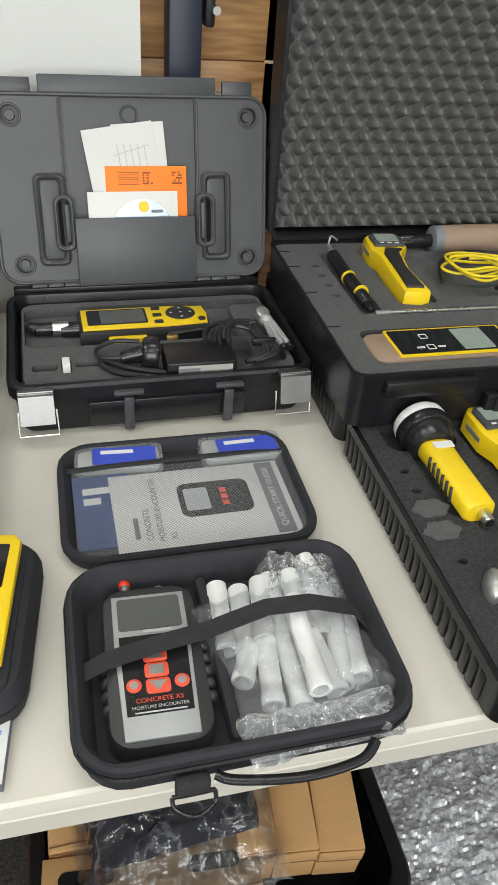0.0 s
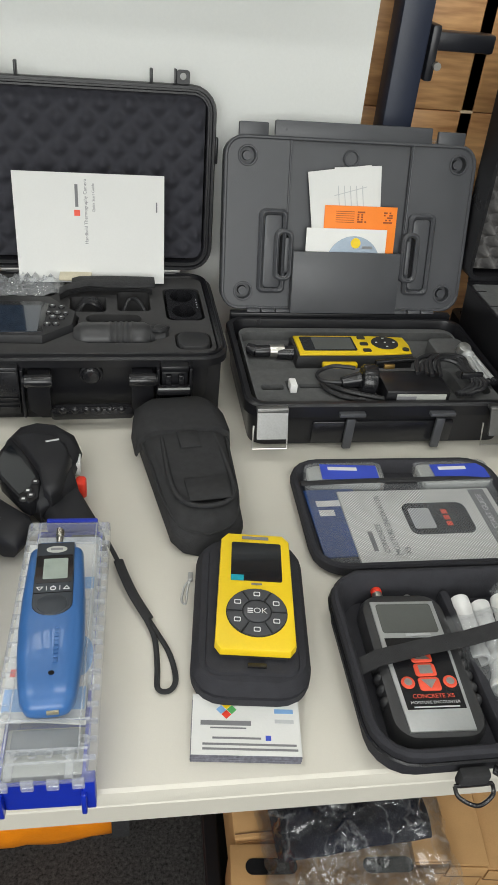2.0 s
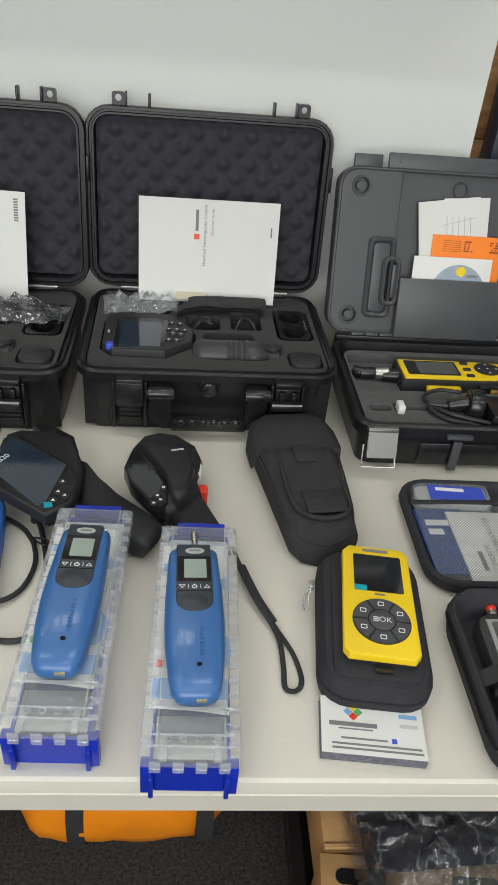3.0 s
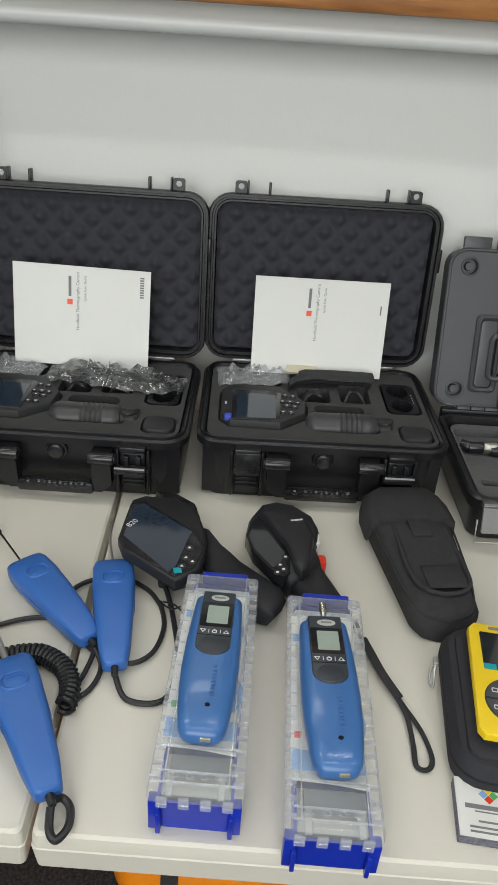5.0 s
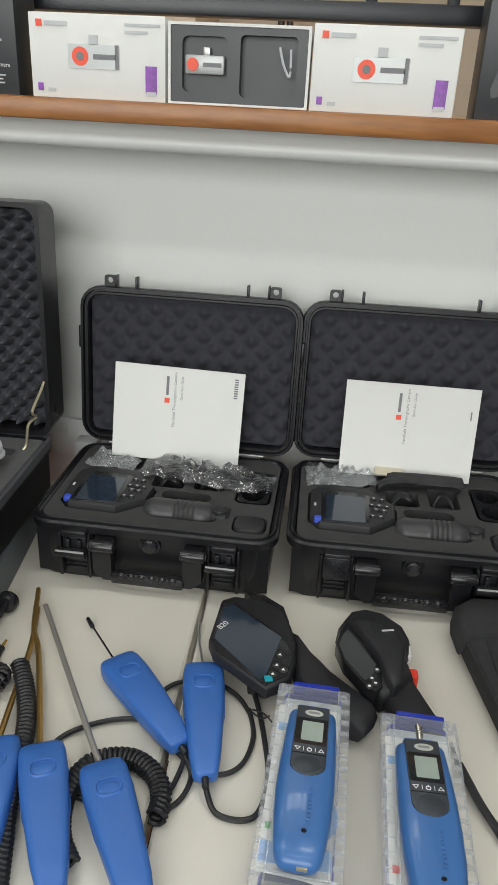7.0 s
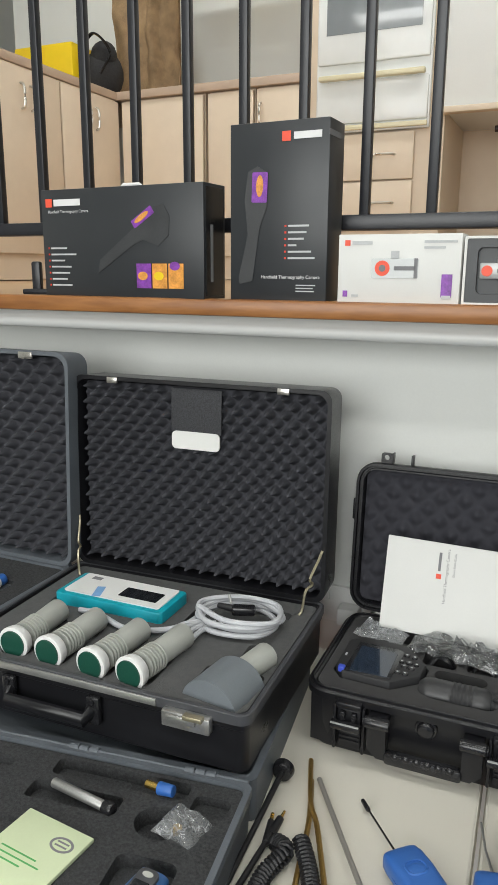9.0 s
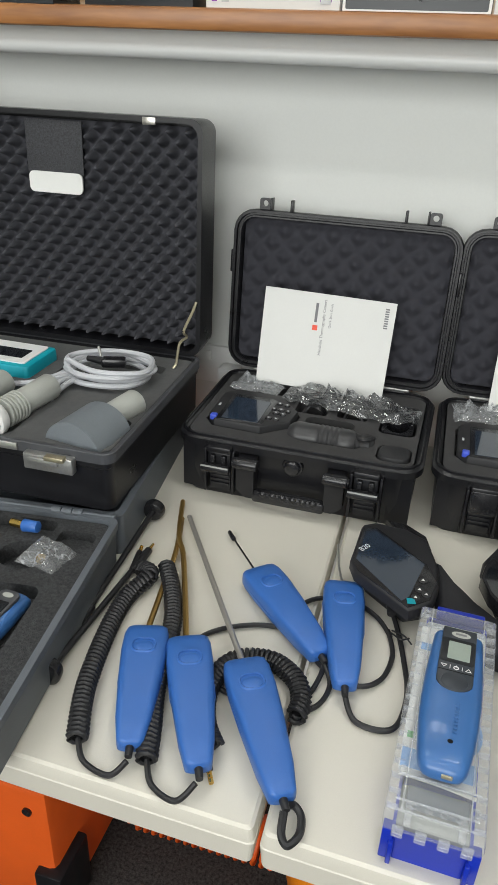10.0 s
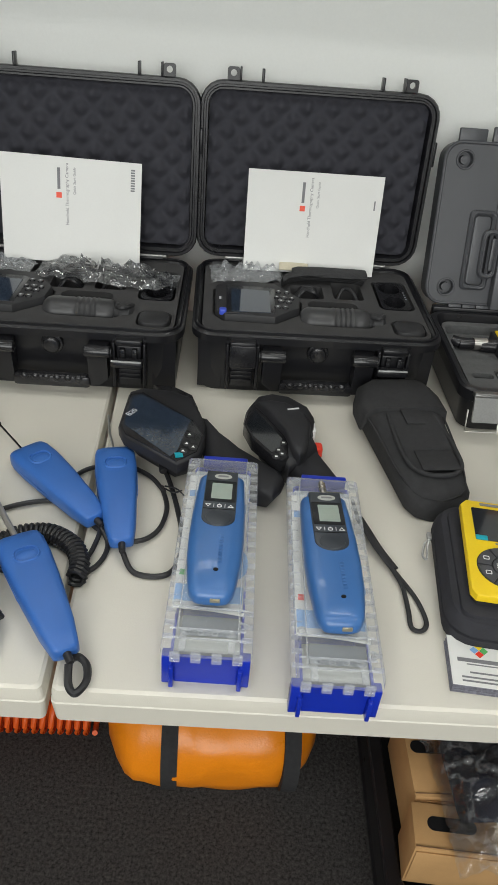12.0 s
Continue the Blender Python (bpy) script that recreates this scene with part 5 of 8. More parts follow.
def cards():
    t = thing("business_cards", 0.409, 0.068, TOP, -5.5, "stack of white business cards with four-colour diamond mark", "cards")
    random.seed(3)
    edges = mat("card_edges", (0.20, 0.20, 0.24), 0.6, var=0.4, scale=300)
    for k in range(18):
        part("card", P(box, (random.uniform(-0.0006, 0.0006), random.uniform(-0.0006, 0.0006), 0.0003 + 0.0006 * k), (0.090, 0.055, 0.0005)), edges, t)
    tp = part("top_card", P(box, (0, 0, 0.0112), (0.0902, 0.0552, 0.0007)), M_PAPER, t)
    for a, col in ((0, M_YEL), (1, M_GREENPR), (2, M_RED), (3, M_SKYPR)):
        dx, dy = ((0, 0.0045), (0.0045, 0), (0, -0.0045), (-0.0045, 0))[a]
        part("mark_diamond", P(box, (0, 0, 0), (0.0058, 0.0058, 0.0004), 0, Matrix.Translation((-0.0165 + dx, 0.013 + dy, 0.0118)) @ pose(0, 0, 0, 0, 0, 45)), col, tp)
    part("name_bar", P(box, (-0.017, 0.0005, 0.0118), (0.042, 0.0042, 0.0003)), M_INK, tp)
    bm = bmesh.new()
    bars(bm, -0.030, -0.004, 0.0118, [0.030], 0.0012, 0.004)
    bars(bm, 0.004, 0.0245, 0.0118, [0.036, 0.028, 0.025], 0.0017, 0.0033)
    bars(bm, -0.028, -0.013, 0.0118, [0.040], 0.0017, 0.004)
    bars(bm, -0.036, -0.0185, 0.0118, [0.077, 0.078], 0.0018, 0.0042)
    part("print", bm, M_INK, tp)
    part("blue_print", P(bars, 0.024, 0.0125, 0.0118, [0.016], 0.004, 0.004), M_SKYPR, tp)
    part("blue_square", P(box, (0.018, -0.0125, 0.0118), (0.0045, 0.0045, 0.0003)), M_BLUEPR, tp)
    part("grey_print", P(bars, 0.024, 0.0030, 0.0118, [0.016], 0.0035, 0.004), M_INKL, tp)


cards()


def belt_pouch():
    t = thing("belt_pouch", 0.381, 0.381, TOP, 7.5, "soft black nylon belt pouch lying flat", "pouch")
    t.matrix_basis = t.matrix_basis @ Matrix.Diagonal((0.93, 0.94, 1, 1))
    rings = []
    for y, w, h in ((-0.114, 0.030, 0.012), (-0.109, 0.066, 0.028), (-0.095, 0.086, 0.038), (-0.05, 0.094, 0.044), (0.02, 0.106, 0.050), (0.085, 0.116, 0.052), (0.110, 0.106, 0.046), (0.119, 0.080, 0.030)):
        rr_ = []
        for q in range(20):
            a = 2 * math.pi * q / 20
            cx, sz = math.cos(a), math.sin(a)
            rr_.append((w / 2 * math.copysign(abs(cx) ** 0.6, cx), y, h / 2 + h / 2 * math.copysign(abs(sz) ** 0.6, sz)))
        rings.append(rr_)
    part("body", P(loft, rings), M_NYLON, t, sharp=60)
    bm = bmesh.new()
    loft(bm, [[(x * k, y, z) for x, z in ((-0.5, 0.020), (-0.48, 0.046), (-0.35, 0.056), (0.35, 0.056), (0.48, 0.046), (0.5, 0.020), (0.46, 0.03), (0.3, 0.05), (-0.3, 0.05), (-0.46, 0.03))] for y, k in ((0.052, 0.122), (0.056, 0.126), (0.094, 0.126), (0.118, 0.114), (0.125, 0.086))])
    part("flap", bm, M_NYLON, t, sharp=60)
    bm = bmesh.new()
    sheet(bm, 0.066, 0.115, 12, 20, lambda u, v: 0.0495 + 0.0022 * math.cos(u * 36) + 0.001 * math.sin(v * 40), Matrix.Translation((0.004, -0.012, -0.004 + 0.001)) @ pose(0, 0, 0, 2.2))
    tube(bm, curve([(-0.030, 0.046, 0.0485), (-0.033, -0.04, 0.047), (-0.022, -0.072, 0.045), (0.006, -0.082, 0.044), (0.034, -0.072, 0.045), (0.040, -0.04, 0.047), (0.038, 0.046, 0.0485)]), 0.0030, 8)
    for sx in (-1, 1):
        tube(bm, curve([(sx * 0.055, 0.050, 0.040), (sx * 0.050, 0.0, 0.040), (sx * 0.044, -0.06, 0.036), (sx * 0.030, -0.100, 0.032), (0, -0.110, 0.027)]), 0.0016, 6)
    part("belt_loop", bm, M_NYLON, t, sharp=60)
    part("webbing_tab", P(box, (0.002, 0.035, 0.0525), (0.026, 0.034, 0.003), 0.001), M_NYLON, t)
    part("patch", P(box, (0.008, -0.055, 0.0475), (0.050, 0.040, 0.002), 0.0008, pose(0, 0, 0, 0)), M_NYLON, t)


belt_pouch()


# ---- small-parts organisers with the blue meters ----
def organiser(x, y, rz):
    t = thing("parts_organiser", x, y, TOP, rz, "narrow blue organiser box with clear hinged lid", "organiser box", "organiser boxes")
    W, D = 0.076, 0.262
    o = lambda k, r=0.004: rr(W + k, D + k, r)
    bm = bmesh.new()
    q = lambda kx, ky: rr(W + kx, D + ky, 0.004)
    loft(bm, [at_z(q(-0.016, -0.004), 0.0), at_z(q(-0.014, -0.002), 0.034), at_z(q(-0.013, 0.0), 0.0385), at_z(q(-0.018, -0.004), 0.0385), at_z(q(-0.022, -0.010), 0.006)])
    for sx in (-1, 1):
        box(bm, (sx * 0.030, -D / 2 - 0.001, 0.013), (0.004, 0.008, 0.026), 0.001)
        box(bm, (sx * 0.0340, -D / 2 + 0.004, 0.019), (0.009, 0.010, 0.036), 0.001)
    part("base", bm, M_BLUEBOX, t)
    bm = bmesh.new()
    loft(bm, [at_z(o(0.003), 0.0390), at_z(o(0.0035), 0.041), at_z(o(0.0025), 0.0500), at_z(o(0.0), 0.0512), at_z(rr(W - 0.018, D - 0.006, 0.004), 0.0516), at_z(rr(W - 0.020, D - 0.008, 0.004), 0.0542), at_z(rr(W - 0.023, D - 0.011, 0.003), 0.0548)], None, False, True)
    lid = part("lid", bm, M_CLEARBOX, t, "clear frosted plastic lid")
    # stiffening ribs over the two long flanges
    for k in range(17):
        for sx in (-1, 1):
            part("side_rib", P(box, (sx * (W / 2 - 0.0038), -D / 2 + 0.012 + 0.0148 * k, 0.0490), (0.0092, 0.0010, 0.0070), 0.0003), M_CLEARBOX, lid)
    for k in range(4):
        part("front_tab", P(box, (-0.027 + 0.018 * k, -D / 2 - 0.0025, 0.0405), (0.009, 0.003, 0.012), 0.0008), M_CLEARBOX, lid)
    bm = bmesh.new()
    for yy in (0.006, 0.016, 0.040):
        box(bm, (0, -D / 2 + yy, 0.0552), (W - 0.010, 0.0013, 0.0016))
    box(bm, (0, D / 2 - 0.034, 0.0552), (W - 0.022, 0.0012, 0.0016))
    for sx in (-1, 1):
        box(bm, (sx * 0.0265, 0, 0.0552), (0.0012, D - 0.012, 0.0016))
        box(bm, (sx * 0.021, -D / 2 + 0.006, 0.0535), (0.006, 0.022, 0.004), 0.001)
        ring(bm, oval(0.0040, 0.0040, sx * 0.0315, D / 2 - 0.011, 18), oval(0.0030, 0.0030, sx * 0.0315, D / 2 - 0.011, 18), 0.0505, 0.0530)
    for sx, yy in ((1, 0.024), (-1, 0.046)):
        ring(bm, oval(0.0042, 0.0042, sx * 0.030, -D / 2 + yy, 18), oval(0.0032, 0.0032, sx * 0.030, -D / 2 + yy, 18), 0.0512, 0.0536)
    for k in range(4):
        ring(bm, oval(0.0030, 0.0030, -0.018 + 0.012 * k, -D / 2 + 0.0125, 14), oval(0.0022, 0.0022, -0.018 + 0.012 * k, -D / 2 + 0.0125, 14), 0.0545, 0.0560)
    part("lid_ribs", bm, M_CLEARBOX, lid)
    part("rear_clip", P(box, (0.002, D / 2 + 0.0015, 0.046), (0.050, 0.006, 0.014), 0.0015), M_BLUEBOX, t)
    lf = part("leaflet", P(box, (-0.003, 0.006, 0.0505), (0.064, 0.188, 0.0008)), M_PAPER, t, "white and blue leaflet under the clear lid")
    part("leaflet_fold", P(tube, curve([(-0.034, -0.087, 0.0508), (0.0, -0.089, 0.0516), (0.030, -0.092, 0.0508)]), 0.0022, 8, None, 0.5), M_PAPER, lf)
    bm = bmesh.new()
    box(bm, (-0.003, -0.070, 0.0511), (0.062, 0.020, 0.0004))
    box(bm, (-0.021, 0.070, 0.0511), (0.024, 0.010, 0.0004))
    box(bm, (0.022, 0.050, 0.0511), (0.012, 0.014, 0.0004))
    part("blue_band", bm, M_SKYPR, lf)
    bm = bmesh.new()
    box(bm, (-0.029, -0.045, 0.0511), (0.006, 0.007, 0.0004))
    part("colour_mark", bm, M_GREENPR if x < 0.2 else M_RED, lf)
    part("picture", P(prism, oval(0.010, 0.020, 0.022, -0.030, 20), 0.0508, 0.0513), M_SKYPR, lf)
    part("tiny_print", P(bars, 0.008, 0.030, 0.0511, [0.018, 0.016, 0.018, 0.014], 0.0018, 0.008), M_INKL, lf)
    part("contents", P(box, (0, 0.035, 0.024), (W - 0.014, D - 0.090, 0.036), 0.003), mat("pale_blue_contents", (0.62, 0.66, 0.71), 0.6, var=0.3, scale=60), t, "pale packets seen through the clear lid")
    part("tray_insert", P(box, (0.001, -D / 2 + 0.029, 0.0440), (0.050, 0.018, 0.006), 0.001), M_GREYSOFT, t)
    part("front_packet", P(box, (0, -D / 2 + 0.026, 0.022), (W - 0.016, 0.040, 0.030), 0.003), M_GREYPL, t)


organiser(0.2520, 0.1450, -0.6)
organiser(0.1410, 0.1680, -0.8)


def blue_meter(x, y, rz, pins):
    t = thing("blue_meter", x, y, TOP + 0.0565, rz, "steel-blue pocket moisture meter with small grey display", "moisture meter", "blue pocket meters")
    t.matrix_basis = t.matrix_basis @ Matrix.Diagonal((1.06, 0.955, 1, 1))

    def sect(y_, w, z0, z1, sq=0.5):
        out = []
        for q in range(28):
            a = 2 * math.pi * q / 28
            c_, s_ = math.cos(a), math.sin(a)
            out.append((w / 2 * math.copysign(abs(c_) ** sq, c_), y_, z0 + (z1 - z0) * (0.5 + 0.5 * math.copysign(abs(s_) ** 0.7, s_))))
        return out
    prof = ((-0.0895, 0.022, 0.006, 0.013, 0.6), (-0.087, 0.031, 0.003, 0.018, 0.55), (-0.080, 0.0385, 0.001, 0.0215), (-0.066, 0.0430, 0, 0.0235), (-0.040, 0.0480, 0, 0.025), (-0.012, 0.0500, 0, 0.026), (0.020, 0.0495, 0, 0.026), (0.055, 0.0465, 0, 0.025), (0.078, 0.0445, 0, 0.0235), (0.0815, 0.0425, 0.001, 0.022), (0.083, 0.0360, 0.003, 0.019))
    b = part("body", P(loft, [sect(*p) for p in prof]), M_BLUE2, t, sharp=60)
    part("end_block", P(box, (0, 0.084, 0.014), (0.031, 0.010, 0.016), 0.003), M_BLUE2, b)
    u = [(-0.0150, 0.082), (-0.0155, 0.040), (-0.0155, 0.008)] + [(0.0155 * math.cos(math.pi + math.pi * q / 10), 0.008 + 0.0135 * math.sin(math.pi + math.pi * q / 10)) for q in range(1, 10)] + [(0.0155, 0.008), (0.0155, 0.040), (0.0150, 0.082)]
    f = part("face", P(prism, u, 0.020, 0.0268, 0.001), M_PLATE, t, "slate black face plate")
    part("display_frame", P(prism, rr(0.029, 0.034, 0.002, 0, 0.048), 0.0264, 0.0271), M_SCREEN, f)
    part("display", P(prism, rr(0.0195, 0.025, 0.001, 0.001, 0.048), 0.0271, 0.0274), M_LCD, f)
    ov = part("maker_oval", P(prism, oval(0.0085, 0.0042, 0.001, 0.0725, 20), 0.0264, 0.0273), M_GREYPL, f)
    part("oval_print", P(box, (0.001, 0.0725, 0.0274), (0.010, 0.0026, 0.0003)), M_INK, ov)
    bm = bmesh.new()
    for k in (-1, 1):
        tri = [(0.0105 * k - 0.0028, 0.0248 - 0.0020 * k), (0.0105 * k + 0.0028, 0.0248 - 0.0020 * k), (0.0105 * k, 0.0248 + 0.0024 * k)]
        ring(bm, tri if k > 0 else tri[::-1], grown(tri if k > 0 else tri[::-1], -0.0009), 0.0266, 0.0271)
        box(bm, (0.0052 * k, 0.0248, 0.0269), (0.0005, 0.0048, 0.0004))
    ring(bm, oval(0.0024, 0.0024, 0, 0.0245, 14), oval(0.0016, 0.0016, 0, 0.0245, 14), 0.0266, 0.0271)
    box(bm, (0, 0.0265, 0.0271), (0.0006, 0.0022, 0.0004))
    part("symbols", bm, M_WHITE, f)
    part("key_groove", P(box, (0, 0.0195, 0.0268), (0.030, 0.0007, 0.0006)), M_HOLE, f)
    part("round_key", P(prism, oval(0.0118, 0.0112, 0, 0.0065, 26), 0.0258, 0.0276, 0.001), M_PLATE, f)
    # black disc on the surface, the hole's shade put into its colour
    part("strap_hole", P(prism, oval(0.0022, 0.0018, 0.0025, -0.062, 12), 0.0225, 0.0246), M_HOLE, b)
    emb = bmesh.new()
    for k in range(9):
        box(emb, (0.005, -0.018 - 0.0042 * k, 0.0257), (0.0034, 0.0030 if k % 3 else 0.0022, 0.0006), 0.0002)
    part("embossed_marks", emb, M_BLUE2, b)
    part("base_port", P(box, (0.004, -0.0885, 0.012), (0.0085, 0.004, 0.004), 0.0005), M_PALEBR, b)
    if pins:
        bm = bmesh.new()
        cyl(bm, (0.002, 0.084, 0.014), (0.001, 0.112, 0.016), 0.0030, 0.0026, 12)
        for k in range(4):
            cyl(bm, (0.0016, 0.100 + 0.003 * k, 0.0152), (0.0016, 0.1012 + 0.003 * k, 0.0153), 0.0036, None, 12)
        part("sensor_tip", bm, M_STEEL, t)


blue_meter(0.2505, 0.1365, 2.2, True)
blue_meter(0.1410, 0.1600, -1.3, False)


# ---- pistol-grip thermal cameras lying on the table ----
def screen_camera():
    t = thing("thermal_camera", 0.1, 0.36, TOP, 0, "black pistol-grip thermal camera lying screen up", "thermal camera", "loose thermal cameras")
    head = [(-0.088, 0.014), (-0.087, 0.087), (-0.072, 0.098), (-0.031, 0.096), (-0.003, 0.081), (0.01, 0.048), (0.018, 0.024), (0.019, -0.017), (0.016, -0.042), (-0.01, -0.055), (-0.077, -0.008)]
    part("head", P(prism, head, 0.004, 0.044, 0.010, None, -0.016), M_MATT, t, "", 60)
    bez = [(-0.084, -0.001), (-0.082, 0.066), (-0.067, 0.073), (0.002, 0.017), (0.016, -0.014), (0.011, -0.046), (-0.011, -0.067), (-0.075, -0.021)]
    bm = bmesh.new()
    prism(bm, grown(bez, 0.003), 0.034, 0.0490, 0.004)
    part("screen_housing", bm, M_MATT, t, "", 60)
    z = part("bezel", P(prism, grown(bez, -0.0005), 0.0485, 0.0500, 0.0006), M_SHINY, t)
    part("screen", P(prism, [(-0.08, -0.001), (-0.078, 0.059), (-0.067, 0.066), (-0.001, 0.016), (-0.012, -0.049), (-0.019, -0.059)], 0.0499, 0.0506), M_SCREENB, z)
    part("lens_block", P(prism, [(-0.059, 0.111), (-0.032, 0.11), (-0.004, 0.089), (0.005, 0.062), (-0.021, 0.073)], 0.010, 0.040, 0.004), M_SHINY, t)
    part("grip", P(prism, [(0.005, 0.055), (0.027, 0.023), (0.042, 0.008), (0.058, -0.01), (0.111, -0.052), (0.115, -0.062), (0.11, -0.078), (0.101, -0.092), (0.088, -0.09), (0.066, -0.073), (0.033, -0.04), (0.019, -0.028)], 0.006, 0.035, 0.013, None, -0.010), M_MATT, t, "", 60)
    words("model_print", "B20", 0.0105, M_WHITE, z, pose(-0.074, 0.024, 0.0508, 0, 0, 58))
    for bx, by in [(0.0, -0.015), (-0.002, -0.033), (0.006, -0.039), (-0.005, -0.048)]:
        k = part("key", P(prism, oval(0.0052, 0.0052, bx, by, 16), 0.0496, 0.0512, 0.0006), M_RUBBER, z)
        part("key_symbol", P(prism, [(bx - 0.002, by - 0.0016), (bx + 0.002, by - 0.0016), (bx, by + 0.002)], 0.0511, 0.0515), M_WHITE, k)
    part("teal_sticker", P(box, (-0.009, -0.056, 0.0508), (0.009, 0.009, 0.0006), 0, Matrix.Translation((-0.009, -0.056, 0)) @ pose(0, 0, 0, 0, 0, 15) @ Matrix.Translation((0.009, 0.056, 0))), M_TEAL, z, "small teal label")


def trigger_camera():
    t = thing("thermal_camera", 0.215, 0.36, TOP, 0, "black thermal camera lying on its side, red trigger showing", "thermal camera", "loose thermal cameras")
    part("body", P(prism, [(-0.051, 0.041), (-0.048, 0.068), (-0.035, 0.096), (-0.016, 0.105), (0.007, 0.101), (0.033, 0.078), (0.041, 0.053), (0.039, 0.03), (0.034, 0.017), (0.041, -0.011), (0.019, -0.039), (0.004, -0.05), (-0.01, -0.034), (-0.038, 0.002)], 0.003, 0.046, 0.014, None, -0.014), M_MATT, t, "", 60)
    part("ridge", P(prism, [(-0.038, 0.061), (-0.019, 0.068), (0.003, 0.064), (0.026, 0.042), (0.032, 0.02), (0.029, -0.003), (0.025, -0.031), (0.016, -0.043), (0.008, -0.037), (-0.001, -0.001), (-0.022, 0.038)], 0.030, 0.058, 0.010), M_MATT, t, "", 60)
    part("grip", P(prism, [(0.03, 0.017), (0.043, -0.013), (0.07, -0.071), (0.075, -0.099), (0.048, -0.104), (0.019, -0.068), (0.004, -0.042), (0.014, -0.005)], 0.006, 0.036, 0.013, None, -0.010), M_MATT, t, "", 60)
    z = part("bezel", P(prism, [(-0.051, 0.021), (-0.047, 0.043), (-0.038, 0.066), (-0.021, 0.045), (-0.003, 0.008), (0.003, -0.015), (0.003, -0.04), (-0.005, -0.05), (-0.014, -0.044), (-0.04, -0.01)], 0.030, 0.0475, 0.002), M_SHINY, t)
    part("screen", P(prism, [(-0.047, 0.02), (-0.043, 0.038), (-0.037, 0.05), (-0.004, -0.007), (-0.008, -0.026), (-0.017, -0.036), (-0.039, -0.005)], 0.0470, 0.0480), M_SCREEN, z)
    for bx, by in [(-0.003, -0.016), (-0.009, -0.031), (-0.005, -0.038), (-0.012, -0.044)]:
        k = part("key", P(prism, oval(0.0042, 0.0042, bx, by, 14), 0.0472, 0.0486, 0.0005), M_RUBBER, z)
        part("key_symbol", P(box, (bx, by, 0.0488), (0.0032, 0.0024, 0.0004)), M_WHITE, k)
    part("maker_print", P(box, (0, 0, 0), (0.015, 0.0026, 0.0006), 0, pose(0.01, 0.044, 0.0584, 0, 0, 16)), M_INKL, t)
    part("white_label", P(box, (0.037, 0.036, 0.030), (0.006, 0.020, 0.016), 0.001), M_WHITEP, t)
    part("trigger", P(prism, rr(0.012, 0.016, 0.004, 0.042, 0.006), 0.012, 0.032, 0.003), M_RED, t, "red trigger")


screen_camera()
trigger_camera()
bm = bmesh.new()
tube(bm, curve([(0.290, 0.268, TOP + 0.030), (0.300, 0.262, TOP + 0.008), (0.312, 0.236, TOP + 0.004), (0.322, 0.205, TOP + 0.004), (0.334, 0.180, TOP + 0.004), (0.348, 0.150, TOP + 0.003), (0.353, 0.122, TOP + 0.003), (0.347, 0.110, TOP + 0.003), (0.337, 0.113, TOP + 0.003), (0.337, 0.135, TOP + 0.004), (0.335, 0.165, TOP + 0.006), (0.326, 0.190, TOP + 0.008)]), 0.0026, 8, None, 0.8)
tube(bm, curve([(0.300, 0.262, TOP + 0.010), (0.306, 0.240, TOP + 0.012), (0.316, 0.214, TOP + 0.010), (0.330, 0.186, TOP + 0.008)]), 0.005, 8, None, 0.35)
solo("wrist_strap", bm, M_NYLON, "black looped wrist strap lying on the table", "strap")


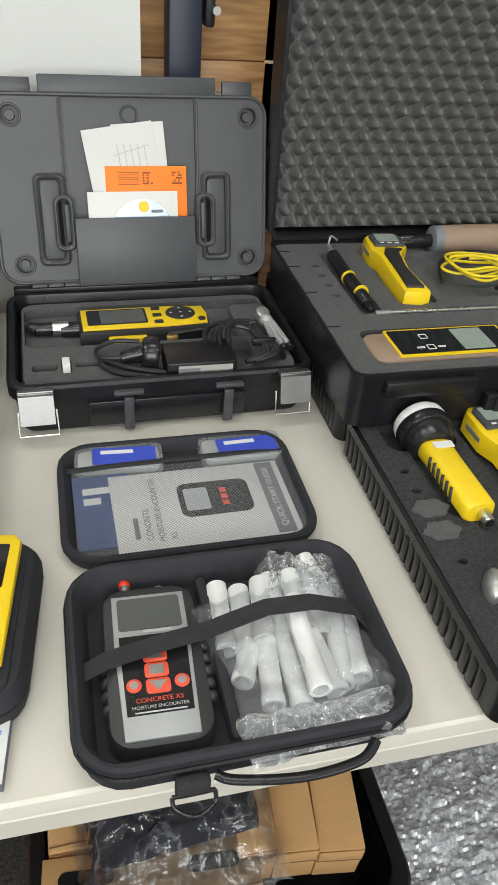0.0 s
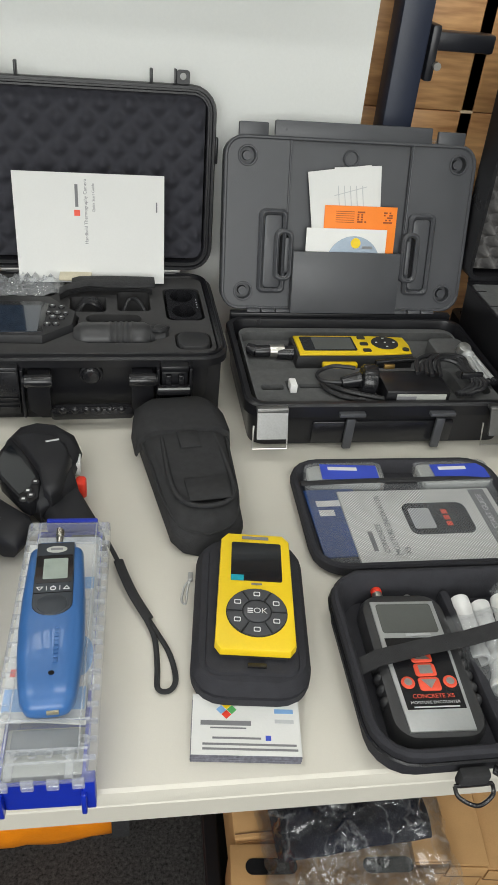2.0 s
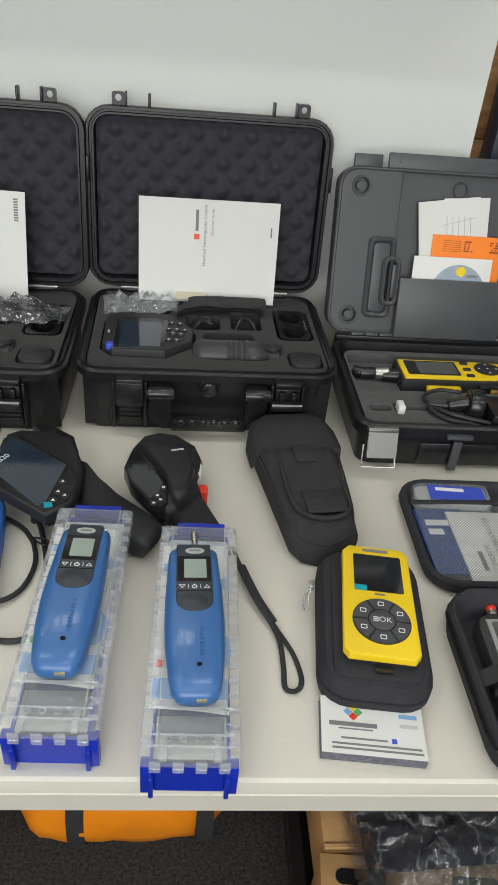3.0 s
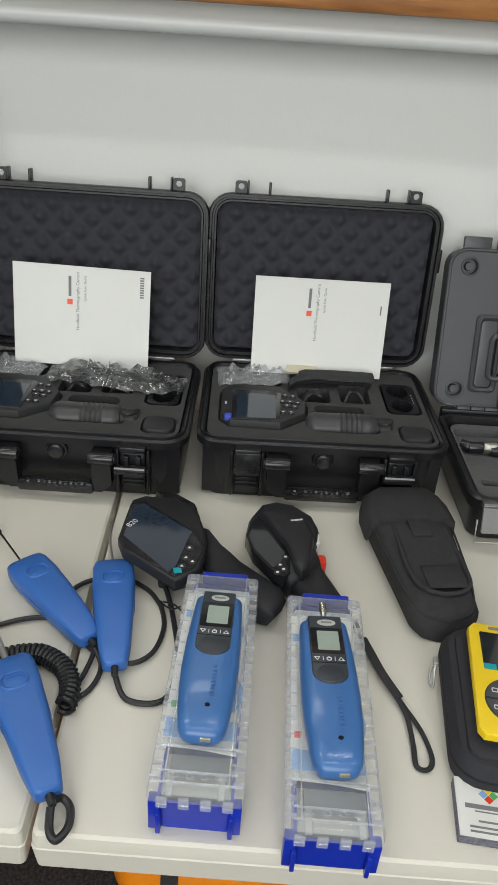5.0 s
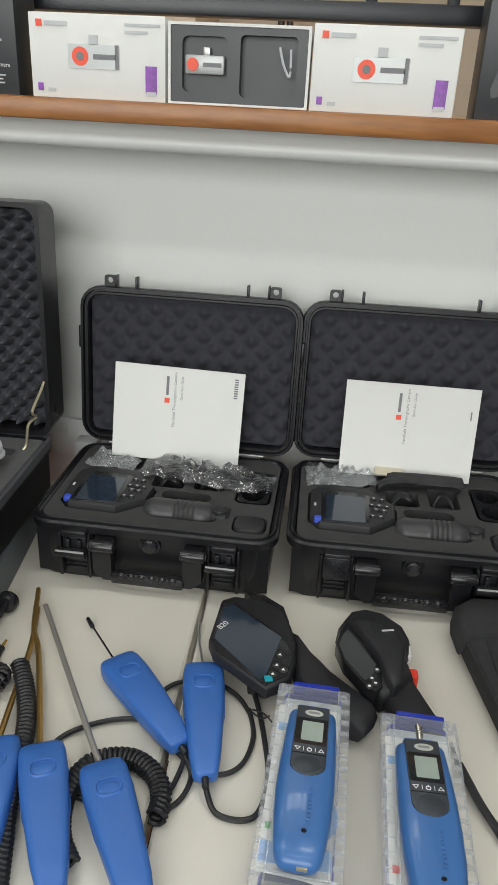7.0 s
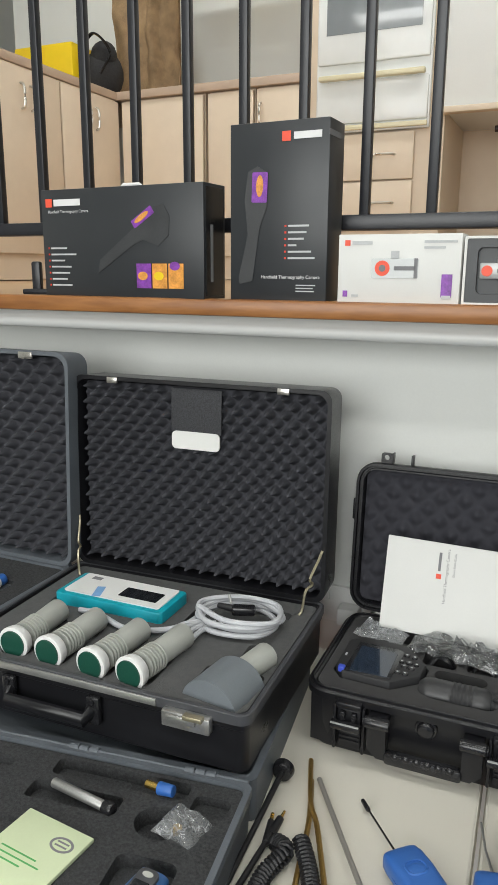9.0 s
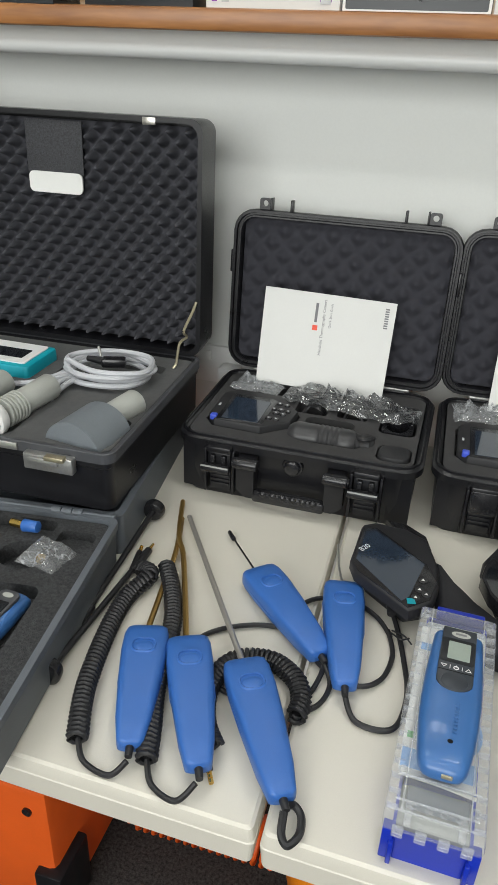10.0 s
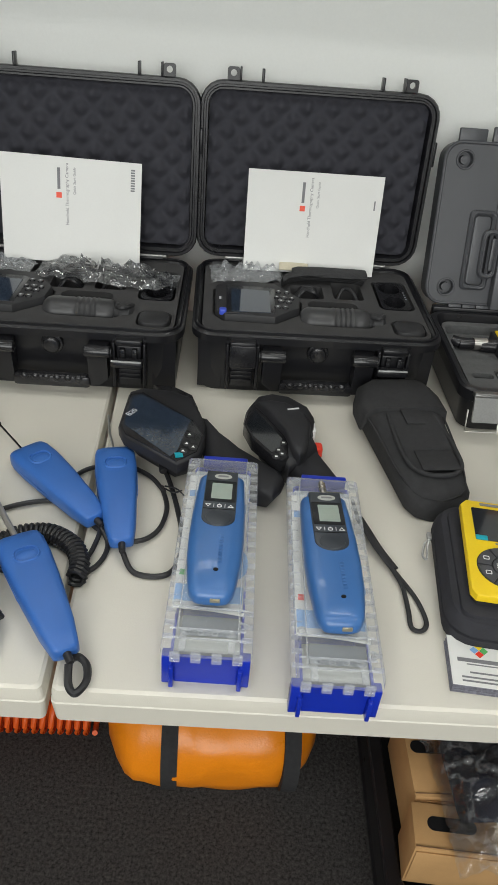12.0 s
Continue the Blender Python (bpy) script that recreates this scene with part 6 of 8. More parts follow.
# ---- blue electrode probes ----
def probe(top, end, z, name="blue_probe"):
    tx, ty = top
    ex, ey = end
    cx, cy = (tx + ex) / 2, (ty + ey) / 2
    ln = math.hypot(tx - ex, ty - ey)
    rz = math.degrees(math.atan2(-(tx - ex), ty - ey))
    t = thing("blue_probe", cx, cy, z, rz, "bright blue plastic probe handle with cable", "probe", "blue probes")

    def sect(y_, w, z0, h):
        return [(w / 2 * math.copysign(abs(math.cos(a)) ** 0.42, math.cos(a)), y_, z0 + h / 2 + h / 2 * math.copysign(abs(math.sin(a)) ** 0.42, math.sin(a))) for a in [2 * math.pi * q / 20 for q in range(20)]]
    k = ln / 0.156
    prof = [(-0.078, 0.018, 0.005, 0.013), (-0.075, 0.025, 0.002, 0.018), (-0.05, 0.034, 0.001, 0.023), (0.0, 0.043, 0, 0.027), (0.040, 0.048, 0, 0.027), (0.064, 0.0475, 0, 0.0255), (0.0745, 0.0440, 0.0005, 0.0225), (0.078, 0.0390, 0.002, 0.0185)]
    b = part("body", P(loft, [sect(y_ * k, w, z0, h) for y_, w, z0, h in prof]), M_BLUE, t, sharp=55)
    part("thumb_rest", P(ring, rr(0.026, 0.021, 0.0085, 0, 0.040 * k), rr(0.022, 0.017, 0.0070, 0, 0.041 * k), 0.0245, 0.0282, None, 0.0012), M_BLUE, b)
    part("thumb_dish", P(ball, (0, 0.039 * k, 0.0262), (0.0105, 0.0080, 0.0018)), M_BLUE, b)
    part("embossed_mark", P(box, (0.001, 0.0635 * k, 0.0246), (0.018, 0.007, 0.0010), 0.0004, pose(0, 0, 0, -4)), M_BLUE, b)
    part("cable_gland", P(cyl, (0, -0.074 * k, 0.011), (0, -0.088 * k, 0.010), 0.0042, 0.0034, 12), M_CABLEB, t)
    part("seam_line", P(ring, [(p[0], p[1]) for p in [(0.0245 * a, y_ * k) for a, y_ in ((0.28, -0.0782), (0.92, 0.0), (1.0, 0.045), (0.9, 0.067), (-0.9, 0.067), (-1.0, 0.045), (-0.92, 0.0), (-0.28, -0.0782))]], [(p[0] * 0.96, p[1] * 0.99) for p in [(0.0245 * a, y_ * k) for a, y_ in ((0.28, -0.0782), (0.92, 0.0), (1.0, 0.045), (0.9, 0.067), (-0.9, 0.067), (-1.0, 0.045), (-0.92, 0.0), (-0.28, -0.0782))]], 0.0112, 0.0120), M_BLUE, b)
    return t


def rod(t, bm, material, name, label=""):
    ob = part(name, bm, material, t, label)
    ob.data.transform(t.matrix_basis.inverted())
    return ob


p5 = probe((0.0105, 0.343), (0.0425, 0.190), TOP + 0.006)
p4 = probe((-0.0945, 0.336), (0.010, 0.226), TOP + 0.004)
p3 = probe((-0.062, 0.181), (0.017, 0.046), TOP + 0.010)
p2 = probe((-0.129, 0.194), (-0.062, 0.052), TOP + 0.008)
p1 = probe((-0.176, 0.196), (-0.130, 0.054), TOP + 0.006)
Z = TOP + 0.004
rod(p4, P(tube, [(-0.094, 0.335, Z + 0.010), (-0.148, 0.403, Z + 0.004)], 0.0013), M_SHINY, "needle")
rod(p4, P(cyl, (-0.146, 0.400, Z + 0.004), (-0.158, 0.416, Z + 0.003), 0.0032, 0.0028, 12, 0.001), M_SHINY, "needle_tip")
rod(p3, P(tube, [(-0.062, 0.180, Z + 0.018), (-0.145, 0.310, Z + 0.010), (-0.222, 0.432, Z + 0.002)], 0.0034, 10), M_ROD, "steel_rod", "long thin steel rod")
rod(p2, P(tube, curve([(-0.130, 0.192, Z + 0.016), (-0.165, 0.275, Z + 0.010), (-0.196, 0.345, Z + 0.008), (-0.216, 0.380, Z + 0.008), (-0.244, 0.462, Z + 0.004)]), 0.0034, 8), M_BRASS, "brass_rod", "long bent brass rod")
rod(p1, P(tube, curve([(-0.177, 0.194, Z + 0.014), (-0.195, 0.28, Z + 0.006), (-0.208, 0.350, Z + 0.004), (-0.230, 0.425, Z + 0.002)]), 0.0034, 8), M_BRASS, "brass_rod", "long bent brass rod")
rod(p5, P(tube, [(0.0105, 0.342, Z + 0.014), (-0.004, 0.392, Z + 0.006), (-0.014, 0.440, Z + 0.001)], 0.0016), M_PEWTER, "needle")


def cord(path, label, r=0.0028, loops=None, plug=None):
    t = thing("probe_cable", path[0][0], path[0][1], TOP, 0, label, "cable", "probe cables")
    off = Vector((path[0][0], path[0][1], TOP))
    bm = bmesh.new()
    tube(bm, [p - off for p in curve(path, 9)], r, 8)
    part("lead", bm, M_CABLEB, t)
    if loops:
        bm = bmesh.new()
        tube(bm, [p - off for p in coil(loops, 0.0085, 0.0054)], 0.0028, 7)
        part("coiled_section", bm, M_CABLEB, t)
    if plug:
        a, b = Vector(plug[0]) - off, Vector(plug[1]) - off
        d = (b - a).normalized()
        g = part("jack_plug", P(cyl, a, b, 0.0048, 0.0040, 14, 0.0006), M_CABLEB, t)
        bm = bmesh.new()
        cyl(bm, b, b + d * 0.013, 0.0018, None, 10)
        for k in range(3):
            cyl(bm, b + d * (0.001 + 0.0045 * k), b + d * (0.004 + 0.0045 * k), 0.0024, None, 10)
        part("gold_contact", bm, M_GOLD, g)


H1 = TOP + 0.0115
cord([(-0.127, 0.042, TOP + 0.014), (-0.140, 0.030, TOP + 0.004), (-0.168, 0.036, TOP + 0.004), (-0.182, 0.052, TOP + 0.010)], "black coiled cable of a blue probe", 0.0028, [(-0.182, 0.050, H1), (-0.205, 0.110, H1), (-0.222, 0.190, H1), (-0.226, 0.246, H1), (-0.214, 0.284, H1 + 0.006), (-0.232, 0.300, H1)], ((-0.243, 0.296, Z + 0.004), (-0.252, 0.335, Z + 0.002)))
cord([(-0.060, 0.040, TOP + 0.016), (-0.074, 0.026, TOP + 0.004), (-0.100, 0.034, TOP + 0.004), (-0.112, 0.052, TOP + 0.010)], "black coiled cable between blue probes", 0.0028, [(-0.112, 0.050, H1), (-0.125, 0.090, H1), (-0.140, 0.135, H1 - 0.001), (-0.158, 0.220, H1), (-0.182, 0.275, H1), (-0.205, 0.312, H1 + 0.004)], ((-0.070, 0.086, Z + 0.004), (-0.056, 0.062, Z + 0.003)))
cord([(0.020, 0.038, TOP + 0.018), (0.022, 0.024, TOP + 0.008), (0.029, 0.018, TOP + 0.005), (0.036, 0.030, TOP + 0.006), (0.034, 0.044, TOP + 0.009), (0.026, 0.050, TOP + 0.012), (0.019, 0.044, TOP + 0.016)], "black coiled cable under a blue probe", 0.0036, [(-0.060, 0.085, H1), (-0.078, 0.110, H1), (-0.088, 0.150, H1), (-0.076, 0.192, H1), (-0.040, 0.205, H1), (-0.010, 0.190, H1), (0.004, 0.165, H1), (0.004, 0.142, H1)])
cord([(0.013, 0.222, TOP + 0.012), (0.026, 0.200, TOP + 0.005), (0.020, 0.170, TOP + 0.004), (-0.002, 0.150, TOP + 0.005), (0.012, 0.190, TOP + 0.007), (0.010, 0.235, TOP + 0.008), (-0.040, 0.262, TOP + 0.006), (-0.090, 0.250, TOP + 0.005), (-0.125, 0.215, TOP + 0.005), (-0.110, 0.170, TOP + 0.004), (-0.05, 0.150, TOP + 0.004)], "black smooth cable looping behind probes")
cord([(0.044, 0.184, TOP + 0.012), (0.060, 0.162, TOP + 0.004), (0.095, 0.165, TOP + 0.004), (0.104, 0.210, TOP + 0.004), (0.094, 0.262, TOP + 0.005), (0.080, 0.310, TOP + 0.006), (0.066, 0.340, TOP + 0.012)], "black smooth cable beside a blue probe", 0.0030, None, ((0.072, 0.318, Z + 0.010), (0.064, 0.348, Z + 0.014)))
cord([(0.072, 0.300, TOP + 0.005), (0.082, 0.262, TOP + 0.005), (0.074, 0.222, TOP + 0.005), (0.048, 0.206, TOP + 0.006), (0.004, 0.228, TOP + 0.006), (-0.030, 0.290, TOP + 0.006), (-0.020, 0.322, TOP + 0.006), (0.02, 0.335, TOP + 0.006), (0.055, 0.318, TOP + 0.006), (0.076, 0.290, TOP + 0.006)], "black cable wound in a ring with wire tie")
tw = bmesh.new()
tube(tw, curve([(0.076, 0.296, TOP + 0.010), (0.090, 0.290, TOP + 0.012), (0.100, 0.283, TOP + 0.008)]), 0.0010, 6)
tube(tw, curve([(0.076, 0.292, TOP + 0.010), (0.088, 0.282, TOP + 0.013), (0.096, 0.292, TOP + 0.008)]), 0.0010, 6)
solo("wire_tie", tw, M_CABLEB, "twisted black wire tie on a cable", "wire tie")
# two flat-ended contact probes beside the grey case
for (ax, ay), (bx, by) in (((-0.268, 0.416), (-0.259, 0.191)), ((-0.248, 0.113), (-0.243, 0.343))):
    t = thing("contact_probe", ax, ay, TOP, 0, "black stick probe with round flat head", "probe", "contact probes")
    d = Vector((bx - ax, by - ay, 0)).normalized()
    part("disc_head", P(cyl, Vector((0, 0, 0.016)) - d * 0.007, Vector((0, 0, 0.016)) + d * 0.007, 0.0155, 0.013, 24, 0.003), M_SHINY, t)
    part("stem", P(cyl, Vector((0, 0, 0.016)), Vector((bx - ax, by - ay, 0.006)), 0.0040, 0.0032, 12), M_CABLEB, t)
    part("stem_end", P(cyl, Vector((bx - ax, by - ay, 0.006)) - d * 0.03, Vector((bx - ax, by - ay, 0.006)), 0.0058, 0.0048, 12), M_CABLEB, t)
    part("contact", P(cyl, Vector((bx - ax, by - ay, 0.006)), Vector((bx - ax, by - ay, 0.006)) + d * 0.014, 0.0022, 0.0016, 10), M_GOLD, t)


# ---- the two cases of yellow instruments ----
def lower_case():
    c = thing("tool_case", 1.086, 0.202, TOP, 0, "open black ribbed tool case with sponge foam insert", "case", "tool cases")
    W, D, H = 0.510, 0.380, 0.050
    o = lambda k, r=0.014: rr(W + k, D + k, r)
    bm = bmesh.new()
    loft(bm, [at_z(o(-0.012), 0), at_z(o(-0.004), 0.004), at_z(o(0), H - 0.008), at_z(o(0), H), at_z(o(-0.010), H), at_z(o(-0.012), 0.010)])
    for k in range(26):
        box(bm, (-W / 2 + 0.0012, -D / 2 + 0.030 + 0.0132 * k, 0.022), (0.0045, 0.0105, 0.034), 0.002)
    part("body", bm, M_BLACK, c)
    hx, hy = -W / 2, -D / 2
    holes = [(oval(0.0055, 0.004, -0.225, 0.082, 12), 0.012), (oval(0.0055, 0.004, -0.225, 0.050, 12), 0.012), (oval(0.0055, 0.004, -0.222, -0.050, 12), 0.012),
             (rr(0.115, 0.070, 0.014, -0.145, -0.100), 0.02), (rr(0.085, 0.050, 0.016, -0.184, 0.140), 0.012), (rr(0.046, 0.10, 0.008, -0.184, 0.058), 0.006), (rr(0.08, 0.18, 0.01, -0.094, 0.07), 0.01)]
    part("foam_insert", P(foam, rr(W - 0.014, D - 0.014, 0.010), holes, H - 0.001, 0.012, 0.02), M_FOAMM, c)
    for x, y, r in ((-0.222, 0.022, 0.019), (-0.224, -0.010, 0.019)):
        hexa = [(x + r * (1 + 0.1 * math.cos(6 * 2 * math.pi * q / 24)) * math.cos(2 * math.pi * q / 24), y + r * 0.66 * (1 + 0.1 * math.cos(6 * 2 * math.pi * q / 24)) * math.sin(2 * math.pi * q / 24)) for q in range(24)]
        part("foam_plug", P(prism, hexa, H - 0.003, H + 0.001, 0.0), M_FOAMG, c)
    bm = bmesh.new()
    for k in range(2):
        cyl(bm, (-W / 2 + 0.03 + 0.3 * k, D / 2 + 0.004, H - 0.004), (-W / 2 + 0.10 + 0.3 * k, D / 2 + 0.004, H - 0.004), 0.005)
    part("hinge", bm, M_BLACK, c)
    bm = bmesh.new()
    tray(bm, rr(W, 0.375, 0.014, 0, D / 2 + 0.199), rr(W - 0.02, 0.355, 0.01, 0, D / 2 + 0.199), 0.0, 0.053, 0.03)
    for k in range(26):
        box(bm, (-W / 2 + 0.0012, D / 2 + 0.035 + 0.0132 * k, 0.022), (0.0045, 0.0105, 0.034), 0.002)
    part("lid", bm, M_BLACK, c, "flat open lid under another case")


lower_case()


def torch_probe():
    t = thing("surface_probe", 0.902, 0.272, TOP + 0.046, 1, "yellow cylinder probe with black and white head", "probe")
    t.matrix_basis = t.matrix_basis @ Matrix.Diagonal((0.88, 0.88, 0.85, 1))
    bm = bmesh.new()
    loft(bm, [[(0.020 * k * math.copysign(abs(math.cos(a)) ** 0.7, math.cos(a)), y, 0.017 + 0.015 * k * math.copysign(abs(math.sin(a)) ** 0.7, math.sin(a))) for a in [2 * math.pi * q / 20 for q in range(20)]] for y, k in ((-0.082, 0.86), (-0.078, 1.0), (0.0, 1.0), (0.035, 1.05), (0.040, 0.98))])
    b = part("body", bm, M_YEL, t, sharp=60)
    part("sticker", P(box, (0.003, 0.024, 0.0330), (0.026, 0.012, 0.0010)), M_WHITEP, b)
    for k in range(6):
        part("grip_ridge", P(tube, curve([(-0.018, 0.010 - 0.011 * k, 0.026), (-0.0205, 0.006 - 0.011 * k, 0.020), (-0.0205, 0.004 - 0.011 * k, 0.010)], 4), 0.0022, 6), M_RUBBER, b)
    part("neck", P(cyl, (0, 0.036, 0.018), (0, 0.060, 0.020), 0.027, 0.033, 28, 0.002), M_SHINY, t)
    part("head_ring", P(cyl, (0, 0.058, 0.020), (0, 0.074, 0.022), 0.036, None, 28, 0.002), M_SHINY, t)
    part("head_disc", P(cyl, (0, 0.072, 0.022), (0, 0.088, 0.023), 0.036, 0.034, 28, 0.004), M_WHITEP, t)
    cn = part("connector", P(cyl, (0.004, -0.080, 0.016), (0.004, -0.098, 0.015), 0.0075, None, 16, 0.001), M_STEEL, t)
    part("connector_face", P(cyl, (0.004, -0.0975, 0.015), (0.004, -0.0985, 0.015), 0.0055, None, 14), M_HOLE, cn)


torch_probe()


def handheld(x, y, z, rz, label):
    t = thing("handheld_meter", x, y, z, rz, label, "meter", "yellow hand-held meters")
    o = [(-0.024, -0.095), (0.0, -0.098), (0.012, -0.092), (0.004, -0.030), (0.010, 0.025), (0.026, 0.050), (0.026, 0.085), (0.018, 0.092), (-0.022, 0.092), (-0.030, 0.082), (-0.032, 0.040), (-0.024, 0.018), (-0.026, -0.03)]
    part("body", P(prism, o, 0, 0.026, 0.006), M_YEL, t)
    g = part("grip", P(prism, [(-0.019, -0.085), (0.004, -0.086), (-0.002, -0.03), (0.004, 0.024), (0.012, 0.034), (-0.012, 0.036), (-0.018, 0.02), (-0.018, -0.03)], 0.0255, 0.030, 0.003), M_RUBBER, t)
    f = part("display_frame", P(prism, [(-0.024, 0.044), (0.020, 0.046), (0.021, 0.080), (0.014, 0.086), (-0.018, 0.086), (-0.025, 0.078)], 0.0258, 0.030, 0.002), M_GREYCASE, t)
    part("display", P(prism, rr(0.032, 0.024, 0.002, -0.002, 0.069), 0.0298, 0.0306), M_LCD, f)
    bm = bmesh.new()
    for k in (-1, 0, 1):
        box(bm, (-0.002 + 0.011 * k, 0.050, 0.0304), (0.006, 0.0025, 0.0008))
    part("key", bm, M_WHITE, f)
    part("maker_print", P(box, (-0.0318, 0.056, 0.014), (0.0008, 0.030, 0.006)), M_INK, t)


handheld(0.992, 0.268, TOP + 0.047, 2, "yellow hand-held meter with grey display in sponge foam")
kn = thing("clamp_stud", 0.880, 0.100, TOP + 0.045, 0, "dull steel round clamp knob in a foam recess", "knob")
part("dome", P(ball, (-0.012, 0.010, 0.010), (0.010, 0.019, 0.014), pose(0, 0, 0, 0, 0, -25)), M_PEWTER, kn)
part("shaft", P(cyl, (0, 0.006, 0.012), (0.050, 0.022, 0.012), 0.0065), M_STEEL, kn)
part("black_grip", P(cyl, (0.004, -0.014, 0.008), (0.055, -0.022, 0.010), 0.012, 0.010, 18, 0.003), M_SHINY, kn)


def upper_case():
    c = thing("tool_case", 1.072, 0.356, TOP + 0.054, 0, "open black tool case with convoluted foam lid and yellow instruments", "case", "tool cases")
    W, D, H = 0.510, 0.366, 0.072
    o = lambda k, r=0.014: rr(W + k, D + k, r, 0, D / 2)
    bm = bmesh.new()
    loft(bm, [at_z(o(-0.012), 0), at_z(o(-0.004), 0.004), at_z(o(0), H - 0.010), at_z(o(0.002), H), at_z(o(-0.008), H), at_z(o(-0.010), 0.010)])
    part("body", bm, M_BLACK, c)
    bm = bmesh.new()
    box(bm, (-0.165, -0.004, H - 0.016), (0.11, 0.012, 0.020), 0.003)
    box(bm, (-0.02, -0.008, 0.030), (0.13, 0.020, 0.026), 0.004)
    box(bm, (-0.085, -0.006, 0.028), (0.018, 0.016, 0.030), 0.003)
    part("handle", bm, M_BLACK, c)
    fx, fy = 1.072, 0.356
    L = lambda x, y: (x - fx, y - fy)
    holes = []
    for y in (0.640, 0.610, 0.580, 0.550):
        holes.append((oval(0.006, 0.004, *L(0.862, y), 12), 0.015))
    holes += [(rr(0.030, 0.185, 0.006, *L(0.893, 0.590)), 0.010), (rr(0.250, 0.076, 0.012, *L(0.982, 0.420)), 0.014), (rr(0.20, 0.006, 0.002, *L(1.02, 0.497)), 0.006),
              (rr(0.054, 0.170, 0.008, *L(0.966, 0.605)), 0.008), (rr(0.15, 0.140, 0.01, *L(1.085, 0.600)), 0.012), (rr(0.13, 0.03, 0.01, *L(1.105, 0.694)), 0.010)]
    part("foam_insert", P(foam, rr(W - 0.012, D - 0.012, 0.010, 0, D / 2), holes, H - 0.003, 0.014, 0.02), M_FOAMG, c)
    bm = bmesh.new()
    for y in (0.690, 0.640, 0.560, 0.470):
        box(bm, (0.830 - fx, y - fy, H - 0.0028), (0.018, 0.0012, 0.001))
    part("foam_cuts", bm, M_HOLE, c)
    lw, lh = 0.512, 0.345
    Lm = pose(0, D + 0.006, H + 0.004, 90 - 3)
    bm = bmesh.new()
    q = lambda k, r=0.012: rr(lw + k, lh + k, r, 0, lh / 2)
    loft(bm, [at_z(q(-0.008), -0.045), at_z(q(0), -0.040), at_z(q(0), 0.012), at_z(q(-0.010), 0.012), at_z(q(-0.012), -0.030)], Lm)
    lid = part("lid", bm, M_BLACK, c)
    bm = bmesh.new()
    f0 = eggcrate(2.0, 2.0, 0.0168, 0.031, 0.72)
    f = lambda u, v: f0(u * 1.30, v) * min(1.0, (lw / 2 - 0.009 - abs(u)) / 0.005, (lh / 2 - 0.009 - abs(v)) / 0.005)
    sheet(bm, lw - 0.018, lh - 0.018, 240, 160, lambda u, v: f(u, v) - 0.014, Lm @ Matrix.Translation((0, lh / 2, 0)))
    part("foam_liner", bm, M_FOAML, lid, "deep grey convoluted foam", 80)
    bm = bmesh.new()
    cyl(bm, (-W / 2 + 0.006, D + 0.002, H + 0.002), (W / 2 - 0.006, D + 0.002, H + 0.002), 0.004)
    for k in range(9):
        cyl(bm, (-W / 2 + 0.02 + 0.055 * k, D + 0.002, H + 0.002), (-W / 2 + 0.05 + 0.055 * k, D + 0.002, H + 0.002), 0.0052)
    part("hinge", bm, M_BLACK, c)
    part("lid_stay", P(tube, [(-W / 2 + 0.085, D - 0.014, H - 0.004), (-W / 2 + 0.092, D - 0.004, H + 0.008), (-W / 2 + 0.100, D - 0.012, H + 0.004)], 0.002), M_PEWTER, c)


upper_case()
UZ = TOP + 0.054 + 0.069
handheld(0.974, 0.612, UZ - 0.008, -5, "yellow hand-held meter with dark display in grey foam")
t = thing("pin_probe", 0.893, 0.590, UZ - 0.004, 2, "black stick probe with yellow rings in grey foam", "probe")
part("shaft", P(cyl, (0.002, 0.070, 0.010), (-0.002, -0.070, 0.006), 0.0095, 0.0085, 16, 0.002), M_SHINY, t)
part("tip", P(cyl, (0.002, 0.068, 0.010), (0.004, 0.092, 0.016), 0.005, 0.003, 12), M_PEWTER, t)
for y in (0.004, -0.040):
    part("ring", P(cyl, (0, y, 0.0083), (0, y - 0.004, 0.008), 0.0098), M_YEL, t)
part("claw", P(box, (-0.003, -0.078, 0.006), (0.010, 0.018, 0.008), 0.002), M_SHINY, t)
t = thing("wand_meter", 0.972, 0.417, UZ - 0.024, 0.5, "tan rubber meter with glossy dark panel in grey foam", "meter")
part("body", P(prism, rr(0.235, 0.060, 0.014), 0, 0.028, 0.006), M_TAN, t)
f = part("panel", P(prism, rr(0.150, 0.058, 0.003, -0.014, 0), 0.027, 0.0295), M_YEL, t, "yellow-edged glossy panel")
part("glass", P(prism, rr(0.144, 0.052, 0.002, -0.014, 0), 0.0293, 0.0300), M_SCREEN, f)
part("display", P(prism, rr(0.040, 0.046, 0.002, 0.014, 0), 0.0300, 0.0304), M_LCD, f)
bm = bmesh.new()
for x, y in ((-0.045, -0.014), (-0.058, -0.014), (-0.032, -0.014), (-0.045, 0.010)):
    ring(bm, rr(0.010, 0.010 if abs(x + 0.045) < 0.001 else 0.003, 0.001, x, y), rr(0.008, 0.008 if abs(x + 0.045) < 0.001 else 0.0015, 0.0007, x, y), 0.0300, 0.0304)
part("symbols", bm, M_WHITE, f)
part("steel_end", P(cyl, (0.116, 0, 0.015), (0.150, 0, 0.015), 0.020, 0.018, 24, 0.002), M_STEEL, t)
t = thing("sensor_rod", 0.99, 0.497, UZ - 0.001, 0, "long thin steel sensor rod in a foam slot", "rod")
part("rod", P(cyl, (-0.095, 0, 0.002), (0.16, 0, 0.002), 0.0028, None, 12), M_STEEL, t)
part("rod_end", P(cyl, (-0.095, 0, 0.002), (-0.075, 0, 0.002), 0.0036, None, 12), M_PEWTER, t)
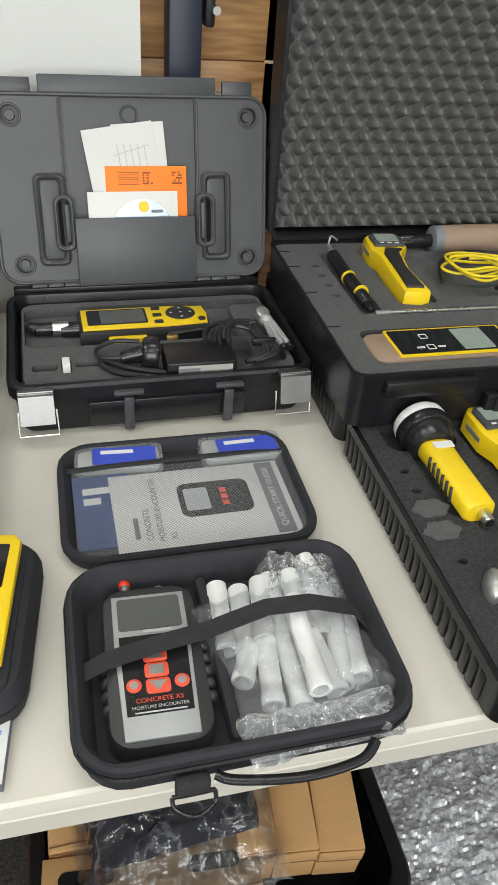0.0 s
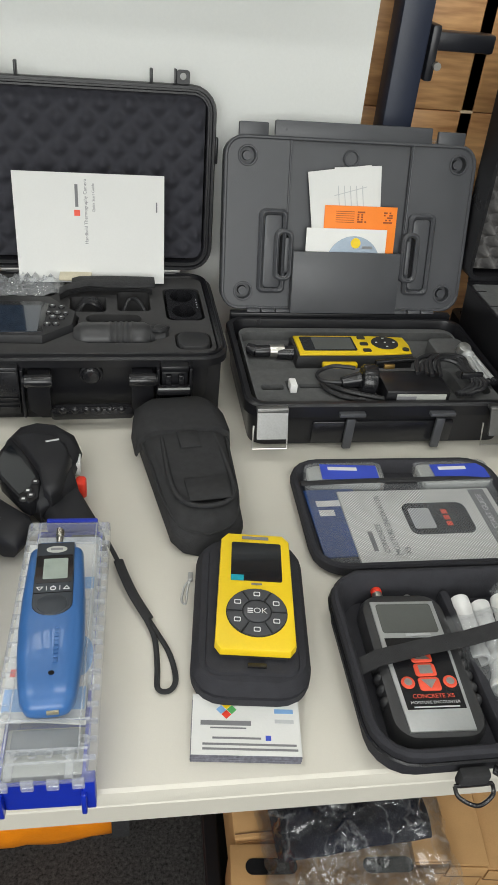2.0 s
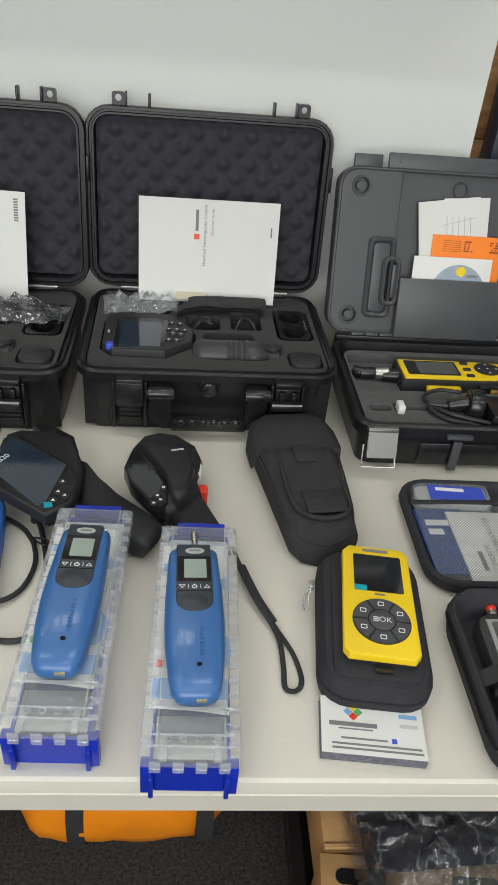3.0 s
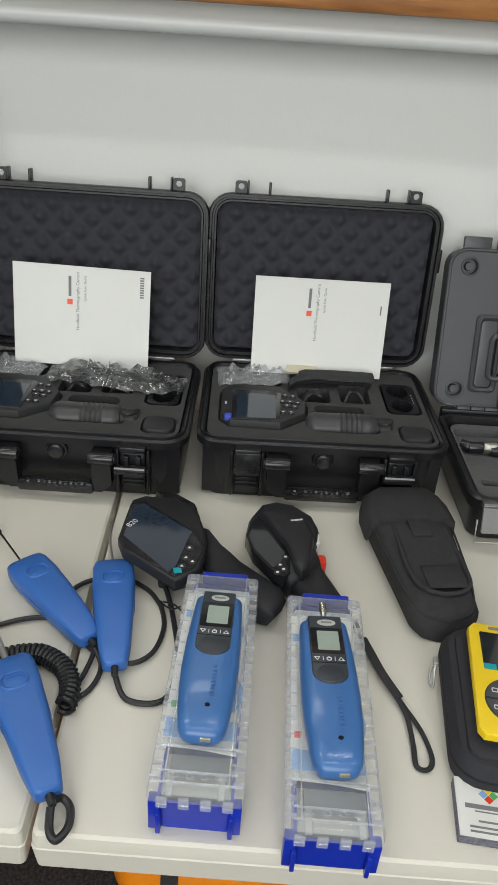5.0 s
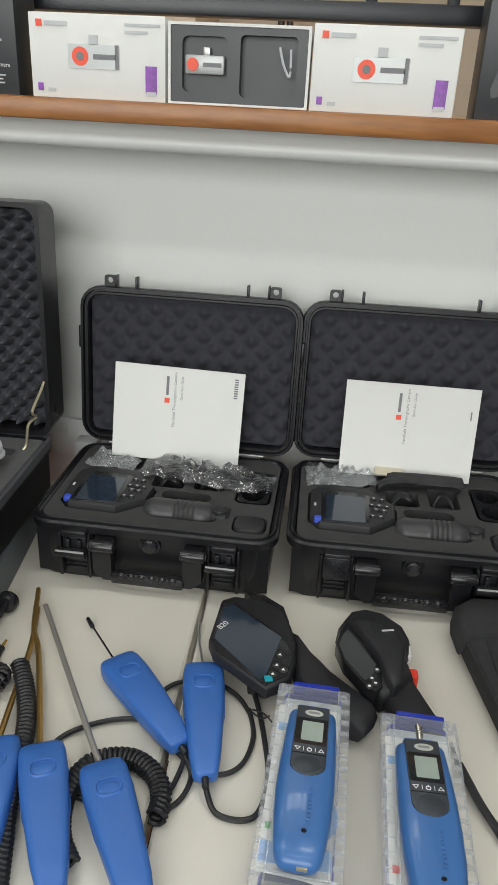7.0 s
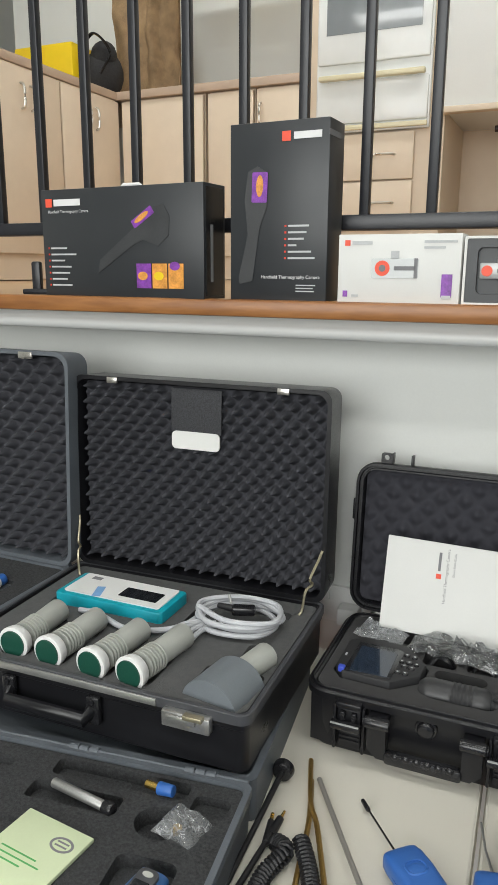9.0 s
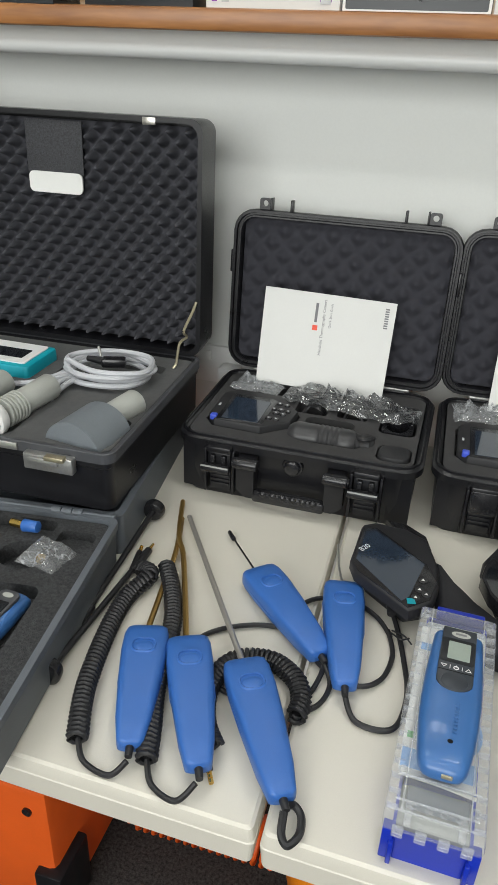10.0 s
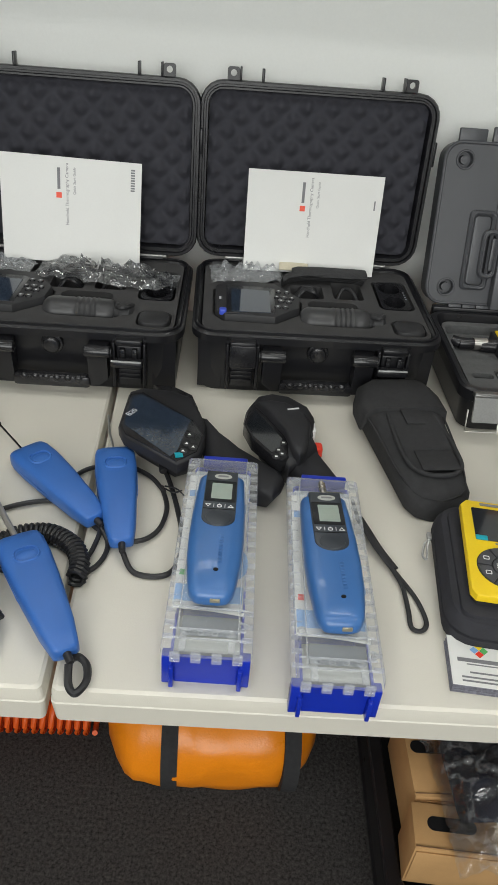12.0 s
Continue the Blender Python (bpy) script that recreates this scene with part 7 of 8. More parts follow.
t = thing("tan_sensor", 1.10, 0.690, UZ - 0.004, 0, "tan and grey cylinder sensor with black tip in foam", "sensor")
part("barrel", P(cyl, (-0.035, 0.0, 0.017), (0.10, 0.0, 0.017), 0.021, 0.022, 24, 0.005), M_TAN, t)
part("sleeve", P(cyl, (-0.045, 0.0, 0.017), (-0.022, 0.0, 0.017), 0.0205, None, 24, 0.004), M_GREYSOFT, t)
tp = part("tip", P(cyl, (-0.100, 0.0, 0.014), (-0.045, 0.0, 0.016), 0.008, 0.010, 16, 0.001), M_SHINY, t)
part("tip_bars", P(box, (-0.082, 0, 0.0225), (0.026, 0.006, 0.002), 0.0005), M_STEEL, tp)
bm = bmesh.new()
random.seed(21)
pts = []
for k in range(40):
    a = k * 1.32
    rx, ry = 0.054 + random.uniform(-0.026, 0.014), 0.036 + random.uniform(-0.022, 0.012)
    pts.append((1.085 + rx * math.cos(a) + random.uniform(-0.006, 0.006), 0.598 + ry * math.sin(a), UZ + 0.004 + 0.012 * random.random() + 0.0002 * k))
pts = pts[:26]
tube(bm, curve(pts, 7), 0.0020, 7)
solo("yellow_cable", bm, M_CABLEY, "loose coil of bright yellow cable in foam", "cable")
bm = bmesh.new()
tube(bm, curve([(1.02, 0.57, UZ + 0.004), (1.05, 0.635, UZ + 0.006), (1.11, 0.655, UZ + 0.008), (1.16, 0.62, UZ + 0.006), (1.15, 0.565, UZ + 0.004), (1.09, 0.548, UZ + 0.003)]), 0.0032, 8)
solo("black_cable", bm, M_CABLEB, "black cable under the yellow coil", "cable")


# ---- left: grey case and teal meter case ----
def slate_case():
    c = thing("instrument_case", -0.270, 0.318, TOP, 7.5, "open slate grey hard case with dark foam insert", "case", "instrument cases")
    W, D, H = 0.470, 0.338, 0.064
    o = lambda k, r=0.012: rr(W + k, D + k, r, -W / 2, -D / 2)
    bm = bmesh.new()
    loft(bm, [at_z(o(-0.014), 0), at_z(o(-0.004), 0.005), at_z(o(0), H - 0.012), at_z(o(0.003), H - 0.010), at_z(o(0.003), H), at_z(o(-0.012), H), at_z(o(-0.014), 0.010)])
    part("body", bm, M_GREYLT, c)
    holes = [(rr(0.070, 0.190, 0.012, -0.075, -0.230), 0.018), (oval(0.030, 0.026, -0.085, -0.085, 24), 0.022), (rr(0.18, 0.030, 0.008, -0.16, -0.030), 0.016), (rr(0.12, 0.030, 0.006, -0.20, -0.075), 0.014), (rr(0.12, 0.150, 0.010, -0.215, -0.20), 0.004), (rr(0.045, 0.03, 0.008, -0.038, -0.045), 0.012), (rr(0.13, 0.06, 0.01, -0.37, -0.06), 0.016)]
    part("foam_insert", P(foam, rr(W - 0.016, D - 0.016, 0.008, -W / 2, -D / 2), holes, H - 0.005, 0.012, 0.02), M_FOAMM, c)
    bm = bmesh.new()
    for k in range(3):
        for j in range(3):
            cyl(bm, (-0.06 - 0.16 * k - 0.014 * j, 0.004, H - 0.002), (-0.048 - 0.16 * k - 0.014 * j, 0.004, H - 0.002), 0.0055, None, 14)
    cyl(bm, (-W + 0.01, 0.004, H - 0.002), (-0.006, 0.004, H - 0.002), 0.003)
    part("hinge", bm, M_GREYLT, c)
    bm = bmesh.new()
    tray(bm, rr(W, 0.345, 0.012, -W / 2, 0.184), rr(W - 0.02, 0.325, 0.010, -W / 2, 0.184), 0, 0.058, 0.04)
    part("lid", bm, M_GREYLT, c, "flat open grey lid under another case")
    return c


sc = slate_case()
SM = sc.matrix_basis


def put(t, x, y, z, rz=0.0):
    t.matrix_basis = SM @ pose(x, y, z, 0, 0, rz)
    return t


t = put(thing("blue_meter", 0, 0, 0, 0, "steel-blue pocket moisture meter lying in a foam recess", "moisture meter", "blue pocket meters"), -0.073, -0.222, 0.046, -10)
t.matrix_basis = t.matrix_basis @ Matrix.Diagonal((0.90, 0.87, 0.9, 1))
part("body", P(loft, [[(w / 2 * math.copysign(abs(math.cos(a)) ** 0.6, math.cos(a)), y, h / 2 + h / 2 * math.copysign(abs(math.sin(a)) ** 0.6, math.sin(a))) for a in [2 * math.pi * q / 20 for q in range(20)]] for y, w, h in ((-0.088, 0.030, 0.014), (-0.080, 0.040, 0.022), (-0.03, 0.046, 0.025), (0.04, 0.044, 0.024), (0.080, 0.038, 0.020), (0.086, 0.030, 0.012))]), M_BLUE2, t, sharp=60)
f = part("face", P(prism, rr(0.026, 0.090, 0.008, 0, 0.030), 0.022, 0.0262, 0.001), M_GREYCASE, t)
part("display", P(prism, rr(0.020, 0.030, 0.002, 0, 0.040), 0.0262, 0.0267), M_SCREEN, f)
part("maker_oval", P(prism, oval(0.007, 0.004, 0, 0.066, 16), 0.0262, 0.0267), M_GREYPL, f)
part("round_key", P(prism, oval(0.011, 0.011, 0, 0.0, 20), 0.0262, 0.0275), M_RUBBER, f)
part("symbols", P(bars, -0.010, 0.020, 0.0265, [0.020], 0.0025, 0.003), M_INKL, f)
part("cord_hole", P(prism, oval(0.006, 0.004, 0, -0.074, 14), 0.0215, 0.0240), M_GREYPL, t)
t = put(thing("green_booklet", 0, 0, 0, 0, "pale green instruction booklet on dark foam", "booklet"), -0.205, -0.195, 0.062, -13)
part("cover", P(box, (0, 0, 0), (0.095, 0.150, 0.005), 0.0008), M_PAPERG, t)
part("oval_mark", P(ring, oval(0.015, 0.010, 0.024, 0.050, 24), oval(0.012, 0.0075, 0.024, 0.050, 24), 0.0026, 0.0030), M_INK, t)
part("mark_bars", P(bars, 0.016, 0.053, 0.0028, [0.016, 0.016], 0.002, 0.005), M_INK, t)
part("text_bars", P(bars, -0.034, 0.02, 0.0028, [0.05, 0.06, 0.04], 0.0018, 0.007), M_GREENPR, t)
t = put(thing("clear_tube", 0, 0, 0, 0, "white and clear plastic tube in a foam slot", "tube"), -0.185, -0.075, 0.056, -14)
part("barrel", P(cyl, (-0.050, 0, 0.006), (0.030, 0, 0.006), 0.0060, None, 16, 0.001), M_PEWTER, t)
part("cap", P(cyl, (0.030, 0, 0.006), (0.044, 0, 0.006), 0.008, None, 16, 0.001), M_SHINY, t)
t = put(thing("blue_plug", 0, 0, 0, 0, "small blue and steel plug in foam", "plug"), -0.105, -0.040, 0.058, -20)
part("grip", P(cyl, (0, 0, 0.008), (0.020, 0.004, 0.010), 0.008, 0.007, 14, 0.001), M_BLUE, t)
part("shell", P(cyl, (-0.018, -0.002, 0.007), (0, 0, 0.008), 0.005, None, 12), M_GOLD, t)
bm = bmesh.new()
crumple(bm, 0.056, 0.046, 28, 0.018, 6.2, None, 0.012, 45)
solo("plastic_bag", bm, M_BAGF, "small crumpled clear bag of brass parts", "plastic bag", SM @ pose(-0.058, -0.082, 0.054, 0, 0, -20), sharp=60, group="clear bags")
t = put(thing("brass_part", 0, 0, 0, 0, "small brass fitting in a bag", "fitting"), -0.062, -0.088, 0.052, 10)
part("hex", P(cyl, (0, 0, 0), (0, 0, 0.010), 0.006, None, 6), M_GOLD, t)


def teal_case():
    c = thing("instrument_case", -0.515, 0.320, TOP + 0.058, 2.2, "open black hard case with grey foam, brass stays and teal meter", "case", "instrument cases")
    W, D, H = 0.466, 0.335, 0.086
    o = lambda k, r=0.014: rr(W + k, D + k, r, 0, D / 2)
    bm = bmesh.new()
    loft(bm, [at_z(o(-0.016), 0), at_z(o(-0.006), 0.005), at_z(o(-0.004), H - 0.022), at_z(o(0), H - 0.020), at_z(o(0), H), at_z(o(-0.012), H), at_z(o(-0.014), 0.012)])
    part("body", bm, M_BLACK, c)
    bm = bmesh.new()
    ring(bm, o(0.005, 0.016), o(-0.008, 0.011), H - 0.012, H + 0.002, None, 0.001)
    part("rim", bm, M_GREYCASE, c)
    L = lambda x, y: (x + 0.515, y - 0.320)
    holes = [(rr(0.044, 0.115, 0.010, *L(-0.650, 0.398)), 0.018), (rr(0.044, 0.115, 0.010, *L(-0.588, 0.398)), 0.018), (rr(0.044, 0.115, 0.010, *L(-0.514, 0.398)), 0.018), (rr(0.044, 0.115, 0.010, *L(-0.452, 0.398)), 0.018), (rr(0.085, 0.075, 0.010, *L(-0.338, 0.385)), 0.012), (rr(0.034, 0.06, 0.008, *L(-0.330, 0.465)), 0.010), (rr(0.20, 0.09, 0.008, *L(-0.605, 0.545)), 0.006), (rr(0.15, 0.11, 0.010, *L(-0.395, 0.555)), 0.012)]
    part("foam_insert", P(foam, rr(W - 0.016, D - 0.016, 0.010, 0, D / 2), holes, H - 0.004, 0.02, 0.02), M_FOAMG, c)
    # front hardware
    bm = bmesh.new()
    tube(bm, [(-0.115, -0.006, 0.048), (-0.112, -0.020, 0.040), (0.012, -0.020, 0.040), (0.015, -0.006, 0.048)], 0.008, 10, None, 1.3)
    part("handle", bm, M_BLACK, c)
    bm = bmesh.new()
    for x in (-0.118, 0.018):
        box(bm, (x, -0.005, 0.048), (0.020, 0.010, 0.040), 0.003)
        cyl(bm, (x, -0.009, 0.062), (x, -0.013, 0.062), 0.004)
    part("handle_mount", bm, M_SHINY, c)
    bm = bmesh.new()
    box(bm, (0.155, -0.007, 0.068), (0.066, 0.012, 0.022), 0.002)
    box(bm, (0.150, -0.014, 0.072), (0.040, 0.006, 0.010), 0.002)
    lt = part("latch", bm, M_PEWTER, c, "dull steel latch")
    part("latch_hook", P(box, (0.168, -0.016, 0.080), (0.026, 0.010, 0.006), 0.001), M_PALEBR, lt)
    part("rim_strip", P(box, (-0.02, -0.0035, H - 0.006), (0.26, 0.003, 0.010), 0.0008), M_PEWTER, c)
    # lid
    lw, lh = 0.468, 0.345
    Lm = pose(0, D + 0.006, H + 0.002, 90 - 2)
    q = lambda k, r=0.018: rr(lw + k, lh + k, r, 0, lh / 2)
    bm = bmesh.new()
    loft(bm, [at_z(q(-0.020), -0.062), at_z(q(-0.004), -0.055), at_z(q(0), -0.004), at_z(q(0), 0.012), at_z(q(-0.014), 0.012), at_z(q(-0.018), -0.04)], Lm)
    lid = part("lid", bm, M_BLACK, c)
    f = eggcrate(lw - 0.024, lh - 0.024, 0.0140, 0.030, 0.9)
    bm = bmesh.new()
    sheet(bm, lw - 0.024, lh - 0.024, 213, 156, lambda u, v: f(u, v) * (0.15 if abs(u) < 0.045 and v > 0.055 else 1) - 0.012, Lm @ Matrix.Translation((0, lh / 2, 0)))
    part("foam_liner", bm, M_FOAMT, lid, "black convoluted foam", 80)
    pk = part("net_pocket", P(box, (0.000, lh - 0.050, 0.002), (0.092, 0.074, 0.002), 0.0005, Lm), M_NETD, lid, "dark grey net pocket")
    part("white_label", P(prism, rr(0.088, 0.030, 0.008, 0.000, lh - 0.100), 0.002, 0.005, 0, Lm), M_PAPER, lid, "white paper label")
    for sx in (-1, 1):
        part("strike_plate", P(box, (sx * 0.155, lh - 0.006, 0.012), (0.020, 0.010, 0.004), 0.001, Lm), M_STEEL, lid)
    for sx in (-1, 1):
        bm = bmesh.new()
        tube(bm, curve([(sx * (lw / 2 - 0.030), D - 0.046, H - 0.004), (sx * (lw / 2 - 0.026), D - 0.042, H + 0.004), (sx * (lw / 2 - 0.022), D - 0.036, H + 0.034), (sx * (lw / 2 - 0.016), D - 0.020, H + 0.040), (sx * (lw / 2 - 0.018), D - 0.028, H + 0.052), (sx * (lw / 2 - 0.010), D - 0.010, H + 0.078), (sx * (lw / 2 - 0.006), D - 0.004, H + 0.092)]), 0.0022, 6)
        part("lid_stay", bm, M_PALEBR, c, "thin brass lid stay")
    return c


teal_case()
TZ = TOP + 0.058 + 0.082
t = thing("teal_meter", -0.603, 0.542, TZ - 0.004, 0.5, "teal and white flat meter with dark display in grey foam", "meter")
part("body", P(prism, rr(0.200, 0.088, 0.008), 0, 0.022, 0.003), M_TEAL, t)
f = part("face", P(prism, rr(0.178, 0.072, 0.005, 0.0, 0.002), 0.0216, 0.0238), M_WHITEP, t, "white face panel")
part("display", P(prism, rr(0.070, 0.032, 0.002, 0.040, -0.002), 0.0236, 0.0243), M_SCREEN, f)
part("blue_mark", P(box, (-0.035, -0.008, 0.0240), (0.014, 0.036, 0.0004), 0, pose(0, 0, 0, 0, 0, 18)), M_SKYPR, f)
part("logo_block", P(box, (-0.062, 0.024, 0.0240), (0.018, 0.010, 0.0004)), M_INK, f)
for x0, y0, x1, y1 in ((-0.650, 0.334, -0.655, 0.450), (-0.590, 0.334, -0.584, 0.452), (-0.518, 0.332, -0.507, 0.450), (-0.458, 0.334, -0.440, 0.460)):
    t = thing("ring_sensor", x0, y0, TZ + 0.004, math.degrees(math.atan2(-(x1 - x0), y1 - y0)), "grey threaded sensor with white flange and green face", "sensor", "ring sensors")
    ln = math.hypot(x1 - x0, y1 - y0)
    part("barrel", P(cyl, (0, 0.035, 0.010), (0, ln, 0.012), 0.017, 0.0185, 24, 0.002), M_GREYPL, t)
    bm = bmesh.new()
    for k in range(6):
        cyl(bm, (0, 0.030 + 0.006 * k, 0.010), (0, 0.033 + 0.006 * k, 0.010), 0.0205, None, 24, 0.0006)
    part("thread", bm, M_GREYPL, t)
    fl = part("flange", P(cyl, (0, 0.006, 0.010), (0, 0.022, 0.010), 0.025, 0.022, 28, 0.002), M_WHITEP, t)
    part("green_face", P(cyl, (0, 0.004, 0.010), (0, 0.007, 0.010), 0.0195, None, 26), mat("dark_green_face", (0.01, 0.075, 0.05), 0.4), fl, "dark green sensor face")
t = thing("dome_sensor", -0.338, 0.380, TZ - 0.010, -8, "rounded grey sensor block with stepped neck in foam", "sensor")
bm = bmesh.new()
loft(bm, [[(0.042 * math.cos(a), y, 0.040 * math.sin(a)) for a in [math.pi * q / 18 for q in range(19)]] for y in (-0.036, -0.034, 0.030, 0.034)])
part("dome", bm, M_GREYSOFT, t)
part("neck", P(cyl, (0.004, 0.032, 0.018), (0.010, 0.092, 0.018), 0.017, 0.019, 22, 0.002), M_GREYPL, t)
bm = bmesh.new()
random.seed(5)
pts = [(-0.640, 0.480, TZ + 0.006), (-0.600, 0.474, TZ + 0.010), (-0.540, 0.455, TZ + 0.008), (-0.490, 0.470, TZ + 0.008), (-0.460, 0.500, TZ + 0.010)]
for k in range(22):
    a = 2.6 - k * 1.15
    pts.append((-0.393 + (0.064 + 0.006 * math.sin(k * 2.1)) * math.cos(a), 0.548 + (0.050 + 0.006 * math.cos(k * 1.7)) * math.sin(a), TZ + 0.006 + 0.0011 * k))
tube(bm, curve(pts, 7), 0.0042, 8)
for k in range(4):
    tube(bm, curve([(-0.470 + 0.012 * k, 0.445, TZ + 0.002), (-0.466 + 0.012 * k, 0.490, TZ + 0.010), (-0.440 + 0.010 * k, 0.520, TZ + 0.012)]), 0.0040, 8)
solo("grey_cable", bm, M_CABLE, "coiled pale grey cable in grey foam", "cable")
t = thing("cable_plug", -0.385, 0.545, TZ + 0.022, 20, "black plug resting on a coiled grey cable", "plug")
part("shell", P(box, (0, 0, 0.006), (0.036, 0.018, 0.014), 0.004), M_SHINY, t)
part("boot", P(cyl, (-0.016, 0.004, 0.006), (-0.040, 0.014, 0.006), 0.006, 0.004), M_CABLEB, t)
part("pin", P(cyl, (-0.02, 0.012, 0.010), (-0.024, 0.020, 0.022), 0.0022, None, 10), M_PEWTER, t)


def far_case():
    c = thing("instrument_case", -0.985, 0.300, TOP, 0, "open slate grey case with convoluted foam lid", "case", "instrument cases")
    W, D, H = 0.46, 0.315, 0.145
    bm = bmesh.new()
    tray(bm, rr(W, D, 0.014, 0, D / 2), rr(W - 0.02, D - 0.02, 0.010, 0, D / 2), 0, H, H - 0.012, None, 0.006)
    part("body", bm, M_GREYLT, c)
    part("foam_insert", P(foam, rr(W - 0.022, D - 0.022, 0.010, 0, D / 2), [(rr(0.05, 0.16, 0.01, 0.15, 0.15), 0.01), (rr(0.18, 0.10, 0.01, -0.02, 0.18), 0.01)], H - 0.004, H - 0.03, 0.02), M_FOAMM, c)
    Lm = pose(0, D + 0.008, H, 90 - 3)
    lw, lh = 0.462, 0.385
    q = lambda k, r=0.024: rr(lw + k, lh + k, r, 0, lh / 2)
    bm = bmesh.new()
    loft(bm, [at_z(q(-0.03), -0.055), at_z(q(-0.006), -0.045), at_z(q(0), 0.0), at_z(q(0), 0.014), at_z(q(-0.014), 0.014), at_z(q(-0.018), -0.035)], Lm)
    lid = part("lid", bm, M_GREYLT, c)
    f = eggcrate(lw - 0.024, lh - 0.024, 0.0175, 0.030, 1.2)
    bm = bmesh.new()
    sheet(bm, lw - 0.024, lh - 0.024, 168, 132, lambda u, v: f(u, v) - 0.012, Lm @ Matrix.Translation((0, lh / 2, 0)))
    part("foam_liner", bm, M_FOAMT, lid, "", 80)
    part("strike_plate", P(box, (0.14, lh - 0.008, 0.014), (0.03, 0.012, 0.004), 0.001, Lm), M_STEEL, lid)
    part("hinge", P(cyl, (-W / 2 + 0.01, D + 0.004, H), (W / 2 - 0.01, D + 0.004, H), 0.005), M_GREYLT, c)
    w = part("white_device", P(cyl, (0.145, 0.10, H), (0.150, 0.21, H), 0.014, 0.012, 16, 0.003), M_WHITEP, c, "small white stick device")
    part("blue_end", P(cyl, (0.150, 0.205, H), (0.151, 0.225, H), 0.010, None, 14, 0.002), M_BLUE, w)


far_case()


# ---- boxes along the upper floor edge ----
def carton(name, x0, x1, y0, depth, h, material, label, rz=0.0, cat="box", group=""):
    t = thing(name, (x0 + x1) / 2, y0, FLOOR_UP, rz, label, cat, group)
    part("shell", P(box, (0, depth / 2, h / 2), (x1 - x0, depth, h), 0.0012), material, t)
    return t


FRONT = lambda x, z, y=-0.0008: pose(x, y, z, 90)


def phone_box(x0, x1, group):
    w = x1 - x0
    t = carton("camera_module_box", x0, x1, 0.695, 0.055, 0.098, M_PAPER, "white retail box with small plug-in camera picture", cat="box", group=group)
    d = part("device_picture", P(prism, rr(0.068, 0.028, 0.002, -0.004, 0), 0, 0.0006, 0, FRONT(0, 0.050)), M_SILVER, t)
    part("device_lens", P(prism, oval(0.011, 0.011, -0.022, 0, 20), 0.0006, 0.0010, 0, FRONT(0, 0.050)), M_CORAL, d)
    part("lens_centre", P(prism, oval(0.005, 0.005, -0.022, 0, 14), 0.0010, 0.0013, 0, FRONT(0, 0.050)), M_INK, d)
    part("device_print", P(box, (0.010, 0, 0.0007), (0.030, 0.006, 0.0003), 0, FRONT(0, 0.050)), M_INK, d)
    part("device_ends", P(box, (0.0265, 0, 0.0007), (0.005, 0.028, 0.0003), 0, FRONT(0, 0.050)), M_INK, d)
    part("device_plug", P(box, (-0.004, 0.019, 0.0003), (0.012, 0.011, 0.0006), 0, FRONT(0, 0.050)), M_INKL, d)
    part("maker_mark", P(box, (-w / 2 + 0.014, 0.086, 0.0003), (0.008, 0.008, 0.0006), 0, FRONT(0, 0)), M_CORAL, t)
    part("maker_bar", P(box, (-w / 2 + 0.036, 0.086, 0.0003), (0.030, 0.005, 0.0006), 0, FRONT(0, 0)), M_INKL, t)
    part("title_bars", P(bars, w / 2 - 0.052, 0.087, 0.0003, [0.046, 0.030], 0.0035, 0.008, FRONT(0, 0)), M_INKL, t)
    ph = part("phone_picture", P(box, (w / 2 - 0.018, 0.026, 0.0003), (0.015, 0.032, 0.0006), 0, FRONT(0, 0)), M_PURPLE, t)
    part("phone_base", P(box, (w / 2 - 0.018, 0.010, 0.0005), (0.013, 0.005, 0.0006), 0, FRONT(0, 0)), M_INKL, ph)
    part("corner_mark", P(box, (-w / 2 + 0.012, 0.013, 0.0003), (0.007, 0.009, 0.0006), 0, FRONT(0, 0)), M_PURPLE, t)
    part("icon_bars", P(bars, -w / 2 + 0.022, 0.010, 0.0003, [0.010], 0.004, 0.005, FRONT(0, 0)), M_INKL, t)


phone_box(-0.300, -0.122, "white camera boxes")
phone_box(0.064, 0.242, "white camera boxes")
t = thing("opened_camera_box", -0.029, 0.697, FLOOR_UP, 0, "opened white box with black tray holding a small camera plug", "box")
bm = bmesh.new()
ring(bm, rr(0.180, 0.094, 0.002, 0, 0.047), rr(0.173, 0.087, 0.002, 0, 0.047), -0.035, 0.0, FRONT(0, 0, 0))
part("shell", bm, M_PAPER, t)
bm = bmesh.new()
foam(bm, rr(0.173, 0.087, 0.002, 0, 0.047), [(rr(0.058, 0.064, 0.008, -0.043, 0.047), 0.010), (rr(0.072, 0.070, 0.006, 0.038, 0.047), 0.016)], -0.003, -0.034, 0.01, FRONT(0, 0, 0))
part("tray", bm, M_BOXDARK, t)
d = part("camera_plug", P(box, (-0.043, 0.047, -0.006), (0.050, 0.022, 0.010), 0.002, FRONT(0, 0, 0)), M_SILVER, t)
part("lens_mark", P(prism, oval(0.0075, 0.0075, -0.058, 0.047, 16), -0.001, 0.0002, 0, FRONT(0, 0, 0)), M_CORAL, d)
part("connector", P(box, (-0.041, 0.062, -0.006), (0.009, 0.010, 0.004), 0.001, FRONT(0, 0, 0)), M_PEWTER, d)
part("print_bar", P(box, (-0.033, 0.047, -0.0006), (0.024, 0.005, 0.0004), 0, FRONT(0, 0, 0)), M_INK, d)
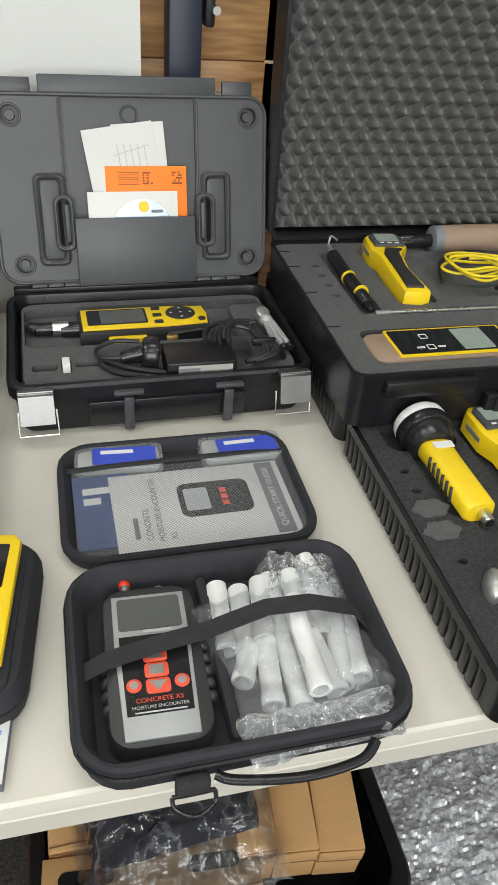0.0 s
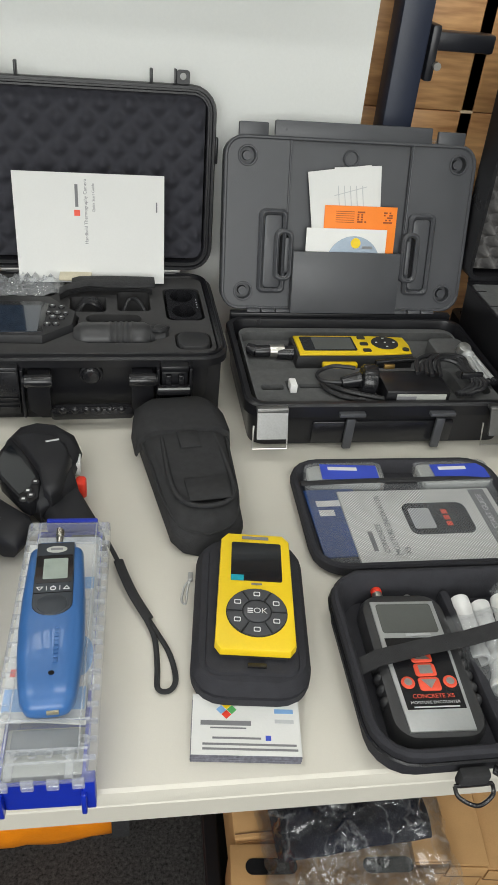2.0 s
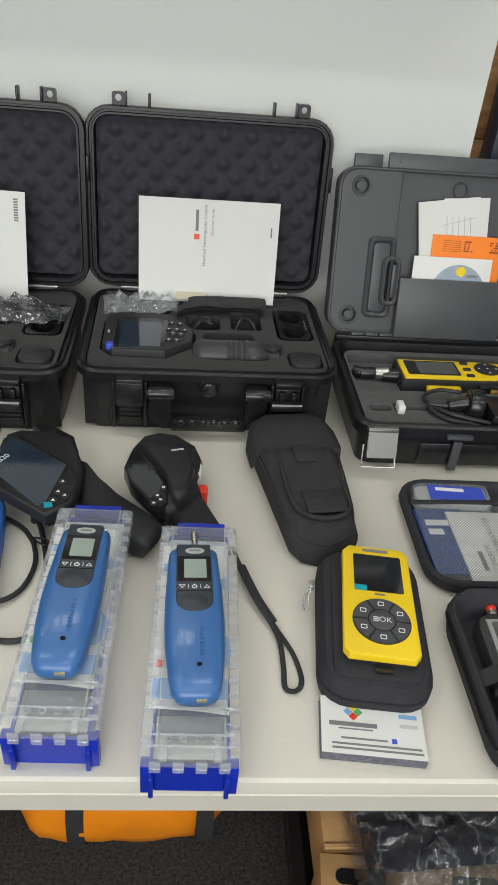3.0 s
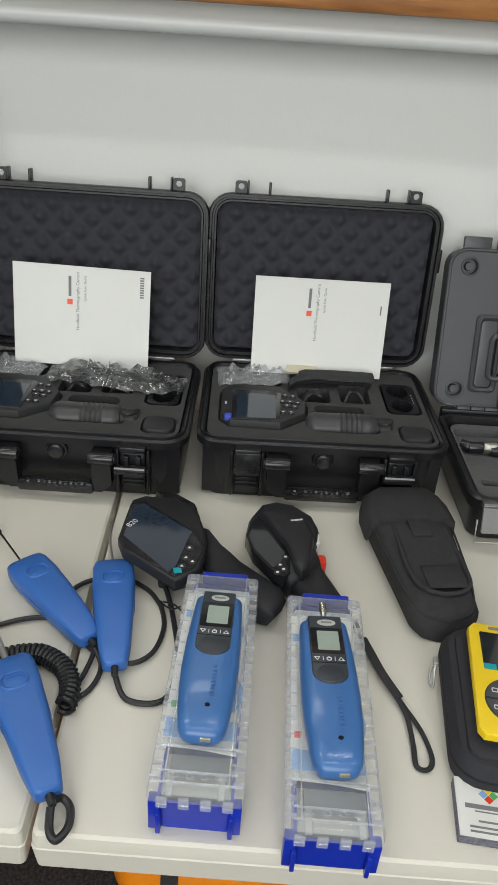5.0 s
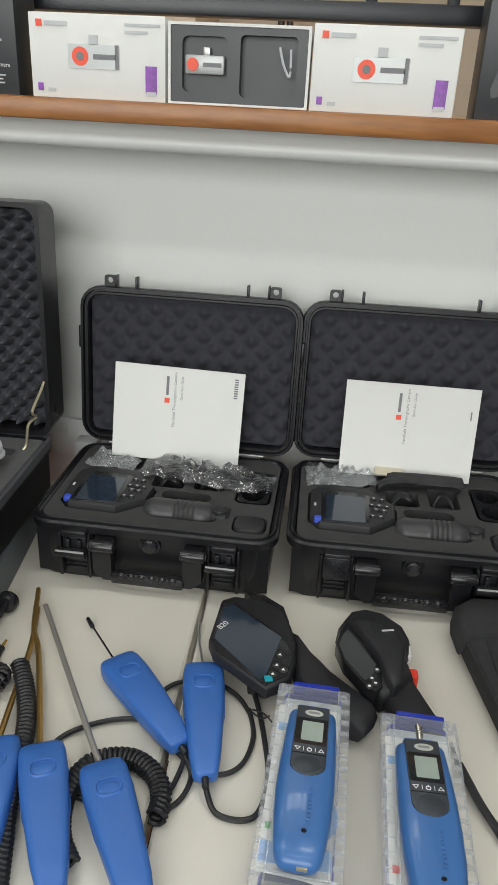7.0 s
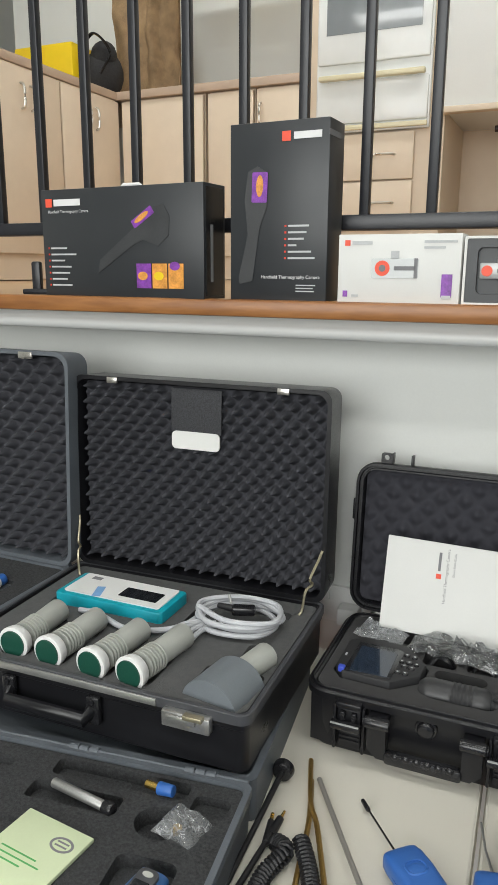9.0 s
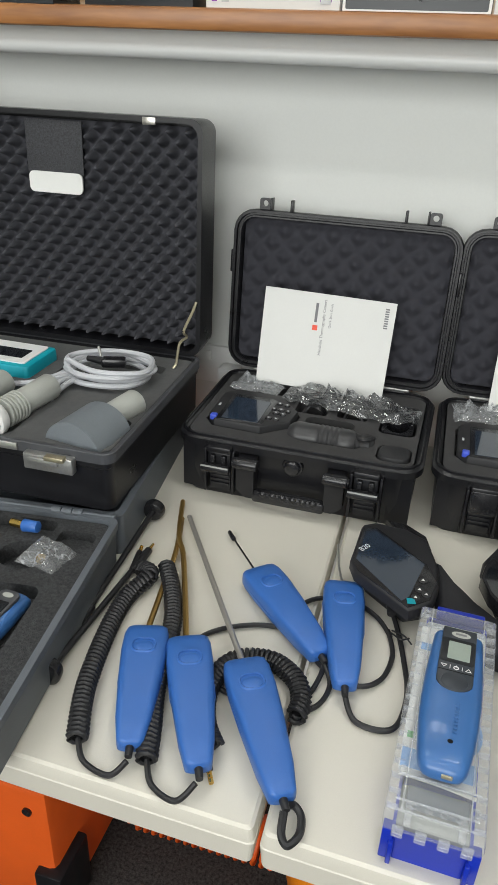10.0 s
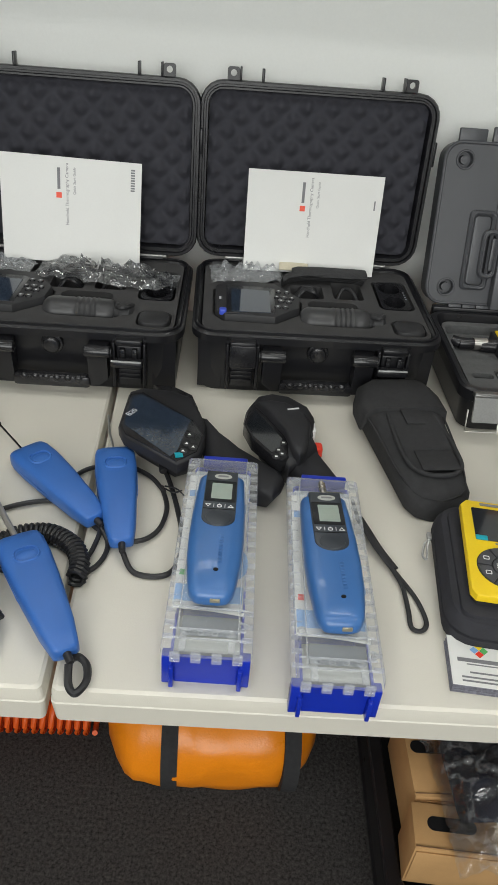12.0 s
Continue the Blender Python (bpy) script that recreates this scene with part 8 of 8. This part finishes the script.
part("pouch_cord", P(tube, [(p[0], -p[2], p[1]) for p in curve([(0.052, 0.070, 0.002), (0.058, 0.050, 0.003), (0.066, 0.038, 0.002), (0.066, 0.068, 0.002)])], 0.0016, 6), M_CABLE, t)


def big_box(x0, x1, y, depth, h, rz, upright):
    w = x1 - x0
    t = carton("thermal_camera_box", x0, x1, y, depth, h, M_BOXDARK, "charcoal retail carton printed with a thermal camera", rz, "box", "thermal camera cartons")
    F = FRONT(0, 0)
    if upright:
        part("maker_mark", P(box, (w * 0.08, h - 0.022, 0.0003), (0.014, 0.014, 0.0006), 0, F), M_CORAL, t)
        part("maker_bar", P(box, (w * 0.08 + 0.034, h - 0.022, 0.0003), (0.044, 0.010, 0.0006), 0, F), M_WHITE, t)
        pic = part("camera_picture", P(prism, [(-0.050, 0.10), (-0.056, 0.15), (-0.050, 0.192), (-0.034, 0.200), (-0.018, 0.190), (-0.018, 0.14), (-0.030, 0.11), (-0.042, 0.03), (-0.064, 0.025), (-0.066, 0.035)], 0, 0.0005, 0, F), M_PRINTG, t)
        sc_ = part("thermal_picture", P(prism, rr(0.026, 0.044, 0.002, -0.036, 0.168), 0.0005, 0.0009, 0, F @ pose(0, 0, 0, 0, 0, -2)), M_PURPLE, pic)
        part("warm_patch", P(prism, oval(0.006, 0.016, -0.036, 0.170, 14), 0.0009, 0.0012, 0, F @ pose(0, 0, 0, 0, 0, -2)), M_AMBER, sc_)
        part("red_bullets", P(bars, 0.012, 0.112, 0.0003, [0.003] * 6, 0.003, 0.0095, F), M_RED, t)
        part("feature_bars", P(bars, 0.018, 0.112, 0.0003, [0.034, 0.030, 0.026, 0.014, 0.038, 0.044], 0.0028, 0.0095, F), M_INKL, t)
        words("heading", "Handheld Thermography Camera", 0.0072, M_WHITE, t, F @ pose(0.022, 0.036, 0.0006))
        part("small_bars", P(bars, 0.032, 0.024, 0.0003, [0.032, 0.028, 0.030], 0.0018, 0.0045, F), M_INKL, t)
        part("side_print", P(box, (w / 2 + 0.0003, depth * 0.35, h - 0.02), (0.0006, 0.05, 0.008)), M_INK, t)
    else:
        part("maker_mark", P(box, (-w / 2 + 0.018, h - 0.022, 0.0003), (0.014, 0.014, 0.0006), 0, F), M_CORAL, t)
        part("maker_bar", P(box, (-w / 2 + 0.058, h - 0.022, 0.0003), (0.058, 0.011, 0.0006), 0, F), M_WHITE, t)
        words("heading", "Handheld Thermography Camera", 0.0065, M_WHITE, t, F @ pose(-w / 2 + 0.060, h - 0.037, 0.0006))
        part("red_bullets", P(bars, -w / 2 + 0.012, 0.082, 0.0003, [0.003] * 7, 0.003, 0.0105, F), M_RED, t)
        part("feature_bars", P(bars, -w / 2 + 0.018, 0.082, 0.0003, [0.036, 0.056, 0.030, 0.044, 0.040, 0.034, 0.044], 0.0028, 0.0105, F), M_INKL, t)
        pic = part("camera_picture", P(prism, [(-0.044, 0.040), (-0.040, 0.062), (0.030, 0.112), (0.052, 0.140), (0.090, 0.150), (0.102, 0.130), (0.100, 0.100), (0.080, 0.084), (0.050, 0.094), (0.030, 0.086)], 0, 0.0005, 0, F), M_PRINTG, t)
        sc_ = part("thermal_picture", P(prism, rr(0.046, 0.014, 0.002), 0.0005, 0.0009, 0, F @ pose(0.050, 0.130, 0, 0, 0, 32)), M_PURPLE, pic)
        part("warm_patch", P(prism, oval(0.016, 0.0045), 0.0009, 0.0012, 0, F @ pose(0.048, 0.130, 0, 0, 0, 32)), M_AMBER, sc_)
        for k, mt in enumerate((M_PURPLE, M_AMBER, M_AMBER)):
            sw = part("sample_picture", P(box, (0.050 + 0.0315 * k, 0.036, 0.0003), (0.029, 0.040, 0.0006), 0, F), mt, t)
            part("sample_patch", P(prism, oval(0.010, 0.007, 0.048 + 0.0315 * k, 0.036 if k < 2 else 0.052, 12), 0.0006, 0.0009, 0, F), M_AMBER if k == 0 else M_YEL if k == 1 else M_PURPLE, sw)
        part("side_panel", P(box, (w / 2 + 0.0004, depth * 0.5, h / 2), (0.0008, depth * 0.8, h * 0.94)), M_SHINY, t)
        part("side_print", P(box, (w / 2 + 0.0010, depth * 0.35, h * 0.4), (0.0006, 0.008, h * 0.5)), M_INK, t)
        part("carry_loop", P(tube, [(-0.02, depth * 0.5, h), (-0.012, depth * 0.5, h + 0.006), (0.02, depth * 0.5, h + 0.006), (0.028, depth * 0.5, h)], 0.003), M_WHITEP, t)


big_box(-0.848, -0.518, 0.690, 0.070, 0.180, -3, False)
big_box(-0.480, -0.318, 0.697, 0.064, 0.262, -2, True)
big_box(0.268, 0.430, 0.700, 0.064, 0.262, 0, True)
t = thing("black_clamp", -0.90, 0.74, FLOOR_UP, 10, "small black metal clamp on the timber floor", "clamp")
part("jaw", P(box, (0, 0, 0.030), (0.018, 0.014, 0.060), 0.004), M_BAR, t)
part("foot", P(box, (0.02, 0, 0.005), (0.09, 0.03, 0.010), 0.003), M_BAR, t)

# ---- balustrade ----
ra = thing("balustrade", -1.20, 0.805, FLOOR_UP, 0, "black steel balustrade with square uprights", "balustrade")
part("bottom_rail", P(box, (0.02, 0, 0.121), (3.4, 0.030, 0.024), 0.003), M_BAR, ra)
part("top_rail", P(box, (0.02, 0, 1.0), (3.4, 0.040, 0.030), 0.003), M_BAR, ra)
ux = [-0.926 + 0.1055 * k for k in range(-8, 15)]
for x in ux:
    part("upright", P(box, (x + 1.20, 0, 0.56), (0.0155, 0.0155, 0.86), 0.002), M_BAR, ra)
for x in (-1.55, 0.46):
    part("post", P(box, (x + 1.20, 0, 0.5), (0.04, 0.04, 1.0), 0.003), M_BAR, ra)

# ---- kitchen on the raised level ----
def handle(p, x, y, z, vertical):
    bm = bmesh.new()
    a, b = ((0, 0.05) if vertical else (0.05, 0))
    tube(bm, curve([(x - a, y, z - b), (x - a * 0.7, y - 0.022, z - b * 0.7), (x + a * 0.7, y - 0.022, z + b * 0.7), (x + a, y, z + b)], 5), 0.0055, 8)
    part("handle", bm, M_STEEL, p, "curved chrome handle")


KY = 2.95
for k, (x0, x1) in enumerate(((-2.14, -1.68), (-1.66, -1.42), (-1.41, -1.185))):
    u = thing("base_cabinet", (x0 + x1) / 2, KY, FLOOR_UP, 0, "cream laminate base cabinet with chrome handle", "cabinet", "kitchen cabinets")
    part("body", P(box, (0, 0.29, 0.43), (x1 - x0 - 0.004, 0.56, 0.86)), M_CREAM, u)
    dr = part("door", P(box, (0, -0.009, 0.48), (x1 - x0 - 0.008, 0.018, 0.74), 0.002), M_CREAM, u)
    handle(dr, (x1 - x0) * (0.38 if k == 1 else -0.38 if k == 2 else 0.36), -0.018, 0.74, True)
for k in range(3):
    y1 = 2.93 - 0.46 * k
    u = thing("base_cabinet", -2.16, y1 - 0.23, FLOOR_UP, 0, "cream laminate base cabinet of the side run", "cabinet", "kitchen cabinets")
    part("body", P(box, (-0.29, 0, 0.43), (0.56, 0.455, 0.86)), M_CREAM, u)
    dr = part("door", P(box, (0.0, 0, 0.48), (0.018, 0.448, 0.74), 0.002), M_CREAM, u)
    for s in (-1, 1):
        part("handle", P(tube, curve([(0.009, s * 0.03, 0.69), (0.028, s * 0.03, 0.705), (0.028, s * 0.03, 0.775), (0.009, s * 0.03, 0.79)], 5), 0.0055, 8), M_STEEL, dr)
ct = thing("worktop", -1.67, KY, FLOOR_UP + 0.86, 0, "beige laminate L-shaped kitchen worktop", "worktop")
part("back_run", P(box, (-0.02, 0.28, 0.019), (1.02, 0.62, 0.038), 0.004), M_CREAMT, ct)
part("side_run", P(box, (-0.785, -0.44, 0.0185), (0.60, 2.06, 0.037), 0.004), M_CREAMT, ct)
solo("splash_wall", P(box, (-1.9, KY + 0.62, 2.6), (2.8, 0.04, 2.46)), M_WALL, "pale wall behind the kitchen worktop", "wall", kind="structure")
ov = thing("oven_tower", -0.865, KY, FLOOR_UP, 0, "cream tall cabinet with built-in white double oven", "oven")
part("carcass", P(box, (0, 0.30, 0.95), (0.62, 0.58, 1.90), 0.003), M_CREAM, ov)
for z0 in (0.235, 0.435):
    dr = part("drawer", P(box, (-0.02, -0.009, z0 + 0.095), (0.42, 0.018, 0.192), 0.002), M_CREAM, ov)
    handle(dr, 0.06, -0.018, z0 + 0.10, False)
part("filler_door", P(box, (-0.265, -0.009, 0.45), (0.07, 0.018, 0.42), 0.002), M_CREAM, ov)
of = part("oven_front", P(box, (0, -0.012, 0.965), (0.50, 0.024, 0.66), 0.004), M_OVEN, ov, "white enamel oven front")
for z, h in ((0.755, 0.17), (1.06, 0.30)):
    d = part("oven_door", P(box, (0, -0.028, z), (0.485, 0.020, h), 0.006), M_OVEN, of)
    if h > 0.2:
        part("oven_glass", P(box, (0.0, -0.0385, z + 0.045), (0.41, 0.002, 0.16), 0.0), M_OVENG, d, "grey oven glass")
    part("oven_handle", P(box, (0, -0.052, z + h / 2 + 0.012), (0.46, 0.030, 0.022), 0.006), M_OVENT, d)
part("control_strip", P(box, (0, -0.034, 1.265), (0.485, 0.03, 0.05), 0.005), M_OVENT, of)
part("vent_strip", P(box, (0, -0.032, 0.652), (0.485, 0.016, 0.02), 0.003), M_OVENT, of)
wp = thing("wall_cabinet", -0.02, KY - 0.05, FLOOR_UP + 0.70, 0, "white cabinet with lower shelf edge over an open recess", "cabinet")
part("body", P(box, (0, 0.30, 0.55), (1.08, 0.56, 1.10), 0.003), M_TRIM, wp)
part("shelf_edge", P(box, (0, 0.0, -0.012), (1.10, 0.05, 0.024), 0.003), M_CREAM, wp)
part("colour_poster", P(box, (-0.16, 0.018, 0.13), (0.10, 0.003, 0.22)), M_AMBER, wp)
solo("recess_wall", P(box, (0.6, KY + 0.55, 2.4), (2.4, 0.04, 2.1)), M_CREAM, "cream wall at the back of the recess", "wall", kind="structure")
tr = thing("trestle", -0.20, KY + 0.12, FLOOR_UP, 0, "folded dark brown metal trestle legs in the recess", "trestle")
M_BRN = mat("dark_brown_metal", (0.05, 0.032, 0.025), 0.4)
for a, b in (((-0.06, 0, 0), (0.02, 0, 0.66)), ((0.04, 0, 0), (-0.02, 0, 0.66))):
    part("leg", P(cyl, a, b, 0.014), M_BRN, tr)
part("brace", P(cyl, (0, -0.01, 0.40), (0.36, -0.01, 0.58), 0.012), M_BRN, tr)
part("cross_rail", P(cyl, (-0.16, -0.02, 0.63), (0.32, -0.02, 0.63), 0.013), M_BRN, tr)
yb = thing("tool_bag", -2.62, 3.05, FLOOR_UP + 0.898, 0, "yellow hard tool bag standing on the worktop", "bag")
part("shell", P(box, (0, 0, 0.135), (0.37, 0.20, 0.27), 0.012), M_YEL, yb)
part("print", P(box, (0.02, -0.101, 0.055), (0.20, 0.002, 0.045)), M_INK, yb)
bk = thing("black_backpack", -2.32, 3.05, FLOOR_UP + 0.898, 0, "slumped black fabric bag beside a yellow tool bag", "bag")
bm = bmesh.new()
ball(bm, (0, 0, 0.12), (0.11, 0.10, 0.12))
ball(bm, (0.03, -0.03, 0.20), (0.07, 0.06, 0.07))
part("body", bm, M_NYLON, bk)
part("strap", P(tube, curve([(-0.06, -0.08, 0.25), (0.04, -0.12, 0.28), (0.10, -0.08, 0.20), (0.06, -0.11, 0.10)]), 0.012, 8, None, 0.5), M_SHINY, bk)
cv = bmesh.new()
sheet(cv, 0.40, 0.62, 30, 40, lambda u, v: 0.025 * math.sin(u * 32 + 2 * noise.noise(Vector((u * 4, v * 4, 0)))) + 0.02 * noise.noise(Vector((u * 12, v * 12, 3))), pose(-2.16, 3.22, FLOOR_UP + 1.20, 90))
box(cv, (-2.16, 3.24, FLOOR_UP + 1.20), (0.38, 0.03, 0.60), 0.01)
solo("canvas_roll", cv, M_SACK, "brown crumpled canvas standing on the worktop", "canvas", sharp=70)
hd = thing("range_hood", -1.70, 3.15, FLOOR_UP + 1.48, 0, "brown timber-edged range hood over the worktop", "range hood")
part("panel", P(box, (0, 0, 0.03), (0.60, 0.50, 0.06), 0.004), M_OVENT, hd)
part("edge", P(box, (0, -0.255, 0.03), (0.62, 0.014, 0.065), 0.003), M_TIMBER, hd)

# ---- stair corner past the wall end ----
st = thing("timber_screen", 0.90, 1.02, 0, 0, "brown stained timber boards beside the stair", "timber boards")
for k in range(7):
    part("board", P(box, (-0.045, 0, 0.105 + 0.21 * k), (0.44, 0.022, 0.2085), 0.0015), M_TIMBER, st)
part("pine_edge", P(box, (-0.023, 0.004, 0.73), (0.024, 0.030, 1.46), 0.002), M_PINE, st, "pale raw pine edge strip")
ps = thing("steel_post", 0.715, 0.905, 0, 0, "navy painted square steel post", "post")
part("shaft", P(box, (0, 0, 0.85), (0.047, 0.052, 1.70), 0.004), M_NAVY, ps)
part("bracket", P(box, (0.075, 0.01, 1.165), (0.12, 0.030, 0.026), 0.004), M_BAR, ps)
part("bracket_plate", P(box, (0.035, 0.0, 1.150), (0.014, 0.045, 0.075), 0.004), M_BAR, ps)
part("bolt", P(cyl, (0.042, -0.024, 1.135), (0.042, -0.032, 1.135), 0.006, None, 8), M_STEEL, ps)
bm = bmesh.new()
crumple(bm, 0.17, 0.10, 44, 0.05, 4.4, None, 0.03, 40)
solo("crumpled_film", bm, M_WRAP, "crumpled shiny plastic film at the foot of a post", "plastic film", pose(0.725, 0.868, 0.985, 60, 0, 0), sharp=60)
part("film_ledge", P(box, (0.01, -0.035, 0.49), (0.15, 0.05, 0.98), 0.003), M_BAR, ps)
solo("wall_stair", P(box, (1.75, 1.35, 1.0), (2.4, 0.06, 2.0)), M_WALL, "plain pale wall by the stair", "wall", kind="structure")

# ---- socket on the wall ----
so = thing("wall_socket", -0.318, WALL_Y - 0.002, 0.80, 0, "cream double power point with switches on the wall", "power point")
part("plate", P(box, (0, -0.005, 0), (0.115, 0.010, 0.072), 0.003), M_WHITEP, so)
for s in (-1, 1):
    part("switch", P(box, (s * 0.028, -0.012, 0.018), (0.010, 0.005, 0.018), 0.001), M_WHITEP, so)
part("plug", P(box, (0.02, -0.028, -0.008), (0.040, 0.034, 0.036), 0.006), M_WHITEP, so)

# ---- under the table ----
def long_carton(x, y, z, w, ln, h, rx, rz, slot):
    t = thing("cardboard_carton", x, y, z, rz, "brown cardboard carton under the table", "carton", "brown cartons", rx=rx)
    part("shell", P(box, (0, ln / 2, h / 2), (w, ln, h), 0.0015), M_CARD, t)
    part("flap_edge", P(box, (0, -0.0012, h * 0.62), (w * 0.98, 0.002, 0.0012)), M_CARDD, t)
    part("flap", P(box, (0, -0.002, h * 0.82), (w * 0.96, 0.002, h * 0.30), 0.0006), M_CARD, t)
    if slot:
        # no opening is cut: a black plate imitates the shaded hole
        part("hand_hole", P(prism, rr(w * 0.55, 0.020, 0.0098, 0, 0.032), h + 0.0004, h + 0.0012), M_HOLE, t)


def wide_carton(x, y, z, w, ln, h, rz, slots):
    t = thing("cardboard_carton", x, y, z, rz, "brown cardboard carton with oval hand holes", "carton", "brown cartons")
    part("shell", P(box, (0, ln / 2, h / 2), (w, ln, h), 0.0015), M_CARD, t)
    part("flap", P(box, (0, -0.0015, h * 0.52), (w * 0.98, 0.002, h * 0.80), 0.0006), M_CARD, t)
    part("flap_edge", P(box, (0, ln * 0.04, h + 0.0006), (w * 0.99, 0.0015, 0.0008)), M_CARDD, t)
    for k in range(slots):
        hx = -w * 0.30 + w * 0.58 * k
        # black oval laid on the top for the dark inside the hole
        part("hand_hole", P(prism, rr(0.068, 0.020, 0.0098, hx, ln * 0.55), h + 0.0004, h + 0.0012), M_HOLE, t)


tub = thing("black_tub", 0.668, 0.40, 0, 0, "large black plastic tub holding cartons", "tub")
bm = bmesh.new()
tray(bm, rr(0.50, 0.66, 0.05), rr(0.47, 0.63, 0.045), 0, 0.20, 0.03, None, 0.02)
part("body", bm, M_BLACK, tub)
part("rim", P(ring, rr(0.515, 0.675, 0.055), rr(0.47, 0.63, 0.045), 0.190, 0.204, None, 0.003), M_BLACK, tub)
long_carton(0.818, 0.128, 0.195, 0.062, 0.40, 0.085, 3, -8, False)
long_carton(0.757, 0.133, 0.205, 0.055, 0.40, 0.090, 3, -6, False)
long_carton(0.702, 0.135, 0.215, 0.050, 0.38, 0.100, 3, -4, False)
wide_carton(0.567, 0.106, 0.200, 0.268, 0.064, 0.100, -4.0, 2)
wide_carton(0.545, 0.186, 0.200, 0.200, 0.140, 0.102, 1.0, 1)
bg = thing("bagged_garment", 0.600, 0.245, 0.302, 4, "dark folded cloth in a clear plastic bag on cartons", "bag")
bm = bmesh.new()
sheet(bm, 0.22, 0.19, 30, 24, lambda u, v: 0.05 * max(0, 1 - (2 * u / 0.22) ** 4) * max(0, 1 - (2 * v / 0.19) ** 4) + 0.008 * noise.noise(Vector((u * 30, v * 30, 1))), Matrix.Translation((0, 0, 0.015)))
part("cloth", bm, mat("navy_cloth", (0.010, 0.012, 0.024), 0.8, bump=0.5, spec=0.2), bg, "", 70)
bm = bmesh.new()
crumple(bm, 0.26, 0.28, 70, 0.034, 3.9, Matrix.Translation((0, -0.02, 0.006)), 0.058, 18, 0.06)
part("clear_bag", bm, film("glossy_polybag", 0.03, 0.04, 0.14, 1.1, scale=22, bump=0.8), bg, "shiny clear plastic", 60)
bm = bmesh.new()
random.seed(8)
sheet(bm, 0.62, 0.80, 150, 190, lambda u, v: 0.10 + 0.05 * noise.noise(Vector((u * 4, v * 4, 2))) + 0.014 * abs(noise.noise(Vector((u * 55, v * 55, 3)))) + random.uniform(-0.0022, 0.0022) + 0.012 * noise.noise(Vector((u * 20, v * 20, 7))), pose(1.245, 0.22, 0.0))
solo("bubble_wrap", bm, mat("bubble_wrap", (0.44, 0.45, 0.48), 0.22, var=0.30, scale=90, bump=1.0, bscale=160, spec=0.9, coat=0.8), "heap of shiny grey bubble wrap on the floor", "bubble wrap", sharp=4)
og = thing("orange_bag", 0.150, 0.500, 0, 2, "orange tarpaulin duffel bag with black straps under the table", "bag")
og.matrix_basis = og.matrix_basis @ Matrix.Diagonal((0.98, 1, 1, 1))
bm = bmesh.new()
rings = []
for k in range(25):
    u = -1 + 2 * k / 24
    s = (1 - abs(u) ** 5) ** 0.5 if abs(u) < 1 else 0.02
    s = max(s, 0.05)
    rings.append([(0.205 * u, 0.20 * s * math.copysign(abs(math.cos(a)) ** 0.8, math.cos(a)) * (1 + 0.05 * noise.noise(Vector((u * 5, a * 2, 0)))), 0.115 + 0.115 * s * math.copysign(abs(math.sin(a)) ** 0.8, math.sin(a)) * (1 + 0.10 * noise.noise(Vector((u * 6, a * 3, 4))) + 0.05 * noise.noise(Vector((u * 22, a * 5, 2))))) for a in [2 * math.pi * q / 28 for q in range(28)]])
loft(bm, rings)
part("body", bm, M_ORANGE, og, "", 60)
for x in (-0.075, 0.135):
    bm = bmesh.new()
    loft(bm, [[(x + dx, 0.204 * math.copysign(abs(math.cos(a)) ** 0.8, math.cos(a)), 0.115 + 0.121 * math.copysign(abs(math.sin(a)) ** 0.8, math.sin(a))) for a in [2 * math.pi * q / 28 for q in range(28)]] for dx in (-0.014, 0.014)])
    part("strap", bm, M_NYLON, og)
om = thing("orange_machine", -0.65, 0.46, 0, 0, "orange painted machine housing with black corner foot", "machine")
part("housing", P(box, (0, 0, 0.17), (0.54, 0.44, 0.32), 0.012), M_ORANGEP, om)
part("corner_foot", P(box, (0.262, -0.190, 0.08), (0.050, 0.090, 0.13), 0.006), M_BLACK, om)
for z in (0.28, 0.08):
    part("bolt", P(cyl, (0.235, -0.219, z), (0.235, -0.224, z), 0.008, None, 12), M_SHINY, om)
hs = bmesh.new()
tube(hs, coil([(-0.34, 0.455, 0.046), (-0.07, 0.46, 0.046)], 0.040, 0.016, 14), 0.0055, 8)
solo("extension_lead", hs, M_ORANGEP, "coiled orange extension lead on the carpet", "lead")
bm = bmesh.new()
cyl(bm, (0.36, 0.10, 0.012), (0.375, 0.03, 0.012), 0.010, 0.008, 14, 0.003)
solo("white_cap", bm, M_WHITEP, "small white plastic cap on the carpet", "cap")
